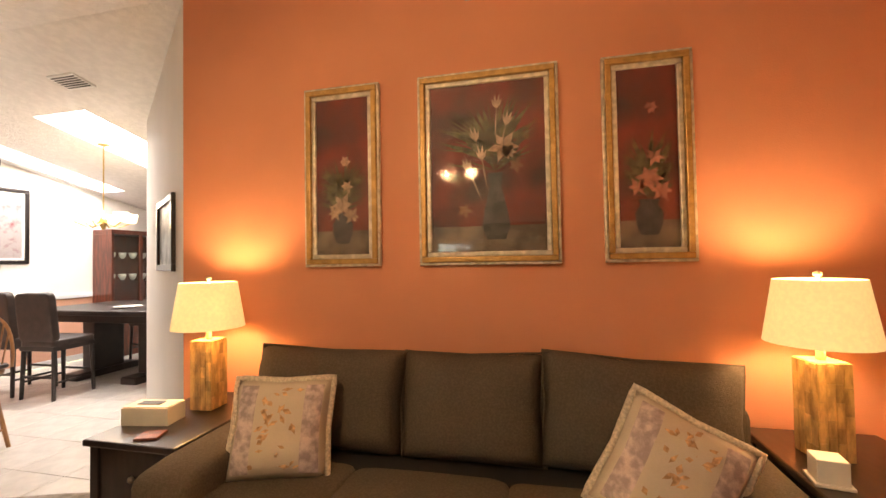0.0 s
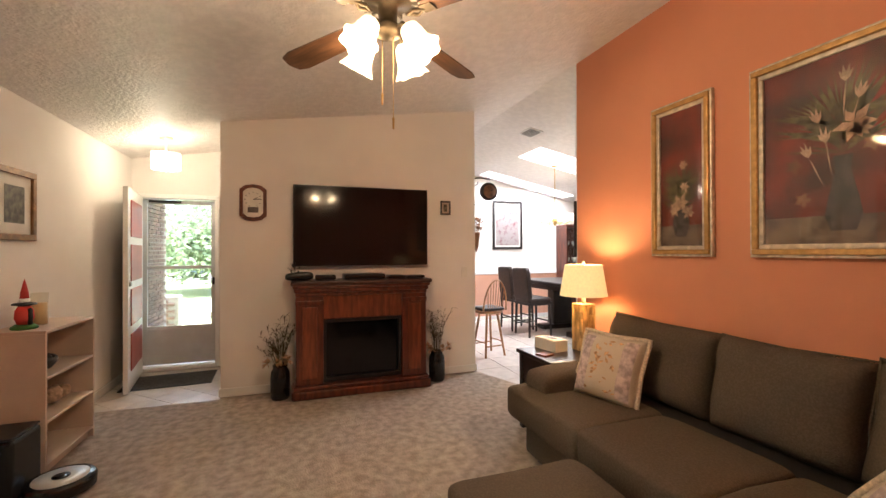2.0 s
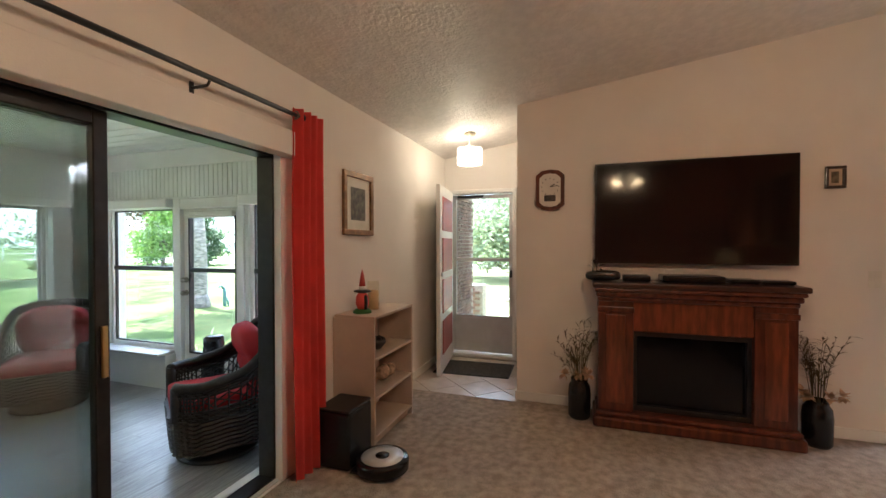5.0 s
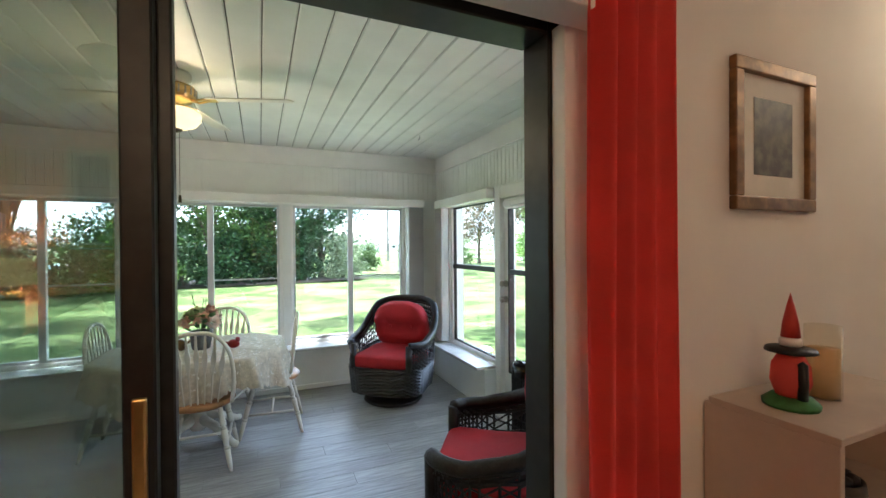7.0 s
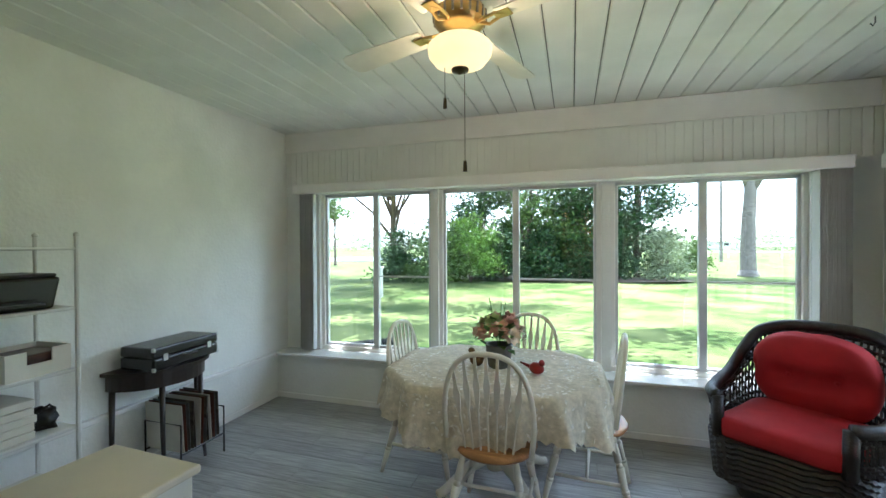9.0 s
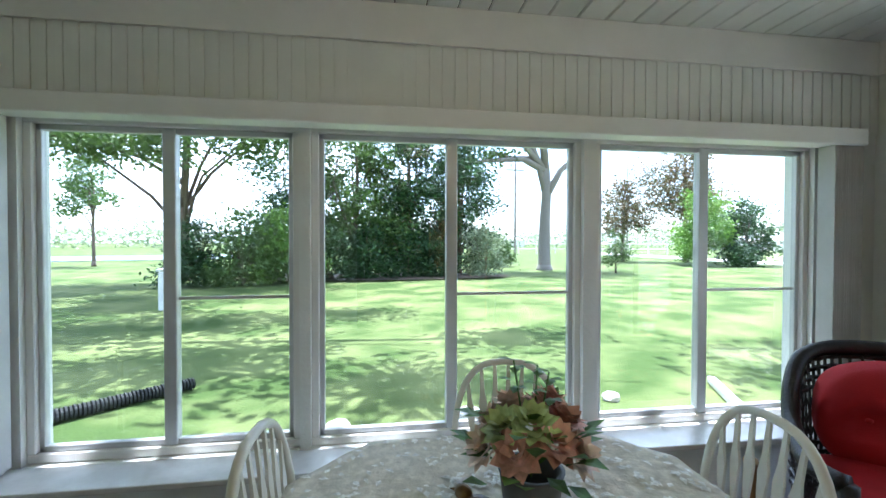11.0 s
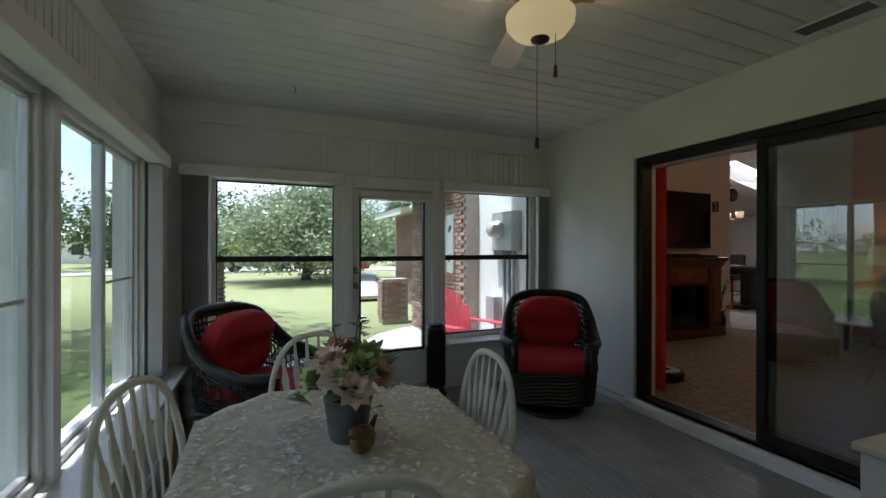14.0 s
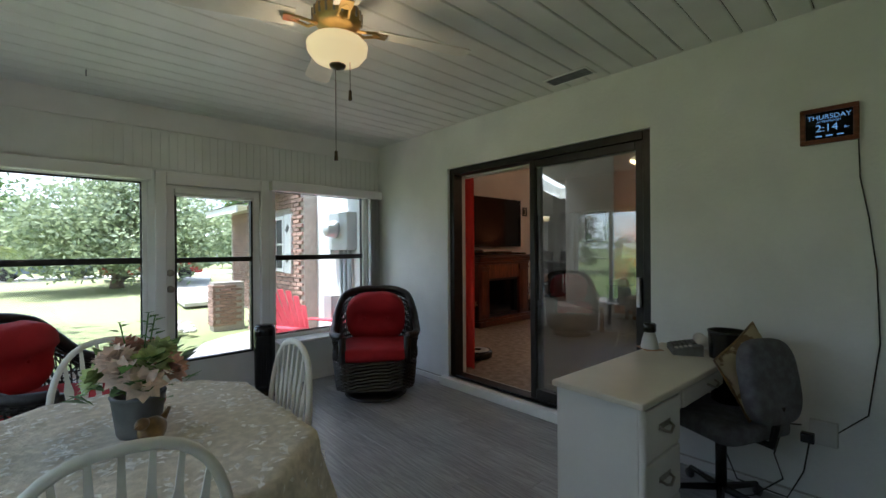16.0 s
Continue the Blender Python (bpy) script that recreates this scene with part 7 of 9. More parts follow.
for k in range(5):
    a = k * math.tau / 5
    bm = B(); tube(bm, [(0, 0, 0.10), (0.26 * math.cos(a), 0.26 * math.sin(a), 0.065)], 0.02, 7, 0.014); leg = part("leg", bm, M["plastic_black"], oc)
    bm = B(); lathe(bm, [(0.0, -0.012), (0.025, -0.012), (0.028, 0.0), (0.025, 0.012), (0.0, 0.012)], 14); part("caster", bm, M["black"], leg, "", True, pose(0.27 * math.cos(a), 0.27 * math.sin(a), 0.028, 90, 0, math.degrees(a)))
ps = thing("patterned_pillow", (1.265, -0.56, SF + 0.735), "cream and brown leaf-patterned pillow on the chair", "pillow")
bm = B(); throw_pillow(bm, 0.34, 0.11, pose(0, 0, 0, 80, 0, 66) @ pose(0, 0, 0, 0, 0, 28), seed=7); part("cover", bm, material("leaf_pattern", (0.50, 0.40, 0.24), 0.9, vary=0.2, scale=14, second=(0.16, 0.10, 0.05), mix_lo=0.5, mix_hi=0.54), ps, smooth=True)
bm = B(); tube(bm, [pose(0, 0, 0, 80, 0, 66) @ pose(0, 0, 0, 0, 0, 28) @ Vector((0.17 * u, 0.17 * v, 0)) for u, v in ((-1, -1), (0, -0.94), (1, -1), (0.94, 0), (1, 1), (0, 0.94), (-1, 1), (-0.94, 0))], 0.006, 6, closed=True); part("piping", bm, M["bird_brown"], ps, smooth=True)
wb = thing("waste_basket", (1.13, -0.38, SF + 0.505), "black round waste basket standing on the desk chair seat", "basket")
bm = B(); lathe(bm, [(0.075, 0.0), (0.08, 0.01), (0.094, 0.37), (0.097, 0.38), (0.09, 0.38), (0.075, 0.03)], 24); part("bin", bm, M["plastic_black"], wb, smooth=True)
bm = B(); tube(bm, [(0.094 * math.cos(k * math.tau / 24), 0.094 * math.sin(k * math.tau / 24), 0.38) for k in range(24)], 0.005, 6, closed=True); part("rim", bm, M["black"], wb, smooth=True)

# digital day clock on the wall
dc = thing("day_clock", (1.525, -0.2, 1.873), "digital day clock in a brown wooden frame, lit blue", "clock")
bm = B()
for q in ((-0.11, 0.11, -0.09, -0.068), (-0.11, 0.11, 0.068, 0.09), (-0.11, -0.088, -0.068, 0.068), (0.088, 0.11, -0.068, 0.068)):
    rbox(bm, q[0], q[1], -0.03, -0.002, q[2], q[3], 0.004)
part("frame", bm, material("clock_wood", (0.19, 0.055, 0.025), 0.4, vary=0.25, scale=8, stretch=(1, 6, 6)), dc, "reddish wooden frame")
bm = B(); box(bm, -0.088, 0.088, -0.014, -0.004, -0.068, 0.068); part("screen", bm, M["screen"], dc)
for body, size, z in (("THURSDAY", 0.032, 0.042), ("AFTERNOON", 0.015, 0.020), ("2:14", 0.050, -0.014), ("JUNE  9  2022", 0.009, -0.052)):
    if body.startswith("JUNE"):
        for k in range(3):
            bm = B(); rbox(bm, -0.05 + k * 0.04, -0.026 + k * 0.04, -0.0155, -0.014, -0.056, -0.049, 0.0005, 1); part("small_writing", bm, M["led_blue"], dc)
    else:
        text_mesh(body, size, M["led_blue"], dc, pose(-0.008 if body == "2:14" else 0, -0.015, z, 90, 0, 0))
text_mesh("PM", 0.014, M["led_blue"], dc, pose(0.065, -0.015, -0.022, 90, 0, 0))
cb2 = thing("clock_cable", (0, 0, 0), "thin dark power cable hanging down the wall", "cable")
bm = B(); tube(bm, [(1.63, -0.205, 1.83), (1.635, -0.206, 1.6), (1.665, -0.205, 1.4), (1.69, -0.206, 1.15), (1.70, -0.206, 0.8), (1.66, -0.208, 0.45), (1.55, -0.212, 0.33)], 0.003, 5); part("cable", bm, M["black"], cb2)
ol = thing("power_outlet", (1.50, -0.2, 0.32), "white wall outlet with plugged-in black adapters", "outlet")
bm = B(); rbox(bm, -0.055, 0.055, -0.035, -0.0005, -0.06, 0.06, 0.005); part("plate", bm, M["white_plastic"], ol)
for x in (-0.05, ):
    bm = B(); rbox(bm, x - 0.035, x + 0.02, -0.075, -0.035, -0.055, -0.005, 0.006); part("adapter", bm, M["plastic_black"], ol, "black power adapter")
    bm = B(); tube(bm, [(x - 0.03, -0.06, 0.03), (x - 0.10, -0.07, 0.02), (x - 0.14, -0.08, -0.15), (x - 0.10, -0.10, -0.26), (x - 0.22, -0.14, -0.38), (x - 0.30, -0.2, -0.395)], 0.004, 6); part("cord", bm, M["black"], ol)
    bm = B(); tube(bm, [(x, -0.07, -0.05), (x - 0.02, -0.08, -0.2), (x - 0.08, -0.12, -0.34), (x - 0.3, -0.1, -0.34), (x - 0.36, -0.09, -0.2)], 0.004, 6); part("cord", bm, M["black"], ol)
av = thing("ceiling_register", (0.19, -0.40, SC), "dark metal air register in the board ceiling", "vent")
bm = B()
for q in ((-0.17, 0.17, -0.075, -0.06), (-0.17, 0.17, 0.06, 0.075), (-0.17, -0.155, -0.06, 0.06), (0.155, 0.17, -0.06, 0.06)):
    rbox(bm, q[0], q[1], q[2], q[3], -0.01, 0.0, 0.003, 1)
part("frame", bm, M["board"], av)
for i in range(8):
    bm = B(); vs = box(bm, -0.155, 0.155, -0.001, 0.001, -0.008, 0.004); part("louvre", bm, M["zinc"], av, m=pose(0, -0.052 + i * 0.015, 0, 40, 0, 0))
bm = B(); box(bm, -0.155, 0.155, -0.06, 0.06, -0.003, -0.001); part("backing", bm, M["gap_dark"], av)
hk = thing("ceiling_hook", (-1.9, -2.9, SC), "small metal hook in the board ceiling", "hook")
bm = B(); tube(bm, [(0, 0, 0), (0, 0, -0.03), (0.01, 0, -0.045), (0.02, 0, -0.03)], 0.003, 6); part("hook", bm, M["zinc"], hk)

# sunroom ceiling fan
SFX, SFY = -0.024, -2.085
f2 = thing("ceiling_fan", (SFX, SFY, SC), "white and brass ceiling fan with a lit bowl", "fan")
bm = B(); lathe(bm, [(0.085, -0.001), (0.09, -0.02), (0.085, -0.06), (0.07, -0.075)], 28); part("canopy", bm, M["chair_white"], f2, smooth=True)
bm = B(); lathe(bm, [(0.06, -0.07), (0.105, -0.085), (0.115, -0.11), (0.11, -0.15), (0.085, -0.175), (0.05, -0.185), (0.05, -0.215), (0.06, -0.22)], 28); part("motor", bm, M["brass"], f2, smooth=True)
for k in range(20):
    bm = B(); rbox(bm, 0.108, 0.118, -0.005, 0.005, -0.145, -0.10, 0.0015, 1); part("vent_rib", bm, M["brass_old"], f2, m=pose(0, 0, 0, 0, 0, k * 18))
for k in range(4):
    m = pose(0, 0, -0.165, 0, 0, -18 + k * 90)
    bm = B(); tube(bm, [(0.09, 0, 0), (0.13, 0.025, -0.01), (0.18, 0.02, 0.0), (0.21, 0, 0)], 0.007, 6); tube(bm, [(0.09, 0, 0), (0.13, -0.025, -0.01), (0.18, -0.02, 0.0), (0.21, 0, 0)], 0.007, 6); rbox(bm, 0.17, 0.24, -0.028, 0.028, -0.004, 0.003, 0.002, 1); ir = part("blade_iron", bm, M["brass"], f2, "ornate brass blade arm", m=m)
    bm = B()
    f = bm.faces.new([bm.verts.new((x, y, 0.004)) for x, y in ((0.19, -0.055), (0.64, -0.072), (0.675, -0.062), (0.69, -0.03), (0.69, 0.03), (0.675, 0.062), (0.64, 0.072), (0.19, 0.055))])
    r = bmesh.ops.extrude_face_region(bm, geom=[f]); bmesh.ops.translate(bm, verts=[v for v in r["geom"] if isinstance(v, bmesh.types.BMVert)], vec=(0, 0, 0.006)); bmesh.ops.rotate(bm, verts=bm.verts, cent=(0, 0, 0), matrix=Matrix.Rotation(radians(11), 3, "X")); bmesh.ops.recalc_face_normals(bm, faces=bm.faces)
    part("blade", bm, M["chair_white"], ir, "white blade")
bm = B(); lathe(bm, [(0.06, -0.22), (0.118, -0.228), (0.140, -0.25), (0.136, -0.285), (0.11, -0.318), (0.05, -0.342), (0.0, -0.345)], 30); part("light_bowl", bm, M["fan_glass"], f2, "frosted cream glass bowl, lit", True).visible_shadow = False
bm = B(); lathe(bm, [(0.04, -0.338), (0.036, -0.352), (0.014, -0.36), (0.0, -0.366)], 18); part("bottom_cap", bm, M["bronze_fan"], f2, smooth=True)
for dx, dy, ln, rr in ((0.06, 0.03, 0.47, 0.009), (-0.02, 0.0, 0.74, 0.010)):
    bm = B(); tube(bm, [(dx, dy, -0.34), (dx, dy, -ln)], 0.0016, 5); tube(bm, [(dx, dy, -ln), (dx, dy, -ln - 0.045)], rr * 0.7, 8, rr); part("pull_chain", bm, M["bronze_fan"], f2)
lamp("sunroom_bulb", "POINT", (SFX, SFY, SC - 0.28), 15, (1.0, 0.74, 0.40), 0.07)

# half-round stand with a suitcase record player and records
hs = thing("demilune_table", (XE - 0.012, -2.45, SF), "black half-round console table against the wall", "table")
bm = B()
f = bm.faces.new([bm.verts.new((-0.32 * math.sin(radians(a)), 0.34 * math.cos(radians(a)), 0.665)) for a in range(0, 181, 9)])
r = bmesh.ops.extrude_face_region(bm, geom=[f]); bmesh.ops.translate(bm, verts=[v for v in r["geom"] if isinstance(v, bmesh.types.BMVert)], vec=(0, 0, 0.022)); bmesh.ops.recalc_face_normals(bm, faces=bm.faces)
part("tabletop", bm, M["wood_black"], hs)
bm = B()
f = bm.faces.new([bm.verts.new((-0.29 * math.sin(radians(a)), 0.31 * math.cos(radians(a)), 0.57)) for a in range(0, 181, 9)])
r = bmesh.ops.extrude_face_region(bm, geom=[f]); bmesh.ops.translate(bm, verts=[v for v in r["geom"] if isinstance(v, bmesh.types.BMVert)], vec=(0, 0, 0.094)); bmesh.ops.recalc_face_normals(bm, faces=bm.faces)
part("apron", bm, M["wood_black"], hs)
for a in (8, 62, 118, 172):
    x, y = -0.28 * math.sin(radians(a)), 0.30 * math.cos(radians(a))
    bm = B(); tube(bm, [(x, y, 0.57), (x * 1.02, y * 1.02, 0.25), (x * 1.1, y * 1.08, 0.0)], 0.017, 8, 0.011); part("leg", bm, M["wood_black"], hs, smooth=True)
rp = thing("record_player", (XE - 0.19, -2.44, SF + 0.687), "black suitcase record player, closed", "record player", turn=3)
bm = B(); rbox(bm, -0.13, 0.13, -0.25, 0.25, 0.01, 0.085, 0.012); part("case_bottom", bm, M["plastic_black"], rp)
bm = B(); rbox(bm, -0.13, 0.13, -0.25, 0.25, 0.087, 0.15, 0.012); part("case_lid", bm, M["plastic_black"], rp)
bm = B(); tube(bm, [(-0.135, -0.05, 0.075), (-0.155, -0.045, 0.07), (-0.155, 0.045, 0.07), (-0.135, 0.05, 0.075)], 0.007, 6); part("carry_handle", bm, M["leather"], rp)
for y in (-0.17, 0.17):
    bm = B(); rbox(bm, -0.137, -0.13, y - 0.015, y + 0.015, 0.065, 0.105, 0.002, 1); part("latch", bm, M["alu"], rp, "silver latch")
    bm = B(); rbox(bm, -0.1, 0.1, y - 0.02, y + 0.02, 0.0, 0.01, 0.003); part("foot", bm, M["black"], rp)
for y in (-0.246, 0.246):
    for z in (0.02, 0.14):
        bm = B(); rbox(bm, -0.135, -0.115, y - 0.008, y + 0.008, z - 0.012, z + 0.012, 0.004); part("corner_cap", bm, M["alu"], rp, "silver corner cap")
rc = thing("record_stack", (XE - 0.2, -2.52, SF), "row of record sleeves in a black rack on floor", "records")
rnd = random.Random(4)
for i in range(14):
    bm = B(); rbox(bm, -0.155, 0.155, -0.002, 0.002, 0.13, 0.44, 0.001, 1)
    part("record_sleeve", bm, (M["print_dark"], M["zinc"], M["cherry"], M["paper_white"], M["espresso"])[i % 5], rc, m=pose(0, -0.14 + i * 0.021, 0, rnd.uniform(-4, 4), 0, 0))
bm = B()
for y in (-0.17, 0.17):
    tube(bm, [(-0.16, y, 0.0), (-0.16, y, 0.32), (0.14, y, 0.32), (0.14, y, 0.0)], 0.006, 6)
for x in (-0.16, 0.14):
    tube(bm, [(x, -0.17, 0.13), (x, 0.17, 0.13)], 0.006, 6)
part("rack", bm, M["black"], rc)
ws = thing("wire_shelf", (XE - 0.21, -1.37, SF), "white tube shelving unit with odds and ends", "shelf")
for x in (-0.2, 0.10):
    for y in (-0.38, 0.38):
        bm = B(); tube(bm, [(x, y, 0), (x, y, 1.50)], 0.011, 8); part("post", bm, M["white_plastic"], ws)
        bm = B(); lathe(bm, [(0.013, 1.50), (0.014, 1.512), (0.006, 1.52), (0.0, 1.521)], 10, (x, y, 0)); part("post_cap", bm, M["white_plastic"], ws, smooth=True)
for z in (0.30, 0.58, 0.86, 1.16):
    bm = B(); rbox(bm, -0.2, 0.10, -0.38, 0.38, z - 0.016, z, 0.004); part("shelf_board", bm, M["white_plastic"], ws)
for z in (1.44,):
    for x in (-0.2, 0.10):
        bm = B(); tube(bm, [(x, -0.38, z), (x, 0.38, z)], 0.007, 8); part("top_rail", bm, M["white_plastic"], ws)
    for y in (-0.38, 0.38):
        bm = B(); tube(bm, [(-0.2, y, z), (0.10, y, z)], 0.007, 8); part("end_rail", bm, M["white_plastic"], ws)
pr = thing("printer", (XE - 0.26, -1.47, SF + 1.16), "black inkjet printer on the white shelving unit", "printer")
bm = B(); rbox(bm, -0.13, 0.13, -0.20, 0.20, 0.0, 0.15, 0.015)
for v in bm.verts:
    if v.co.z > 0.07:
        v.co.y *= 1.13
part("body", bm, M["plastic_black"], pr)
bm = B(); rbox(bm, -0.12, 0.12, -0.215, 0.215, 0.1502, 0.165, 0.006); part("lid", bm, M["black"], pr)
bm = B(); rbox(bm, -0.155, -0.13, -0.15, 0.15, 0.02, 0.035, 0.004); part("paper_tray", bm, M["black"], pr)
bm = B(); rbox(bm, -0.134, -0.13, -0.13, 0.13, 0.045, 0.055, 0.001, 1); part("slot", bm, M["screen"], pr)
ct2 = thing("carton", (XE - 0.27, -1.60, SF + 0.86), "white printed carton with a cut-out on the shelf", "box", turn=4)
bm = B(); cut_wall(bm, "y", -0.13, 0.13, 0.0, 0.12, -0.12, -0.114, [(-0.05, 0.05, 0.06, 0.12)]); part("front_panel", bm, M["paper_white"], ct2)
bm = B()
for q in ((0.094, 0.10, -0.13, 0.13), (-0.114, 0.094, -0.13, -0.124), (-0.114, 0.094, 0.124, 0.13)):
    box(bm, *q, 0, 0.12)
box(bm, -0.114, 0.094, -0.124, 0.124, 0, 0.006)
part("sides", bm, M["paper_white"], ct2)
bm = B(); rbox(bm, -0.105, 0.085, -0.115, 0.115, 0.01, 0.10, 0.01); part("contents", bm, M["wood_dark"], ct2, "dark brown contents")
ps2 = thing("paper_stack", (XE - 0.27, -1.45, SF + 0.58), "stack of white paper reams on the shelf", "paper")
for k in range(5):
    bm = B(); rbox(bm, -0.11, 0.11, -0.145, 0.145, k * 0.036, k * 0.036 + 0.034, 0.003, 1); part("ream", bm, M["paper_white"], ps2, m=pose(0, 0.006 * math.sin(k * 2.3), 0, 0, 0, 2 * math.sin(k * 1.7)))
bn = thing("camera_bag", (XE - 0.29, -1.67, SF + 0.58), "crumpled black bag beside the paper stack", "bag")
bm = B(); blob(bm, 0, 0, 0.05, 0.07, 0.055, 0.055, 3, 5, 0.5); part("pouch", bm, M["black"], bn, smooth=True)
bm = B(); tube(bm, [(-0.04, -0.03, 0.09), (-0.05, 0.0, 0.12), (-0.03, 0.04, 0.09)], 0.006, 6); part("strap", bm, M["black"], bn, smooth=True)
tp = thing("tape_roll", (XE - 0.30, -1.36, SF + 0.86), "teal roll of tape on the shelf", "tape")
bm = B(); lathe(bm, [(0.03, 0.0), (0.05, 0.0), (0.05, 0.05), (0.03, 0.05), (0.03, 0.0)], 20); part("roll", bm, M["teal_tape"], tp, smooth=True)
# wooden post lamp behind the corner armchair
bt = thing("driftwood_post", (-1.434, -3.60, SF), "short round wooden post standing by the low wall", "post")
bm = B(); tube(bm, [(0, 0, 0), (0.005, 0, 0.2), (0, 0, 0.37)], 0.035, 12, 0.03); part("post", bm, M["oak"], bt, smooth=True)
bm = B(); lathe(bm, [(0.034, 0.37), (0.03, 0.385), (0.0, 0.39)], 14); part("cap", bm, M["candle"], bt, smooth=True)

# ---- outdoors ----
GZ = -0.34                    # lawn


def leaf_material(name, a, b):
    m = bpy.data.materials.new(name)
    m.use_nodes = True
    n, l = m.node_tree.nodes, m.node_tree.links
    p = n["Principled BSDF"]
    g = n.new("ShaderNodeNewGeometry")
    mix = n.new("ShaderNodeMix"); mix.data_type = "RGBA"
    mix.inputs["A"].default_value, mix.inputs["B"].default_value = (*a, 1), (*b, 1)
    l.new(g.outputs["Random Per Island"], mix.inputs["Factor"])
    l.new(mix.outputs["Result"], p.inputs["Base Color"])
    p.inputs["Roughness"].default_value = 0.55
    tr = n.new("ShaderNodeBsdfTranslucent")
    l.new(mix.outputs["Result"], tr.inputs["Color"])
    ms = n.new("ShaderNodeMixShader"); ms.inputs[0].default_value = 0.35
    l.new(p.outputs[0], ms.inputs[1]); l.new(tr.outputs[0], ms.inputs[2])
    l.new(ms.outputs[0], n["Material Output"].inputs["Surface"])
    return m


M["leaf_green"] = leaf_material("leaf_green", (0.05, 0.10, 0.02), (0.14, 0.22, 0.05))
M["leaf_dark"] = leaf_material("leaf_dark", (0.018, 0.045, 0.016), (0.06, 0.13, 0.035))
M["leaf_grey"] = leaf_material("leaf_grey", (0.16, 0.21, 0.11), (0.42, 0.47, 0.27))
M["leaf_bright"] = leaf_material("leaf_bright", (0.10, 0.22, 0.03), (0.24, 0.38, 0.06))
M["leaf_rust"] = leaf_material("leaf_rust", (0.06, 0.09, 0.03), (0.22, 0.13, 0.06))
M["frond"] = leaf_material("frond", (0.14, 0.20, 0.04), (0.34, 0.36, 0.10))
M["bark"] = material("bark", (0.16, 0.12, 0.09), 0.95, vary=0.4, scale=6, bump=2.0, bump_scale=18, stretch=(2, 2, 0.5))
M["bark_grey"] = material("bark_grey", (0.24, 0.21, 0.18), 0.95, vary=0.35, scale=8, bump=1.6, bump_scale=22, stretch=(1, 1, 2.5))
M["concrete"] = material("concrete", (0.52, 0.49, 0.44), 0.9, vary=0.12, scale=2, bump=0.4, bump_scale=60)
M["brick"] = material("brick", (0.30, 0.19, 0.145), 0.9, vary=0.3, scale=5, bump=0.8, bump_scale=50, random_tint=0.35)
M["mortar"] = material("mortar", (0.42, 0.37, 0.32), 0.95, vary=0.1, scale=20, bump=0.4)
M["rock"] = material("rock", (0.66, 0.62, 0.56), 0.9, vary=0.2, scale=8, bump=1.0, bump_scale=25, random_tint=0.15)
M["meter_grey"] = material("meter_grey", (0.44, 0.46, 0.45), 0.5, metal=0.2, vary=0.08, scale=6)
M["pink_plastic"] = material("pink_plastic", (0.62, 0.075, 0.10), 0.45, vary=0.08, scale=5)
M["pvc"] = material("pvc", (0.72, 0.71, 0.67), 0.45, vary=0.1, scale=5)
M["car_red"] = material("car_red", (0.42, 0.02, 0.02), 0.25, vary=0.03, coat=0.8)
M["car_blue"] = material("car_blue", (0.10, 0.14, 0.24), 0.25, vary=0.03, coat=0.8)
M["rubber"] = material("rubber", (0.02, 0.02, 0.02), 0.8)
M["pond"] = material("pond", (0.13, 0.17, 0.19), 0.35, vary=0.1, scale=1)
M["far_wall"] = material("far_wall", (0.72, 0.70, 0.66), 0.9, vary=0.06, scale=0.5)
M["teal_paint"] = material("teal_paint", (0.08, 0.20, 0.22), 0.5, vary=0.2)
M["earth"] = material("earth", (0.13, 0.095, 0.06), 0.98, vary=0.35, scale=2, bump=1.4, bump_scale=25)

# the lawn is one sheet out to the horizon
bm = B()
bmesh.ops.create_grid(bm, x_segments=60, y_segments=60, size=600)
for v in bm.verts:
    v.co.z = GZ
bmesh.ops.subdivide_edges(bm, edges=[e for e in bm.edges if all(abs(v.co.x) < 45 and abs(v.co.y) < 45 for v in e.verts)], cuts=12, use_grid_fill=True)
for v in bm.verts:
    d = math.hypot(v.co.x, v.co.y)
    v.co.z += 0.05 * noise.noise((v.co.x * 0.25, v.co.y * 0.25, 3)) * min(1, max(0, (d - 9) / 8))
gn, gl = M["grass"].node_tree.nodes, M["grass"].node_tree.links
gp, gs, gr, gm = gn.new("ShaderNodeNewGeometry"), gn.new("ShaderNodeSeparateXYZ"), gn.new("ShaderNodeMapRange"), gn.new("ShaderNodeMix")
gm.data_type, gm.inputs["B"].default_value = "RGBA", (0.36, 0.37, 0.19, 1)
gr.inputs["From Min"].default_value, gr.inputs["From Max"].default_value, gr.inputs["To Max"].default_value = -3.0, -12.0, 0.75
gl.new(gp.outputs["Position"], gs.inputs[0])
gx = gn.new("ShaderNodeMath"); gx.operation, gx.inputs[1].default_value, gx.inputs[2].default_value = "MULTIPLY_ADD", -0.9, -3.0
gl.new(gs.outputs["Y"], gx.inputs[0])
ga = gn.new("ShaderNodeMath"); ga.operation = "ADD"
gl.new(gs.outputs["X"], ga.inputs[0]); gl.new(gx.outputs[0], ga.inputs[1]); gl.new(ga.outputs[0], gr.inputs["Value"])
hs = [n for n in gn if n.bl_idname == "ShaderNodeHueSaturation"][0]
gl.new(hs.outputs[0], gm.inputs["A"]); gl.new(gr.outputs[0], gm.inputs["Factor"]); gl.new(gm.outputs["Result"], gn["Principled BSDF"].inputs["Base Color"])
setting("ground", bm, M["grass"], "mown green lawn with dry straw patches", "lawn")


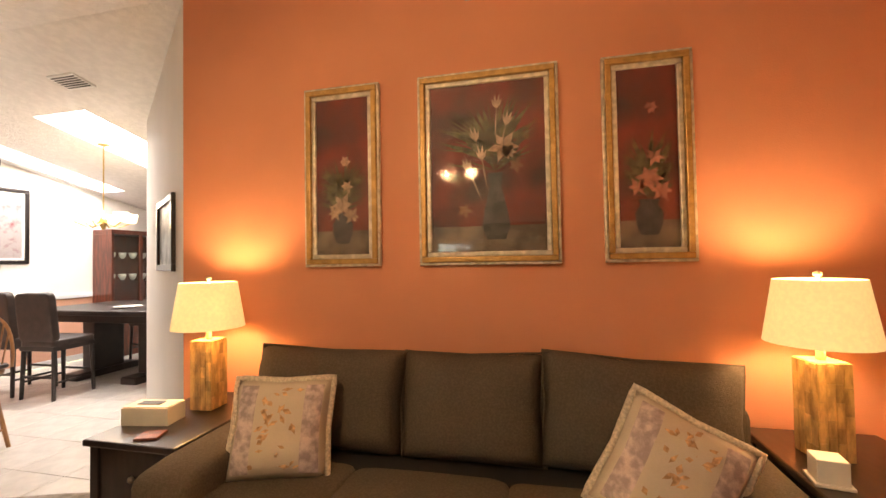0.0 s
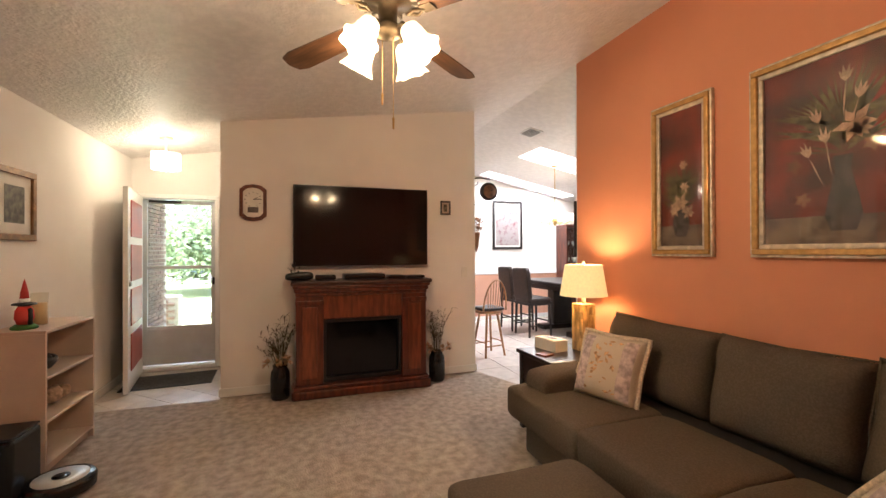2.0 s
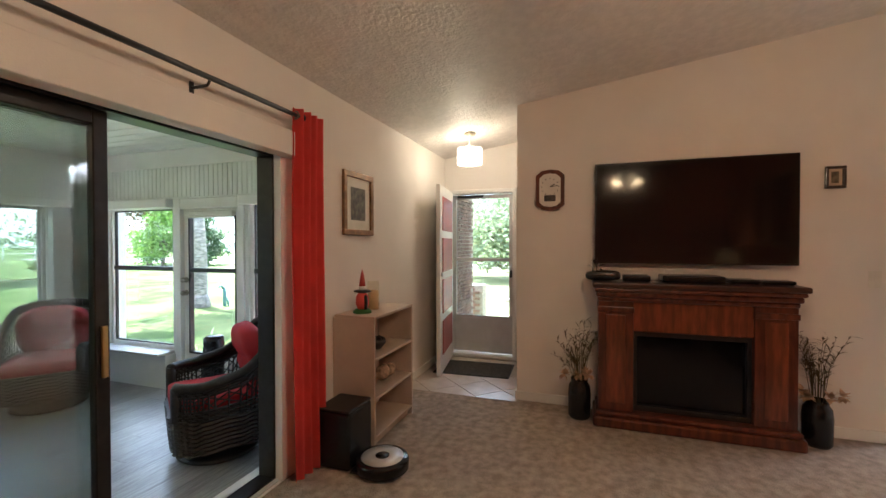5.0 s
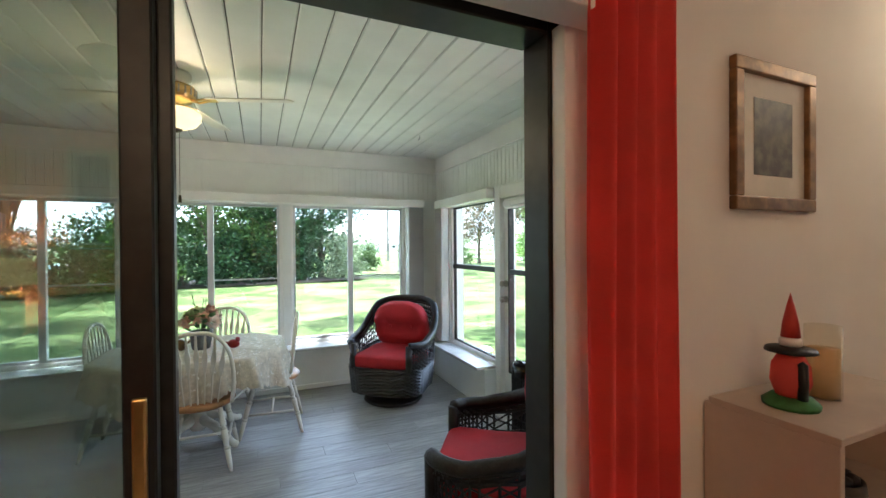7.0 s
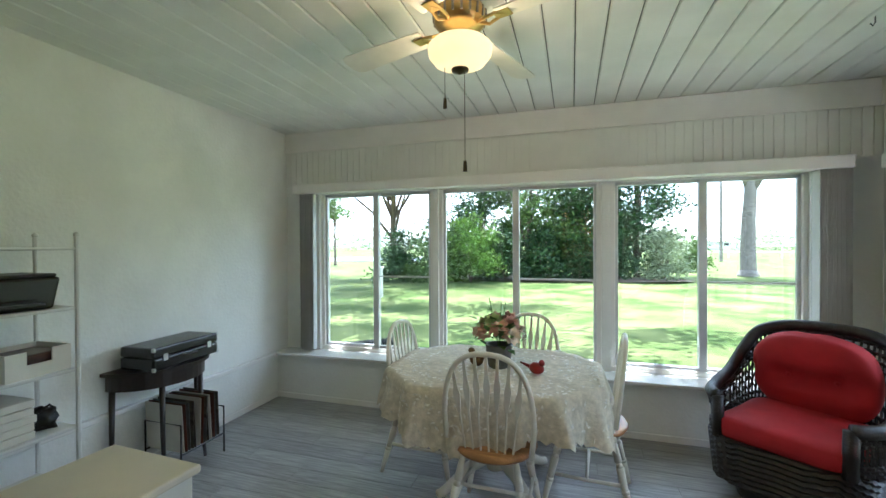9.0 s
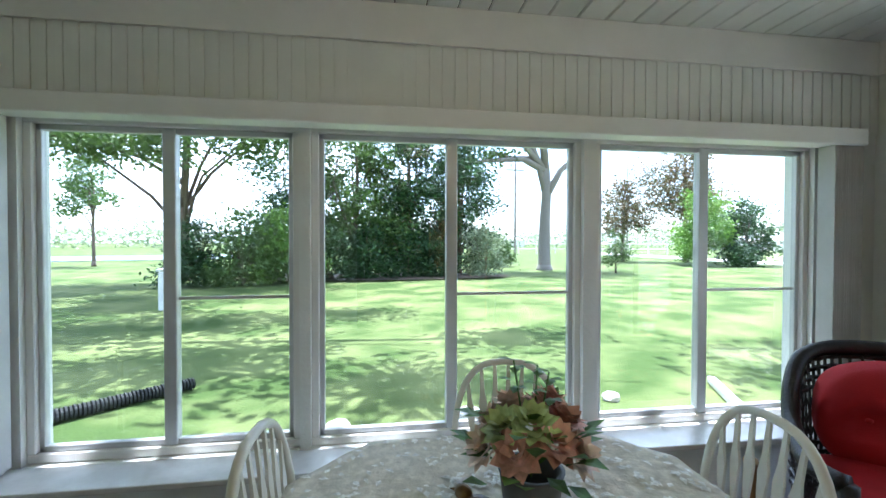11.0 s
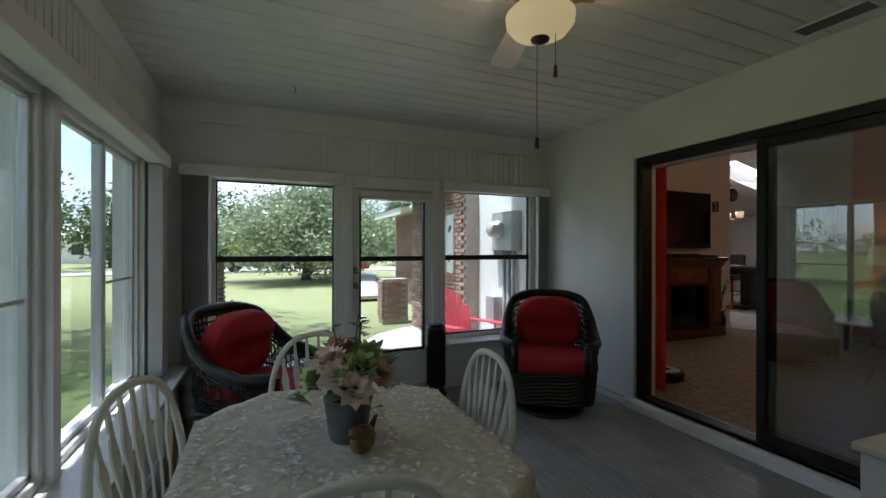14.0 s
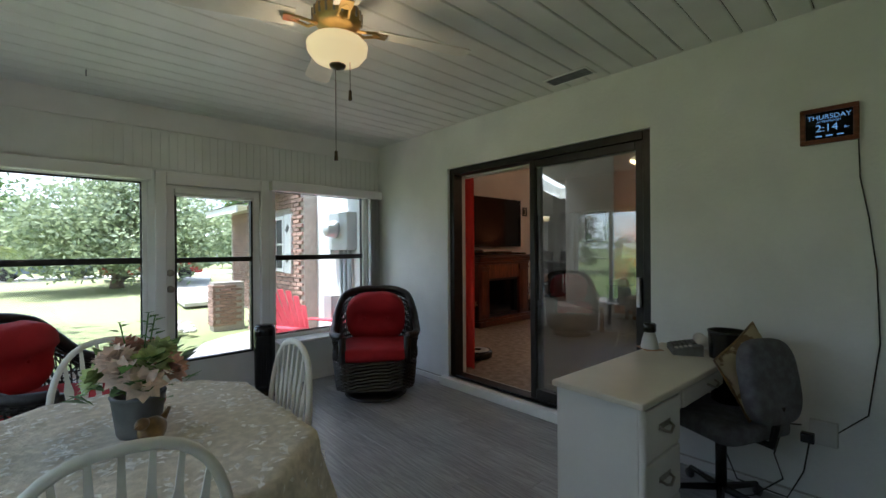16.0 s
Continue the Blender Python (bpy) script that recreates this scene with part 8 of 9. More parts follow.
def crown_mesh(lobes, n, size, mat, seed, fill=0.55, droop=0.0):
    """Many small leaves in clumps over a set of ellipsoids."""
    r = random.Random(seed)
    vs, fs = [], []
    vol = [l[3] * l[4] * l[5] for l in lobes]
    for l, w in zip(lobes, vol):
        cnt = max(30, int(n * w / sum(vol)))
        clumps = max(5, cnt // 14)
        for c in range(clumps):
            d = Vector((r.gauss(0, 1), r.gauss(0, 1), r.gauss(0, 1))).normalized()
            rad = r.uniform(fill, 1.0) * (1 + 0.35 * noise.noise(d * 2.2 + Vector((seed * 3.1, l[0], l[2]))))
            cx, cy, cz = l[0] + d.x * l[3] * rad, l[1] + d.y * l[4] * rad, l[2] + d.z * l[5] * rad
            cr = size * r.uniform(1.2, 2.6)
            for k in range(14):
                p = Vector((cx + r.gauss(0, cr * 0.6), cy + r.gauss(0, cr * 0.6), cz + r.gauss(0, cr * 0.4) - droop * r.random()))
                a = Vector((r.gauss(0, 1), r.gauss(0, 1), r.gauss(0, 0.6) - droop)).normalized()
                b = a.cross(Vector((r.gauss(0, 1), r.gauss(0, 1), r.gauss(0, 1)))).normalized()
                s = size * r.uniform(0.5, 1.1)
                i = len(vs)
                vs += [p - a * s * 0.5, p + b * s * 0.26, p + a * s * 0.5, p - b * s * 0.26]
                fs.append((i, i + 1, i + 2, i + 3))
    me = bpy.data.meshes.new("crown")
    me.from_pydata([tuple(v) for v in vs], [], fs)
    me.materials.append(mat)
    return me


def random_lobes(h, w, n, seed, low=0.25):
    r = random.Random(seed)
    out = []
    for i in range(n):
        a, q = i * 2.4 + r.random(), (i + 0.5) / n
        z = h * (low + (1 - low) * q)
        s = w * (0.32 + 0.2 * r.random()) * (1.1 - 0.5 * q)
        d = w * 0.62 * math.sqrt(max(0.02, 1 - q ** 1.6)) * r.uniform(0.5, 1)
        out.append((d * math.cos(a), d * math.sin(a), min(z, h - s * 0.6), s, s, s * 0.75))
    return out


def tree(place, h, trunk_r, lobes, n, size, leaf, bark, label, seed, fork=0.4, category="tree", name="tree", group="", fill=0.55, droop=0.0, thick=0.35):
    t = thing(name, place, label, category, group)
    r = random.Random(seed)
    bm = B()
    top = h * 0.8
    pts = [(0.06 * h * 0.2 * math.sin(i * 1.3 + seed) * i / 7, 0.06 * h * 0.2 * math.cos(i * 1.7 + seed) * i / 7, -0.05 + (top + 0.05) * i / 7) for i in range(8)]
    tube(bm, [(pts[0][0], pts[0][1], -0.15)] + pts, trunk_r, 12, trunk_r * 0.35)
    tube(bm, [(0, 0, -0.1), (0, 0, 0.12), (0, 0, 0.35)], trunk_r * 1.35, 12, trunk_r * 0.95)
    for i, l in enumerate(lobes[:14]):
        s = Vector(pts[min(7, int(7 * (fork + 0.08 * (i % 4))))])
        e = Vector((l[0], l[1], l[2]))
        if e.z < s.z + 0.1:
            s = Vector(pts[2])
        mid = s.lerp(e, 0.5) + Vector((r.gauss(0, 0.05), r.gauss(0, 0.05), 0.08)) * (e - s).length
        tube(bm, [s, s.lerp(mid, 0.5) + Vector((0, 0, 0.03 * h)), mid, mid.lerp(e, 0.6), e], trunk_r * thick, 7, trunk_r * 0.06)
        for k in range(3):
            q = e + Vector((r.gauss(0, 1) * l[3], r.gauss(0, 1) * l[4], r.gauss(0, 0.7) * l[5])) * 0.6
            tube(bm, [mid.lerp(e, 0.3 * k + 0.2), (mid + q) / 2 + Vector((0, 0, 0.1)), q], trunk_r * thick * 0.35, 5, trunk_r * 0.04)
    part("trunk", bm, bark, t, smooth=True)
    ob = new("crown", crown_mesh(lobes, n, size, leaf, seed, fill, droop))
    ob.parent = t
    return t


# broad evergreen in front of the street
lob = [(0, 0, 2.7, 3.2, 3.2, 2.1), (2.4, -1.6, 2.2, 1.9, 2.0, 1.6), (2.2, 2.2, 2.3, 2.0, 1.9, 1.7), (-2, 1.2, 2.6, 2.2, 2.2, 1.8), (0.4, -3.0, 2.0, 1.7, 1.6, 1.5), (0.3, 3.2, 2.2, 1.7, 1.6, 1.6), (0.8, 0.8, 4.0, 1.8, 2.0, 1.1), (2.8, 0.2, 1.3, 1.6, 2.2, 0.9)]
tree((-20.8, -1.1, GZ), 5.4, 0.22, lob, 26000, 0.26, M["leaf_grey"], M["bark"], "broad rounded evergreen tree with grey-green leaves on the lawn", 3, 0.15, fill=0.35)

# tall bare trunk close to the sunroom, its crown high above
lob = [(0.3, 0, 11.5, 2.6, 2.6, 1.6), (-1.6, 1.2, 10.8, 1.8, 1.8, 1.1), (1.8, -1.0, 10.6, 1.9, 1.6, 1.0), (0.5, 1.9, 12, 1.6, 1.7, 1.0)]
tree((-8.15, -8.75, GZ), 12.5, 0.27, lob, 5000, 0.3, M["leaf_green"], M["bark_grey"], "tall straight bare tree trunk with ringed grey bark", 5, 0.75)
# forked pine by the field
lob = [(-3.2, 0.5, 8.2, 1.7, 1.6, 0.9), (3.4, -0.4, 7.0, 1.9, 1.5, 0.6), (5.4, 0.4, 6.2, 1.4, 1.4, 0.6), (-1.5, 1, 10.5, 2.2, 2.2, 1.4), (2.2, -1, 10.8, 2.2, 2.0, 1.4), (0.3, 0, 12.6, 2.6, 2.4, 1.2), (4.2, 1, 9.2, 1.8, 1.8, 0.8), (-4, -1, 10.0, 1.6, 1.6, 0.8)]
tree((-9.3, -25.9, GZ), 13.0, 0.42, lob, 7000, 0.36, M["leaf_green"], M["bark_grey"], "tall forked tree with bare limbs beside the field", 7, 0.5, fill=0.2, droop=0.3, thick=0.55)
# dense wood behind the lawn
for i, (x, y, h, w, n, leaf, bark, lab) in enumerate([
        (1.6, -22.6, 8.6, 3.4, 11000, "leaf_green", "bark", "dense leafy tree in the hedge behind the lawn"),
        (-1.0, -23.6, 9.4, 3.2, 11000, "leaf_dark", "bark", "tall dark evergreen tree behind the lawn"),
        (-3.6, -23.2, 7.6, 2.7, 9000, "leaf_dark", "bark", "dark evergreen tree at the end of the hedge"),
        (4.6, -24.5, 9.6, 3.6, 9000, "leaf_dark", "bark", "tall dark tree behind the shrubs")]):
    tree((x, y, GZ), h, 0.16, random_lobes(h, w, 11, i + 11, 0.12), n, 0.27, M[leaf], M[bark], lab, i + 11, 0.2, group="hedge trees", fill=0.4)
# spreading oak over the far corner of the lawn
lob = [(-3.6, 3.0, 5.6, 2.4, 2.0, 1.0), (-5.6, 1.2, 6.8, 2.2, 2.0, 1.2), (-1.2, 4.2, 5.0, 2.0, 1.8, 0.9), (1.5, 3.0, 5.2, 2.2, 2.0, 1.0), (3.6, 2.0, 6.0, 2.4, 2.0, 1.1), (-3.0, 0, 8.4, 3.0, 2.6, 1.3), (1.5, 0, 8.8, 3.2, 2.8, 1.4), (4.8, 4.4, 5.4, 2.0, 1.8, 0.9), (-2.2, 5.4, 7.2, 2.6, 2.2, 1.2), (2.2, 6.0, 7.4, 2.6, 2.4, 1.2)]
tree((8.6, -21.0, GZ), 9.0, 0.24, lob, 22000, 0.27, M["leaf_green"], M["bark"], "spreading oak with a thin open crown over the lawn", 23, 0.4, fill=0.15)
tree((19.5, -33.0, GZ), 7.0, 0.13, random_lobes(7.5, 2.6, 7, 4, 0.5), 2500, 0.3, M["leaf_green"], M["bark"], "thin young tree far across the lawn", 29, 0.5, fill=0.3)
# unseen tree added to the side, its high open crown shading the lawn
lob = [(-3.5, 4.4, 7.4, 2.6, 1.5, 0.9), (-7.5, 4.6, 7.8, 2.6, 1.3, 0.8), (-10.6, 4.2, 8.2, 2.0, 1.0, 0.6), (-1.5, 1.5, 7.2, 2.6, 2.0, 0.9), (-4.5, 2.0, 7.6, 2.4, 1.8, 0.9), (-7.5, 0.5, 8.2, 2.4, 1.6, 0.8), (-3.5, -1.5, 8.0, 2.6, 1.8, 1.0), (-6.5, -2.5, 8.6, 2.4, 1.6, 0.9), (-10.5, 1.8, 8.4, 2.0, 1.3, 0.7), (-12.5, -0.6, 9.0, 1.8, 1.0, 0.6), (-1.0, -2.5, 8.6, 2.6, 2.0, 1.0), (-9.5, -3.6, 9.2, 1.9, 1.1, 0.7), (1.5, 0.5, 8.6, 2.6, 2.6, 1.2)]
tree((9.8, -11.0, GZ), 9.0, 0.28, lob, 26000, 0.30, M["leaf_green"], M["bark"], "large unseen oak added to shade the lawn with its open crown", 61, 0.45, fill=0.1)
# copse beyond the field edge
tree((-22.5, -29.0, GZ), 5.6, 0.16, random_lobes(5.4, 2.7, 9, 31, 0.18), 9000, 0.27, M["leaf_bright"], M["bark"], "round bright green tree at the edge of the field", 31, 0.15, fill=0.45)
tree((-25.5, -28.5, GZ), 4.8, 0.14, random_lobes(4.9, 2.4, 8, 35, 0.1), 7000, 0.27, M["leaf_dark"], M["bark"], "dark bushy tree at the edge of the field", 35, 0.15, fill=0.45)
tree((-25.0, -34.0, GZ), 10.4, 0.22, random_lobes(10.4, 4.4, 13, 37, 0.4), 7500, 0.33, M["leaf_rust"], M["bark"], "tall airy tree with reddish tips", 37, 0.35, fill=0.3)
tree((-20.5, -36.0, GZ), 7.0, 0.18, random_lobes(7.2, 3.4, 9, 38, 0.4), 4500, 0.3, M["leaf_rust"], M["bark"], "small airy tree with reddish leaves", 38, 0.35, fill=0.3)
tree((-12.3, -23.2, GZ), 2.4, 0.04, random_lobes(2.3, 0.9, 6, 39, 0.25), 1800, 0.14, M["leaf_green"], M["bark"], "small shrubby tree at the edge of the lawn", 39, 0.3)
# trees along the street side
for i, (x, y, h, w, leaf) in enumerate([(-35.5, -20.4, 8.5, 3.6, "leaf_dark"), (-33.5, -17.2, 7.6, 3.2, "leaf_green"), (-40.0, -27.5, 7.2, 3.4, "leaf_green"), (-42.0, -14.8, 6.8, 3.6, "leaf_green"), (-46.0, -11.2, 7.4, 3.8, "leaf_grey"), (-47.0, -6.0, 7.6, 4.0, "leaf_green"), (-44.0, -0.5, 7.4, 3.8, "leaf_grey"), (-38.0, 9.0, 7.0, 3.4, "leaf_green"), (-52.0, 5.0, 9.0, 4.2, "leaf_green")]):
    tree((x, y, GZ), h, 0.22, random_lobes(h, w, 9, 50 + i, 0.2), 4200, 0.42, M[leaf], M["bark"], "leafy tree along the far side of the lawn", 50 + i, 0.25, group="trees along the street", fill=0.4)


def conifer(place, h, w):
    t = thing("conifer", place, "narrow pointed conifer rising above the trees", "tree")
    bm = B(); tube(bm, [(0, 0, -0.1), (0, 0, h)], 0.16, 8, 0.02); part("trunk", bm, M["bark"], t)
    lob = []
    for i in range(16):
        q = i / 16
        for k in range(4):
            a = k * 1.571 + i * 0.7
            d = w * (1 - q) * 0.55
            lob.append((d * math.cos(a), d * math.sin(a), h * (0.2 + 0.8 * q), d * 0.8 + 0.12, d * 0.8 + 0.12, 0.16))
    ob = new("crown", crown_mesh(lob, 4500, 0.3, M["leaf_dark"], 9)); ob.parent = t


conifer((-54.0, -9.2, GZ), 12.2, 2.0)
conifer((-60.0, -38.0, GZ), 11.0, 2.2)


def shrub(place, h, w, n, size, leaf, label, seed):
    t = thing("shrub", place, label, "shrub", "shrubs under the trees")
    r = random.Random(seed)
    bm = B()
    for k in range(7):
        a = k * 0.9 + r.random()
        tube(bm, [(0, 0, -0.05), (0.2 * w * math.cos(a), 0.2 * w * math.sin(a), 0.4 * h), (0.5 * w * math.cos(a), 0.5 * w * math.sin(a), 0.8 * h)], 0.03, 5, 0.008)
    part("stem", bm, M["bark"], t)
    ob = new("foliage", crown_mesh(random_lobes(h, w, 7, seed, 0.1), n, size, M[leaf], seed, 0.4)); ob.parent = t


for i, (x, y, h, w, leaf) in enumerate([(7.4, -19.2, 2.6, 1.7, "leaf_dark"), (5.6, -18.8, 2.9, 1.8, "leaf_green"), (4.0, -19.4, 3.2, 1.7, "leaf_bright"), (2.6, -20.6, 2.3, 1.5, "leaf_dark"), (0.9, -21.2, 2.4, 1.5, "leaf_dark"), (-0.8, -21.6, 2.2, 1.5, "leaf_dark"), (-2.6, -21.8, 2.5, 1.6, "leaf_dark"), (-4.6, -22.2, 2.4, 1.5, "leaf_grey"), (-7.6, -29.8, 2.0, 1.2, "leaf_green")]):
    shrub((x, y, GZ), h, w, 3600, 0.2, leaf, "dense shrub at the edge of the lawn", 70 + i)
# dark litter of leaves below the hedge
bm = B()
for i in range(28):
    a = math.tau * i / 28
    bm.verts.new((0.9 + 6.6 * math.cos(a) * (1 + 0.08 * math.sin(3 * a)), -22.0 + 2.2 * math.sin(a), GZ + 0.07))
bm.faces.new(bm.verts)
bmesh.ops.recalc_face_normals(bm, faces=bm.faces)
setting("ground_bed", bm, M["earth"], "bare earth with leaf litter under the hedge", "ground")

# woods and fields at the horizon
r = random.Random(5)
lob = []
for i in range(150):
    a = math.radians(176 + 190 * i / 150)
    d = r.uniform(125, 170)
    h = r.uniform(3.5, 8)
    lob.append((d * math.cos(a), d * math.sin(a), GZ + h * 0.5, r.uniform(4, 8), r.uniform(3, 5), h * 0.6))
ob = new("far_woods", crown_mesh(lob, 26000, 1.3, M["leaf_grey"], 6, 0.3))
tagged(ob, "distant line of green woods along the horizon", "woods", kind="stuff")
bm = B(); rbox(bm, -1.0, 1.0, -1, 1, 0, 0.02, 0.005)
for v in bm.verts:
    v.co.x *= 11; v.co.y *= 7
setting("water", bm, M["pond"], "grey-blue pond far across the lawn", "pond").matrix_basis = pose(27, -48, GZ + 0.03, 0, 0, 20)


def house(place, turn, w, d, h, label):
    t = thing("house", place, label, "house", turn=turn)
    bm = B(); box(bm, -w / 2, w / 2, -d / 2, d / 2, -0.2, h); part("wall", bm, M["far_wall"], t)
    bm = B()
    vs = [bm.verts.new(p) for p in [(-w / 2 - 0.5, -d / 2 - 0.5, h), (w / 2 + 0.5, -d / 2 - 0.5, h), (w / 2 + 0.5, d / 2 + 0.5, h), (-w / 2 - 0.5, d / 2 + 0.5, h), (-w / 2 + d / 2, 0, h + 1.5), (w / 2 - d / 2, 0, h + 1.5)]]
    for f in [(0, 1, 5, 4), (1, 2, 5), (2, 3, 4, 5), (3, 0, 4), (3, 2, 1, 0)]:
        bm.faces.new([vs[k] for k in f])
    part("roof", bm, M["far_wall"], t, "pale weathered roof")
    for k in range(4):
        x = -w / 2 + w * (k + 0.5) / 4
        bm = B(); box(bm, x - 0.6, x + 0.6, -d / 2 - 0.05, -d / 2 + 0.02, 0.9, 2.0); part("window", bm, M["black"], t)


house((-57, -20.5, GZ), 70, 12, 8, 2.6, "low white house beyond the lawn")
house((-56, 14.0, GZ), 90, 13, 8, 2.5, "low pale house across the street")
house((-84, -74, GZ), 130, 26, 8, 2.2, "long low white building beyond the field")
house((-30, -150, GZ), 180, 40, 8, 2.5, "long low white building at the horizon")

# street
bm = B(); box(bm, -33, -28.5, -60, 60, GZ - 0.05, GZ + 0.06); setting("road", bm, M["concrete"], "pale residential street beyond the lawn", "road")


def car(place, turn, paint, label):
    t = thing("car", place, label, "car", "cars in the street", turn)
    prof = [(-2.2, 0.35), (-2.25, 0.75), (-2.1, 0.98), (-1.75, 1.05), (-1.2, 1.5), (0.3, 1.56), (1.05, 1.08), (1.95, 0.92), (2.2, 0.7), (2.2, 0.35)]
    bm = B()
    A, C = [bm.verts.new((x, -0.85 + (0.16 if z > 1.2 else 0), z)) for x, z in prof], [bm.verts.new((x, 0.85 - (0.16 if z > 1.2 else 0), z)) for x, z in prof]
    bm.faces.new(A); bm.faces.new(C[::-1])
    for i in range(len(prof)):
        j = (i + 1) % len(prof)
        bm.faces.new([A[j], A[i], C[i], C[j]])
    bmesh.ops.recalc_face_normals(bm, faces=bm.faces)
    bmesh.ops.bevel(bm, geom=list(bm.edges), offset=0.05, segments=2, affect="EDGES", profile=0.5)
    part("body", bm, paint, t, smooth=True)
    for s in (-1, 1):
        for x0, x1, x2, x3 in ((-1.5, -0.4, -0.4, -1.08), (-0.3, 0.82, 0.25, -0.3)):
            bm = B()
            q = [bm.verts.new((x, s * (0.87 if k < 2 else 0.73), z)) for k, (x, z) in enumerate(((x0, 1.08), (x1, 1.08), (x2, 1.46), (x3, 1.46)))]
            bm.faces.new(q); bmesh.ops.solidify(bm, geom=list(bm.faces), thickness=0.02)
            part("window", bm, M["black"], t)
        for x in (-1.4, 1.4):
            w = part("wheel", B(), M["rubber"], t)
            bm = B(); lathe(bm, [(0.2, -0.1), (0.32, -0.1), (0.34, 0), (0.32, 0.1), (0.2, 0.1)], 20); part("tyre", bm, M["rubber"], w, smooth=True)
            bm = B(); lathe(bm, [(0.0, -0.085), (0.2, -0.085), (0.21, 0.085), (0.0, 0.085)], 16); part("rim", bm, M["alu"], w)
            w.matrix_basis = pose(x, s * 0.78, 0.34, 90, 0, 0)


car((-25.3, 0.9, GZ + 0.02), 80, M["car_red"], "red car parked beyond the lawn")
car((-29.6, -3.4, GZ + 0.06), 85, M["car_blue"], "dark blue car parked in the street")

# cycad with yellowed fronds
t = thing("palm", (-9.95, -4.14, GZ), "short cycad palm with yellow-green fronds", "palm")
bm = B()
prof = [(0.24, -0.05)]
for i in range(12):
    prof += [(0.20 + 0.02 * (i % 2), 0.1 + i * 0.115), (0.165, 0.16 + i * 0.115)]
lathe(bm, prof + [(0.0, 1.5)], 14); part("trunk", bm, M["bark"], t)
r = random.Random(8)


def frond(bm, base, a, length, lift, w):
    d = Vector((math.cos(a), math.sin(a), 0))
    s = Vector((-math.sin(a), math.cos(a), 0))
    pts = [Vector(base) + d * (length * q) + Vector((0, 0, lift * length * (q - 1.15 * q * q))) for q in [k / 9 for k in range(10)]]
    tube(bm, pts, 0.013, 4, 0.004)
    for k in range(1, 36):
        q = k / 36
        i = min(8, int(q * 9))
        p = pts[i].lerp(pts[i + 1], q * 9 - i)
        for sg in (1, -1):
            l = w * math.sin(math.pi * min(1, q * 0.8 + 0.2)) + 0.04
            e = p + s * sg * l + d * 0.07 - Vector((0, 0, 0.25 * l))
            bm.faces.new([bm.verts.new(x) for x in (p - d * 0.012, p + d * 0.012, e)])


for k in range(22):
    bm = B(); frond(bm, (0, 0, 1.42), k * 2.4, r.uniform(0.75, 1.05), r.uniform(0.2, 1.6), 0.15); part("frond", bm, M["frond"], t)
for k in range(9):
    p = thing("bromeliad", (-9.95 + 0.5 * math.cos(k * 0.75) - 0.05, -4.3 + 0.5 * math.sin(k * 0.75), GZ), "spiky yellow-green plant at the foot of the palm", "plant", "plants round the palm")
    bm = B()
    for i in range(14):
        a, l = i * 2.4, r.uniform(0.25, 0.42)
        d, s = Vector((math.cos(a), math.sin(a), 0)), Vector((-math.sin(a), math.cos(a), 0)) * 0.03
        b0, m0, e0 = Vector((0, 0, 0)), d * l * 0.5 + Vector((0, 0, l * 0.8)), d * l + Vector((0, 0, l * 0.6))
        bm.faces.new([bm.verts.new(q) for q in (b0 - s, b0 + s, m0 + s, m0 - s)])
        bm.faces.new([bm.verts.new(q) for q in (m0 - s, m0 + s, e0)])
    part("leaf_rosette", bm, M["frond"], p)
# spiky leaves at the sunroom's corner outside
p = thing("spiky_plant", (-3.05, -2.75, GZ), "spiky green plant against the outer wall", "plant")
bm = B()
for i in range(16):
    a, l = i * 2.4, r.uniform(0.35, 0.6)
    d, s = Vector((math.cos(a), math.sin(a), 0)), Vector((-math.sin(a), math.cos(a), 0)) * 0.022
    m0, e0 = d * l * 0.35 + Vector((0, 0, l * 0.9)), d * l * 0.8 + Vector((0, 0, l * 1.2))
    bm.faces.new([bm.verts.new(q) for q in (-s, s, m0 + s, m0 - s)])
    bm.faces.new([bm.verts.new(q) for q in (m0 - s, m0 + s, e0)])
part("leaf_rosette", bm, M["leaf_bright"], p)

# patio and curved walk
bm = B()
edge = [(-2.72, -0.21), (-2.72, -1.75), (-3.2, -2.0), (-3.9, -2.12), (-4.4, -2.05), (-4.97, -1.82), (-5.4, -1.58), (-5.86, -1.28), (-6.2, -0.85), (-6.4, -0.42), (-4.5, -0.42), (-4.5, -0.21)]
bot = [bm.verts.new((x, y, GZ - 0.1)) for x, y in edge]
top = [bm.verts.new((x, y, GZ + 0.10)) for x, y in edge]
bm.faces.new(top[::-1])
for i in range(len(edge)):
    j = (i + 1) % len(edge)
    bm.faces.new([bot[i], bot[j], top[j], top[i]])
bmesh.ops.recalc_face_normals(bm, faces=bm.faces)
setting("pavement_patio", bm, M["concrete"], "sunlit pale concrete patio and walk", "patio")
PZ = GZ + 0.10
bm = B()
edge = [(-11.2, -0.5), (-13.4, -0.35), (-16, -0.15), (-24, 2.0), (-24, 3.3), (-16.7, 1.4), (-11.2, 0.5)]
vs = [bm.verts.new((x, y, GZ + 0.075)) for x, y in edge]
bm.faces.new(vs)
bmesh.ops.recalc_face_normals(bm, faces=bm.faces)
bmesh.ops.solidify(bm, geom=list(bm.faces), thickness=0.1)
setting("pavement_walk", bm, M["concrete"], "pale concrete walk towards the street", "walk")

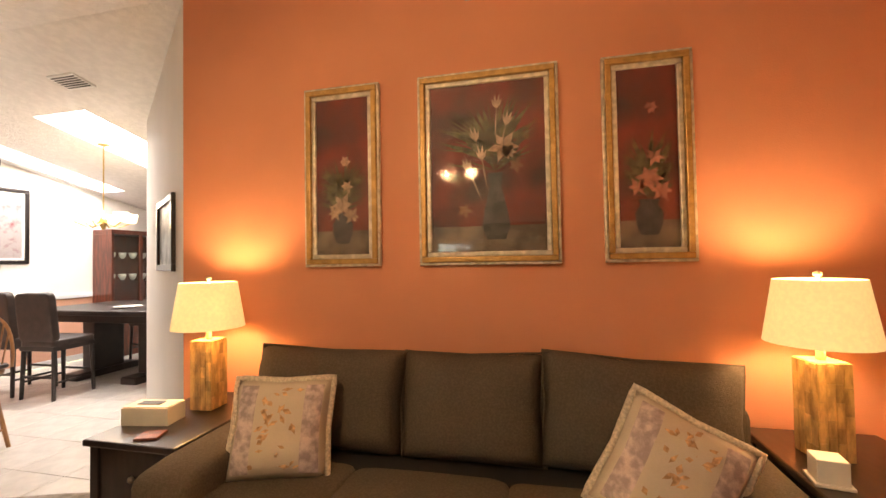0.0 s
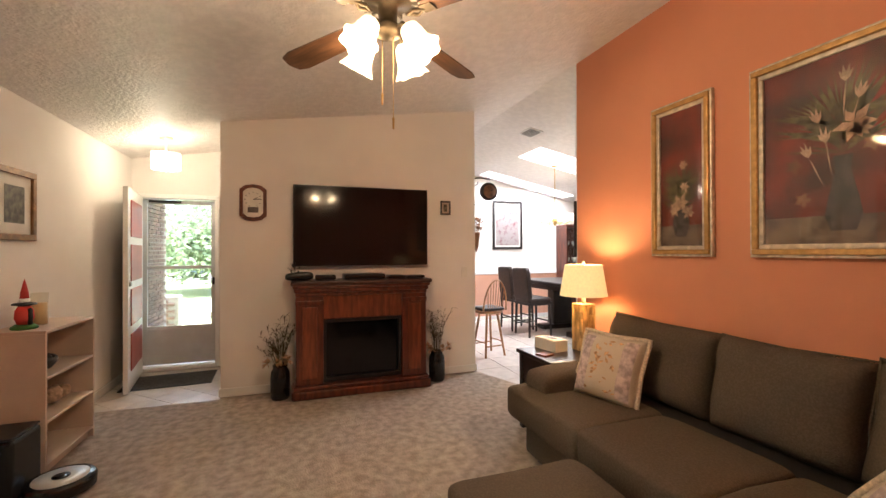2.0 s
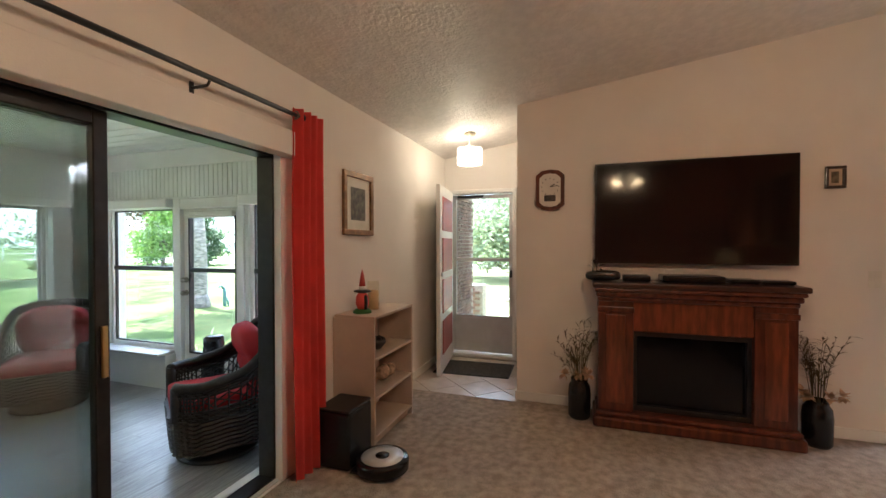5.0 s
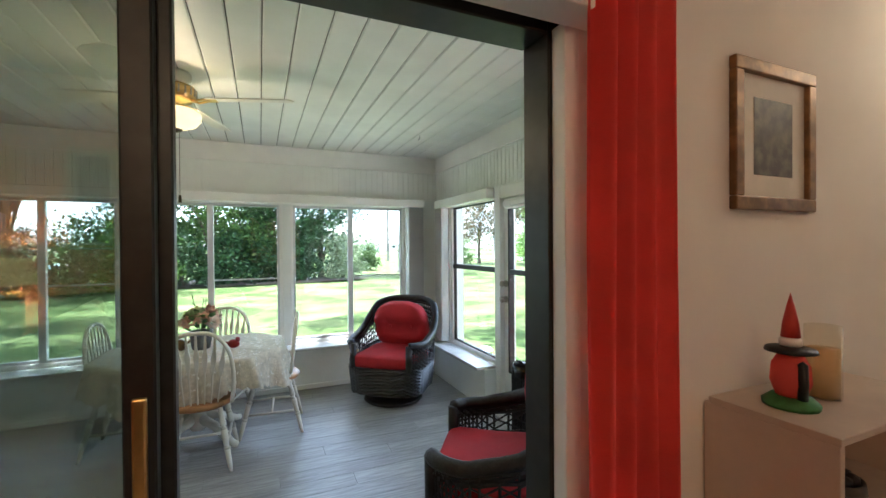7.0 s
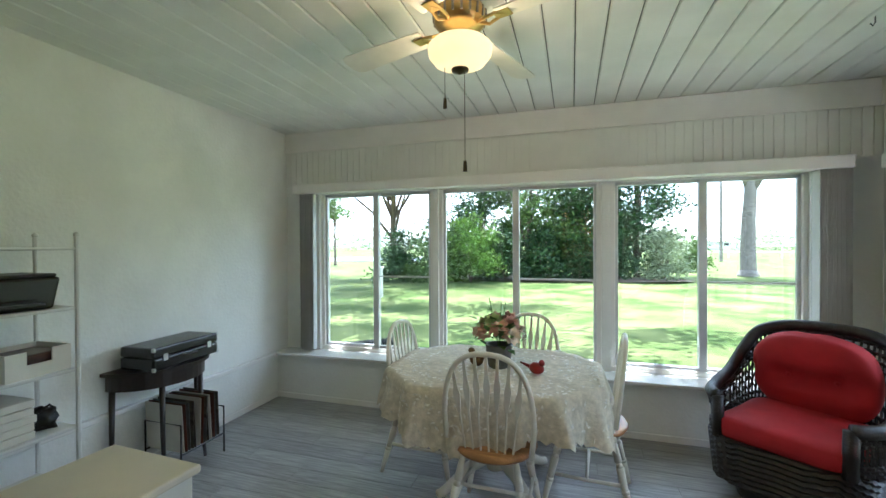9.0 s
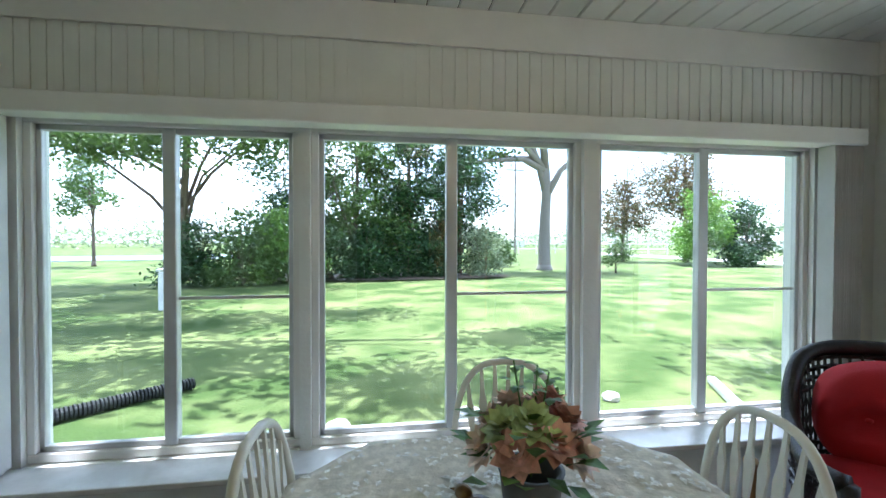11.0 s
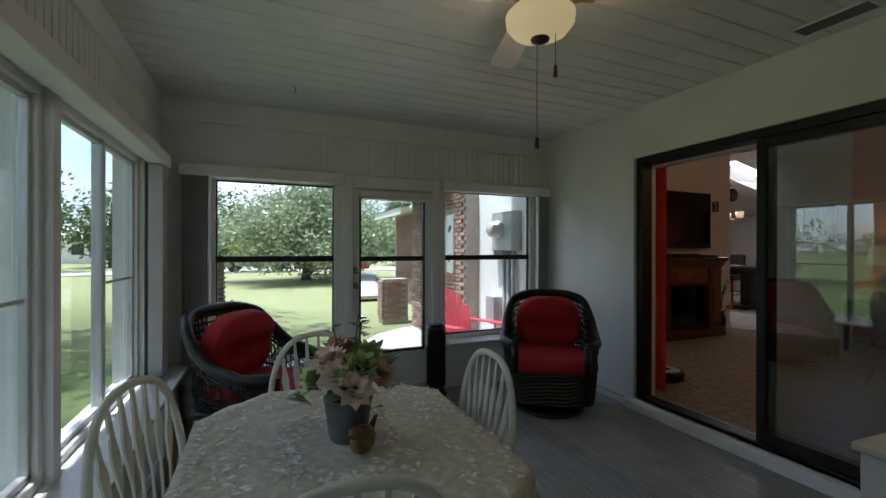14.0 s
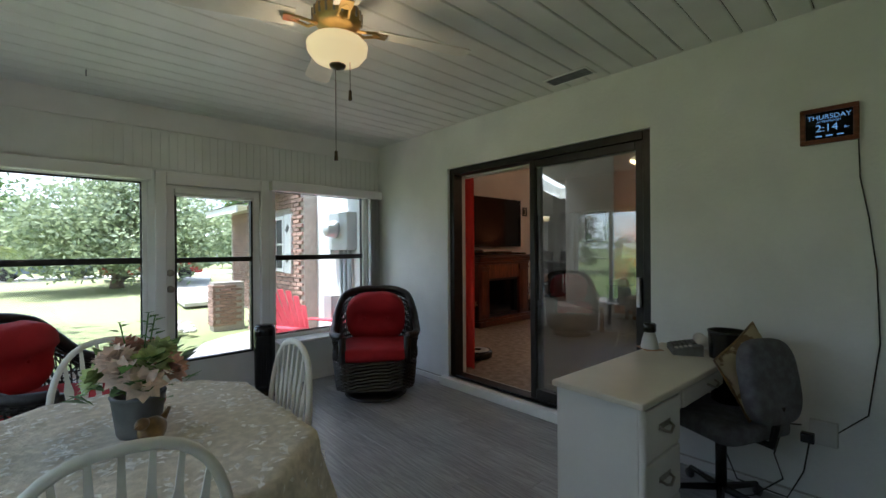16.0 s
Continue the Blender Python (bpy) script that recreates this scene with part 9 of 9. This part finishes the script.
# eave, soffit and roof over the brick front
bm = B(); box(bm, -6.95, -4.95, -0.98, -0.94, 2.14, 2.32); box(bm, -12.1, -9.3, 0.24, 0.28, 2.2, 2.38); setting("trim_eave", bm, M["white_paint"], "white fascia along the brick wall's eave", "trim")
bm = B(); box(bm, -6.95, -4.95, -0.94, -0.2, 2.24, 2.27); box(bm, -12.1, -9.3, 0.28, 3.2, 2.352, 2.38); box(bm, -4.95, -4.2, -0.42, -0.2, 2.24, 2.27); setting("trim_soffit", bm, M["white_paint"], "white soffit under the eave", "trim")
bm = B()
q = [bm.verts.new(p) for p in [(-7.0, -1.0, 2.33), (-4.5, -1.0, 2.33), (-4.5, 1.6, 3.3), (-7.0, 1.6, 3.3)]]
bm.faces.new(q); bmesh.ops.solidify(bm, geom=list(bm.faces), thickness=0.1)
vs = [bm.verts.new(p) for p in [(-12.2, 0.2, 2.385), (-9.2, 0.2, 2.385), (-9.2, 3.4, 3.3), (-12.2, 3.4, 3.3)]]
bm.faces.new(vs)
setting("roof_front", bm, M["roof"], "brown shingle roof over the brick front", "roof")


def shutter_window(x0, x1):
    t = thing("window_front", (0, 0, 0), "narrow dark window with white shutters in the brick wall", "window", kind="structure")
    bm = B(); box(bm, x0, x1, -0.43, -0.41, 0.95, 1.75); part("pane", bm, M["black"], t)
    bm = B()
    for a in ((x0 - 0.03, x0 + 0.02, 0.92, 1.78), (x1 - 0.02, x1 + 0.03, 0.92, 1.78)):
        box(bm, a[0], a[1], -0.46, -0.41, a[2], a[3])
    box(bm, x0 + 0.02, x1 - 0.02, -0.46, -0.41, 0.92, 0.97); box(bm, x0 + 0.02, x1 - 0.02, -0.46, -0.41, 1.73, 1.78); box(bm, x0 + 0.02, x1 - 0.02, -0.45, -0.41, 1.33, 1.36)
    part("window_frame", bm, M["white_paint"], t)
    for s in (x0 - 0.28, x1 + 0.04):
        sh = part("shutter", B(), M["white_paint"], t)
        bm = B(); rbox(bm, s, s + 0.24, -0.45, -0.415, 0.9, 1.8, 0.006); part("board", bm, M["white_paint"], sh)
        for z in (1.12, 1.58):
            bm = B(); rbox(bm, -0.05, 0.05, -0.004, 0.004, -0.05, 0.05, 0.003); part("diamond", bm, M["gap_dark"], sh, m=pose(s + 0.12, -0.452, z, 0, 45, 0) @ Matrix.Diagonal((0.8, 1, 1.2, 1)))


shutter_window(-5.05, -4.72)

# electric meter on the white wall
t = thing("electric_meter", (-3.2, -0.2, 0), "grey electric meter box with a round glass dial on the wall", "meter")
bm = B(); rbox(bm, -0.24, 0.24, -0.15, 0, 1.25, 1.74, 0.012); part("body", bm, M["meter_grey"], t)
bm = B(); lathe(bm, [(0.115, 0), (0.115, 0.05), (0.095, 0.07), (0.095, 0.13), (0.07, 0.155), (0, 0.16)], 22); part("dial", bm, M["alu"], t, smooth=True, m=pose(-0.05, -0.145, 1.52, 90, 0, 0))
bm = B(); rbox(bm, -0.34, -0.22, -0.13, 0, 1.18, 1.34, 0.008); part("small_box", bm, M["board"], t)
for x, r0 in ((-0.08, 0.028), (0.03, 0.034), (0.13, 0.028)):
    bm = B(); tube(bm, [(x, -0.05, 1.26), (x, -0.05, PZ)], r0, 10); part("conduit", bm, M["meter_grey"], t, smooth=True)
t = thing("utility_box", (-3.5, -0.2, 0.28), "dark grey utility box on the wall below the meter", "box")
bm = B(); rbox(bm, -0.12, 0.1, -0.14, 0, 0, 0.36, 0.01); part("body", bm, M["meter_grey"], t)
bm = B(); tube(bm, [(0, -0.06, 0.01), (0, -0.06, PZ - 0.28)], 0.018, 8); part("conduit", bm, M["meter_grey"], t)


def adirondack(place, turn):
    t = thing("adirondack_chair", place, "pink-red plastic Adirondack chair on the patio", "chair", "patio chairs", turn)
    # fan of back slats, chair faces +y
    for i in range(7):
        a = (i - 3) * 4.5
        bm = B(); l = 0.80 - 0.028 * (i - 3) ** 2
        rbox(bm, -0.038, 0.038, -0.011, 0.011, 0, l, 0.008)
        for v in bm.verts:
            v.co.x *= 1 + 0.25 * v.co.z
        part("back_slat", bm, M["pink_plastic"], t, m=pose((i - 3) * 0.066, -0.26, 0.24, 22, 0, 0) @ pose(0, 0, 0, 0, a, 0))
    for z, w in ((0.42, 0.5), (0.72, 0.56)):
        bm = B(); rbox(bm, -w / 2, w / 2, -0.012, 0.012, -0.03, 0.03, 0.006); part("back_rail", bm, M["pink_plastic"], t, m=pose(0, -0.30 - (z - 0.24) * 0.4, z, 22, 0, 0))
    for i in range(6):
        bm = B(); rbox(bm, -0.26, 0.26, -0.038, 0.038, -0.011, 0.011, 0.006); part("seat_slat", bm, M["pink_plastic"], t, m=pose(0, -0.2 + i * 0.085, 0.25 + i * 0.022, 15, 0, 0))
    for s in (-1, 1):
        bm = B(); rbox(bm, -0.05, 0.05, -0.36, 0.40, -0.012, 0.012, 0.01); part("armrest", bm, M["pink_plastic"], t, m=pose(s * 0.33, 0, 0.56))
        bm = B(); rbox(bm, -0.02, 0.02, -0.05, 0.05, 0, 0.55, 0.008); part("leg", bm, M["pink_plastic"], t, m=pose(s * 0.3, 0.27, 0))
        bm = B(); rbox(bm, -0.018, 0.018, -0.45, 0.45, -0.04, 0.04, 0.008); part("leg", bm, M["pink_plastic"], t, m=pose(s * 0.26, -0.12, 0.19, 17, 0, 0))


adirondack((-3.24, -0.66, PZ), -66)

# wing planter of brick, with white stones at its foot
bm = B(); box(bm, -7.6, -7.28, -0.78, -0.22, GZ, 0.62); box(bm, -6.45, -4.5, -0.40, -0.2, GZ - 0.1, 2.24); box(bm, -4.5, -4.08, -0.40, -0.2, GZ - 0.1, 2.24); box(bm, -11.6, -9.5, 0.8, 3.2, GZ - 0.1, 2.35)
setting("wall_brick", bm, M["mortar"], "weathered red-brown brick front of the house", "wall")


def stone(place, s, seed, group):
    t = thing("border_rock", place, "white rough limestone lump in the border", "rock", group)
    bm = B(); bmesh.ops.create_icosphere(bm, subdivisions=2, radius=s)
    for v in bm.verts:
        v.co *= 1 + 0.3 * noise.noise(v.co * (1.6 / s) + Vector((seed, 0, 0)))
        v.co.z *= 0.62
    part("lump", bm, M["rock"], t)


r = random.Random(13)
for i in range(46):
    x = 2.4 - i * 0.122
    stone((x, -4.62 + r.uniform(-0.22, 0.14) - (0.3 if i > 30 and i % 3 == 0 else 0), GZ + 0.02), r.uniform(0.06, 0.12), i, "rocks along the wall")
for i in range(16):
    stone((-7.0 - 0.09 * i + r.uniform(-0.05, 0.05), -1.15 + r.uniform(-0.22, 0.1), PZ + 0.02), r.uniform(0.05, 0.1), 90 + i, "rocks by the planter")
for i, (x, y, s) in enumerate([(-0.5, -5.75, 0.14), (-1.4, -5.3, 0.11), (-2.1, -6.0, 0.10), (-3.9, -5.2, 0.11), (0.7, -5.6, 0.13)]):
    stone((x, y, GZ + 0.02), s, 120 + i, "rocks on the lawn")

t = thing("drain_pipe", (0, 0, 0), "black corrugated drain pipe lying on the lawn", "pipe")
bm = B()
pp = Vector((2.45, -6.95, GZ + 0.07)); qq = Vector((3.9, -5.6, GZ + 0.07))
for k in range(60):
    tube(bm, [pp.lerp(qq, k / 60), pp.lerp(qq, (k + 0.6) / 60)], 0.062 + 0.006 * (k % 2), 12)
part("pipe", bm, M["rubber"], t)
t = thing("downspout_pipe", (0, 0, 0), "white plastic downspout lying on the lawn", "pipe")
bm = B(); rbox(bm, -0.62, 0.62, -0.045, 0.045, 0, 0.08, 0.015); part("pipe", bm, M["pvc"], t, m=pose(-3.3, -5.75, GZ + 0.01, 0, 0, 65))
t = thing("sprinkler_post", (-8.5, -8.15, GZ), "small teal painted garden pump beside the trunk", "ornament")
bm = B(); tube(bm, [(0, 0, -0.05), (0, 0, 0.4), (0.03, 0, 0.55)], 0.05, 8, 0.035); tube(bm, [(0.03, 0, 0.52), (0.12, 0, 0.6), (0.2, 0, 0.56)], 0.035, 8, 0.02); tube(bm, [(0, 0, 0.3), (-0.1, 0.02, 0.12), (-0.12, 0.02, -0.03)], 0.025, 6); part("body", bm, M["teal_paint"], t, smooth=True)
t = thing("utility_post", (5.63, -13.0, GZ), "pale weathered utility post with a small box on the lawn", "post")
bm = B(); rbox(bm, -0.1, 0.1, -0.1, 0.1, -0.05, 0.95, 0.02); part("post", bm, M["pvc"], t)
bm = B(); rbox(bm, -0.13, 0.13, -0.13, 0.13, 0.95, 1.02, 0.02); part("cap", bm, M["pvc"], t)
# field fence and light poles
t = thing("field_fence", (0, 0, GZ), "pale wire field fence along the far pasture", "fence")
a, b = Vector((-6, -62, 0)), Vector((-70, -50, 0))
for k in range(26):
    p = a.lerp(b, k / 25); bm = B(); tube(bm, [p, p + Vector((0, 0, 1.5))], 0.06, 6); part("post", bm, M["far_wall"], t)
for z in (0.75, 1.45):
    bm = B(); tube(bm, [a + Vector((0, 0, z)), b + Vector((0, 0, z))], 0.05, 6); part("rail", bm, M["far_wall"], t)
for x, y, h in ((-14.6, -48, 11), (-47, -78, 17)):
    t = thing("light_pole", (x, y, GZ), "tall field light pole with a crossbar", "pole", "field light poles")
    bm = B(); tube(bm, [(0, 0, -0.2), (0, 0, h)], 0.16, 8, 0.1); part("pole", bm, M["bark_grey"], t)
    bm = B(); rbox(bm, -1.1, 1.1, -0.06, 0.06, h - 1.2, h - 1.05, 0.02); part("crossbar", bm, M["bark_grey"], t)

# ---- floors and bricks, piece by piece ----
rnd = random.Random(44)


def slab_mesh(name, sx, sy, h, mat, r=0.002):
    bm = B(); rbox(bm, -sx / 2, sx / 2, -sy / 2, sy / 2, -h, 0, r, 1)
    return mesh_of(bm, name, mat)


# grey wood-look planks of the sunroom, laid along x
floor_sun = tagged(new("floor_sunroom_planks"), "grey wood-look plank floor of the sunroom", "floor", kind="structure")
PW, PL = 0.152, 1.21
full = slab_mesh("plank", PL - 0.0015, PW - 0.0015, 0.006, M["plank"], 0.001)
cut_cache = {}
row = 0
y = YF + 0.005
while y < -0.21:
    w = min(PW, -0.205 - y)
    x = XD + 0.005 - PL * ((row * 0.37) % 1)
    while x < XE - 0.01:
        a, b = max(x, XD + 0.005), min(x + PL, XE - 0.005)
        if b - a > 0.03:
            if b - a > PL - 0.01 and w > PW - 0.002:
                me = full
            else:
                key = (round(b - a, 3), round(w, 3))
                if key not in cut_cache:
                    cut_cache[key] = slab_mesh("plank", b - a - 0.0015, w - 0.0015, 0.006, M["plank"], 0.001)
                me = cut_cache[key]
            shared("plank", me, floor_sun, pose((a + b) / 2, y + w / 2, SF))
        x += PL
    y += PW
    row += 1


def tiles(name, label, x0, x1, y0, y1, s, keep, angle, z):
    f = tagged(new(name), label, "floor", kind="structure")
    me = slab_mesh("tile", s - 0.006, s - 0.006, 0.008, M["tile"], 0.0015)
    c, sn = math.cos(radians(angle)), math.sin(radians(angle))
    n = int(max(x1 - x0, y1 - y0) / s) + 3
    cx, cy = (x0 + x1) / 2, (y0 + y1) / 2
    for i in range(-n, n):
        for j in range(-n, n):
            px, py = cx + (i * c - j * sn) * s, cy + (i * sn + j * c) * s
            m = s * (0.5 if angle == 0 else 0.70)
            corners = [(px + (a * c - b * sn) * s / 2, py + (a * sn + b * c) * s / 2) for a, b in ((-1, -1), (1, -1), (1, 1), (-1, 1))]
            if all(keep(*q) for q in corners):
                shared("tile", me, f, pose(px, py, z, 0, 0, angle))
            elif any(keep(*q) for q in corners + [(px, py)]):
                # a tile cut at the wall: clip its outline
                bm = B()
                vs = [bm.verts.new((q[0], q[1], 0)) for q in [(a * (s - 0.006) / 2, b * (s - 0.006) / 2) for a, b in ((-1, -1), (1, -1), (1, 1), (-1, 1))]]
                bm.faces.new(vs)
                mw = pose(px, py, z, 0, 0, angle)
                inv = mw.inverted()
                for co, no in (((x0, 0, z), (-1, 0, 0)), ((x1, 0, z), (1, 0, 0)), ((0, y0, z), (0, -1, 0)), ((0, y1, z), (0, 1, 0))):
                    bmesh.ops.bisect_plane(bm, geom=list(bm.verts) + list(bm.edges) + list(bm.faces), plane_co=inv @ Vector(co), plane_no=(inv.to_3x3() @ Vector(no)), clear_outer=True)
                if not bm.faces:
                    bm.free(); continue
                ex = bmesh.ops.extrude_face_region(bm, geom=list(bm.faces))
                for v in [g for g in ex["geom"] if isinstance(g, bmesh.types.BMVert)]:
                    v.co.z -= 0.008
                bmesh.ops.recalc_face_normals(bm, faces=bm.faces)
                shared("tile", mesh_of(bm, "tile", M["tile"]), f, mw)


tiles("floor_dining_tiles", "pale beige ceramic floor tiles of the dining room", XW + 0.005, -1.2, 1.48, 9.39, 0.456, lambda x, y: XW + 0.005 <= x <= -1.2 and 1.48 <= y <= 9.39, 0, -0.004)
tiles("floor_entry_tiles", "pale beige floor tiles laid diagonally in the entry", XFD + 0.005, -2.2, 0.005, 1.475, 0.33, lambda x, y: XFD + 0.005 <= x <= -2.2 and 0.005 <= y <= 1.475, 45, -0.004)

# bricks of the front wall and the planter
BL, BH, BW = 0.205, 0.062, 0.05
brick_me = slab_mesh("brick", BL - 0.012, BW, BH - 0.012, M["brick"], 0.004)
brick_long = slab_mesh("brick", BL * 1.4 - 0.012, BW, BH * 0.8 - 0.012, M["brick"], 0.004)
wall_ob = bpy.data.objects["wall_brick"]
rest = []
count = 0
for j in range(40):
    z = GZ + 0.12 + j * BH
    if z > 2.2:
        break
    x = -4.09 - BL / 2 - (0.1 if j % 2 else 0)
    while x > -6.45 + BL / 2:
        inside = -5.38 < x < -4.4 and 0.88 < z - BH / 2 < 1.86
        if not inside:
            m = pose(x, -0.40 - 0.004 * rnd.random(), z, rnd.uniform(-1, 1), rnd.uniform(-0.6, 0.6), 0)
            if x > -6.6 and count < 300:
                shared("brick", brick_me, wall_ob, m)
                count += 1
            else:
                rest.append(m)
        x -= BL
# inner face towards the porch, and the far wing
for j in range(41):
    z = GZ + 0.12 + j * BH
    x = -4.62 - BL / 2 - (0.1 if j % 2 else 0)
    while x > -6.45 + BL / 2 and z < 2.2:
        rest.append(pose(x, -0.198 + 0.004 * rnd.random(), z)); x -= BL
    x = -9.55 - BL / 2 - (0.1 if j % 2 else 0)
    while x > -11.6 + BL / 2 and z < 2.3:
        rest.append(pose(x, 0.80 - 0.004 * rnd.random(), z)); x -= BL
for m in [pose(-6.45 - 0.003, -0.30, GZ + 0.12 + j * BH, 0, 0, 90) for j in range(40)]:
    rest.append(m)
# planter: its face towards the sunroom
for j in range(13):
    z = PZ + 0.06 + j * BH
    if z > 0.64:
        break
    y = -0.78 + BL / 2 + (0.1 if j % 2 else 0)
    while y < -0.22 - BL / 2:
        shared("brick", brick_me, wall_ob, pose(-7.28 + 0.005 * rnd.random(), y, z, 0, 0, 90))
        y += BL
    for x in (-7.54, -7.36):
        shared("brick", brick_me, wall_ob, pose(x + (0.02 if j % 2 else 0), -0.785, z))
bm = B()
for m in rest:
    bmesh.ops.create_cube(bm, size=1, matrix=m @ Matrix.Translation((0, 0, -(BH - 0.012) / 2)) @ Matrix.Diagonal((BL - 0.012, BW, BH - 0.012, 1)))
ob = part("brickwork", bm, M["brick"], wall_ob)
ob["kind"] = "stuff"
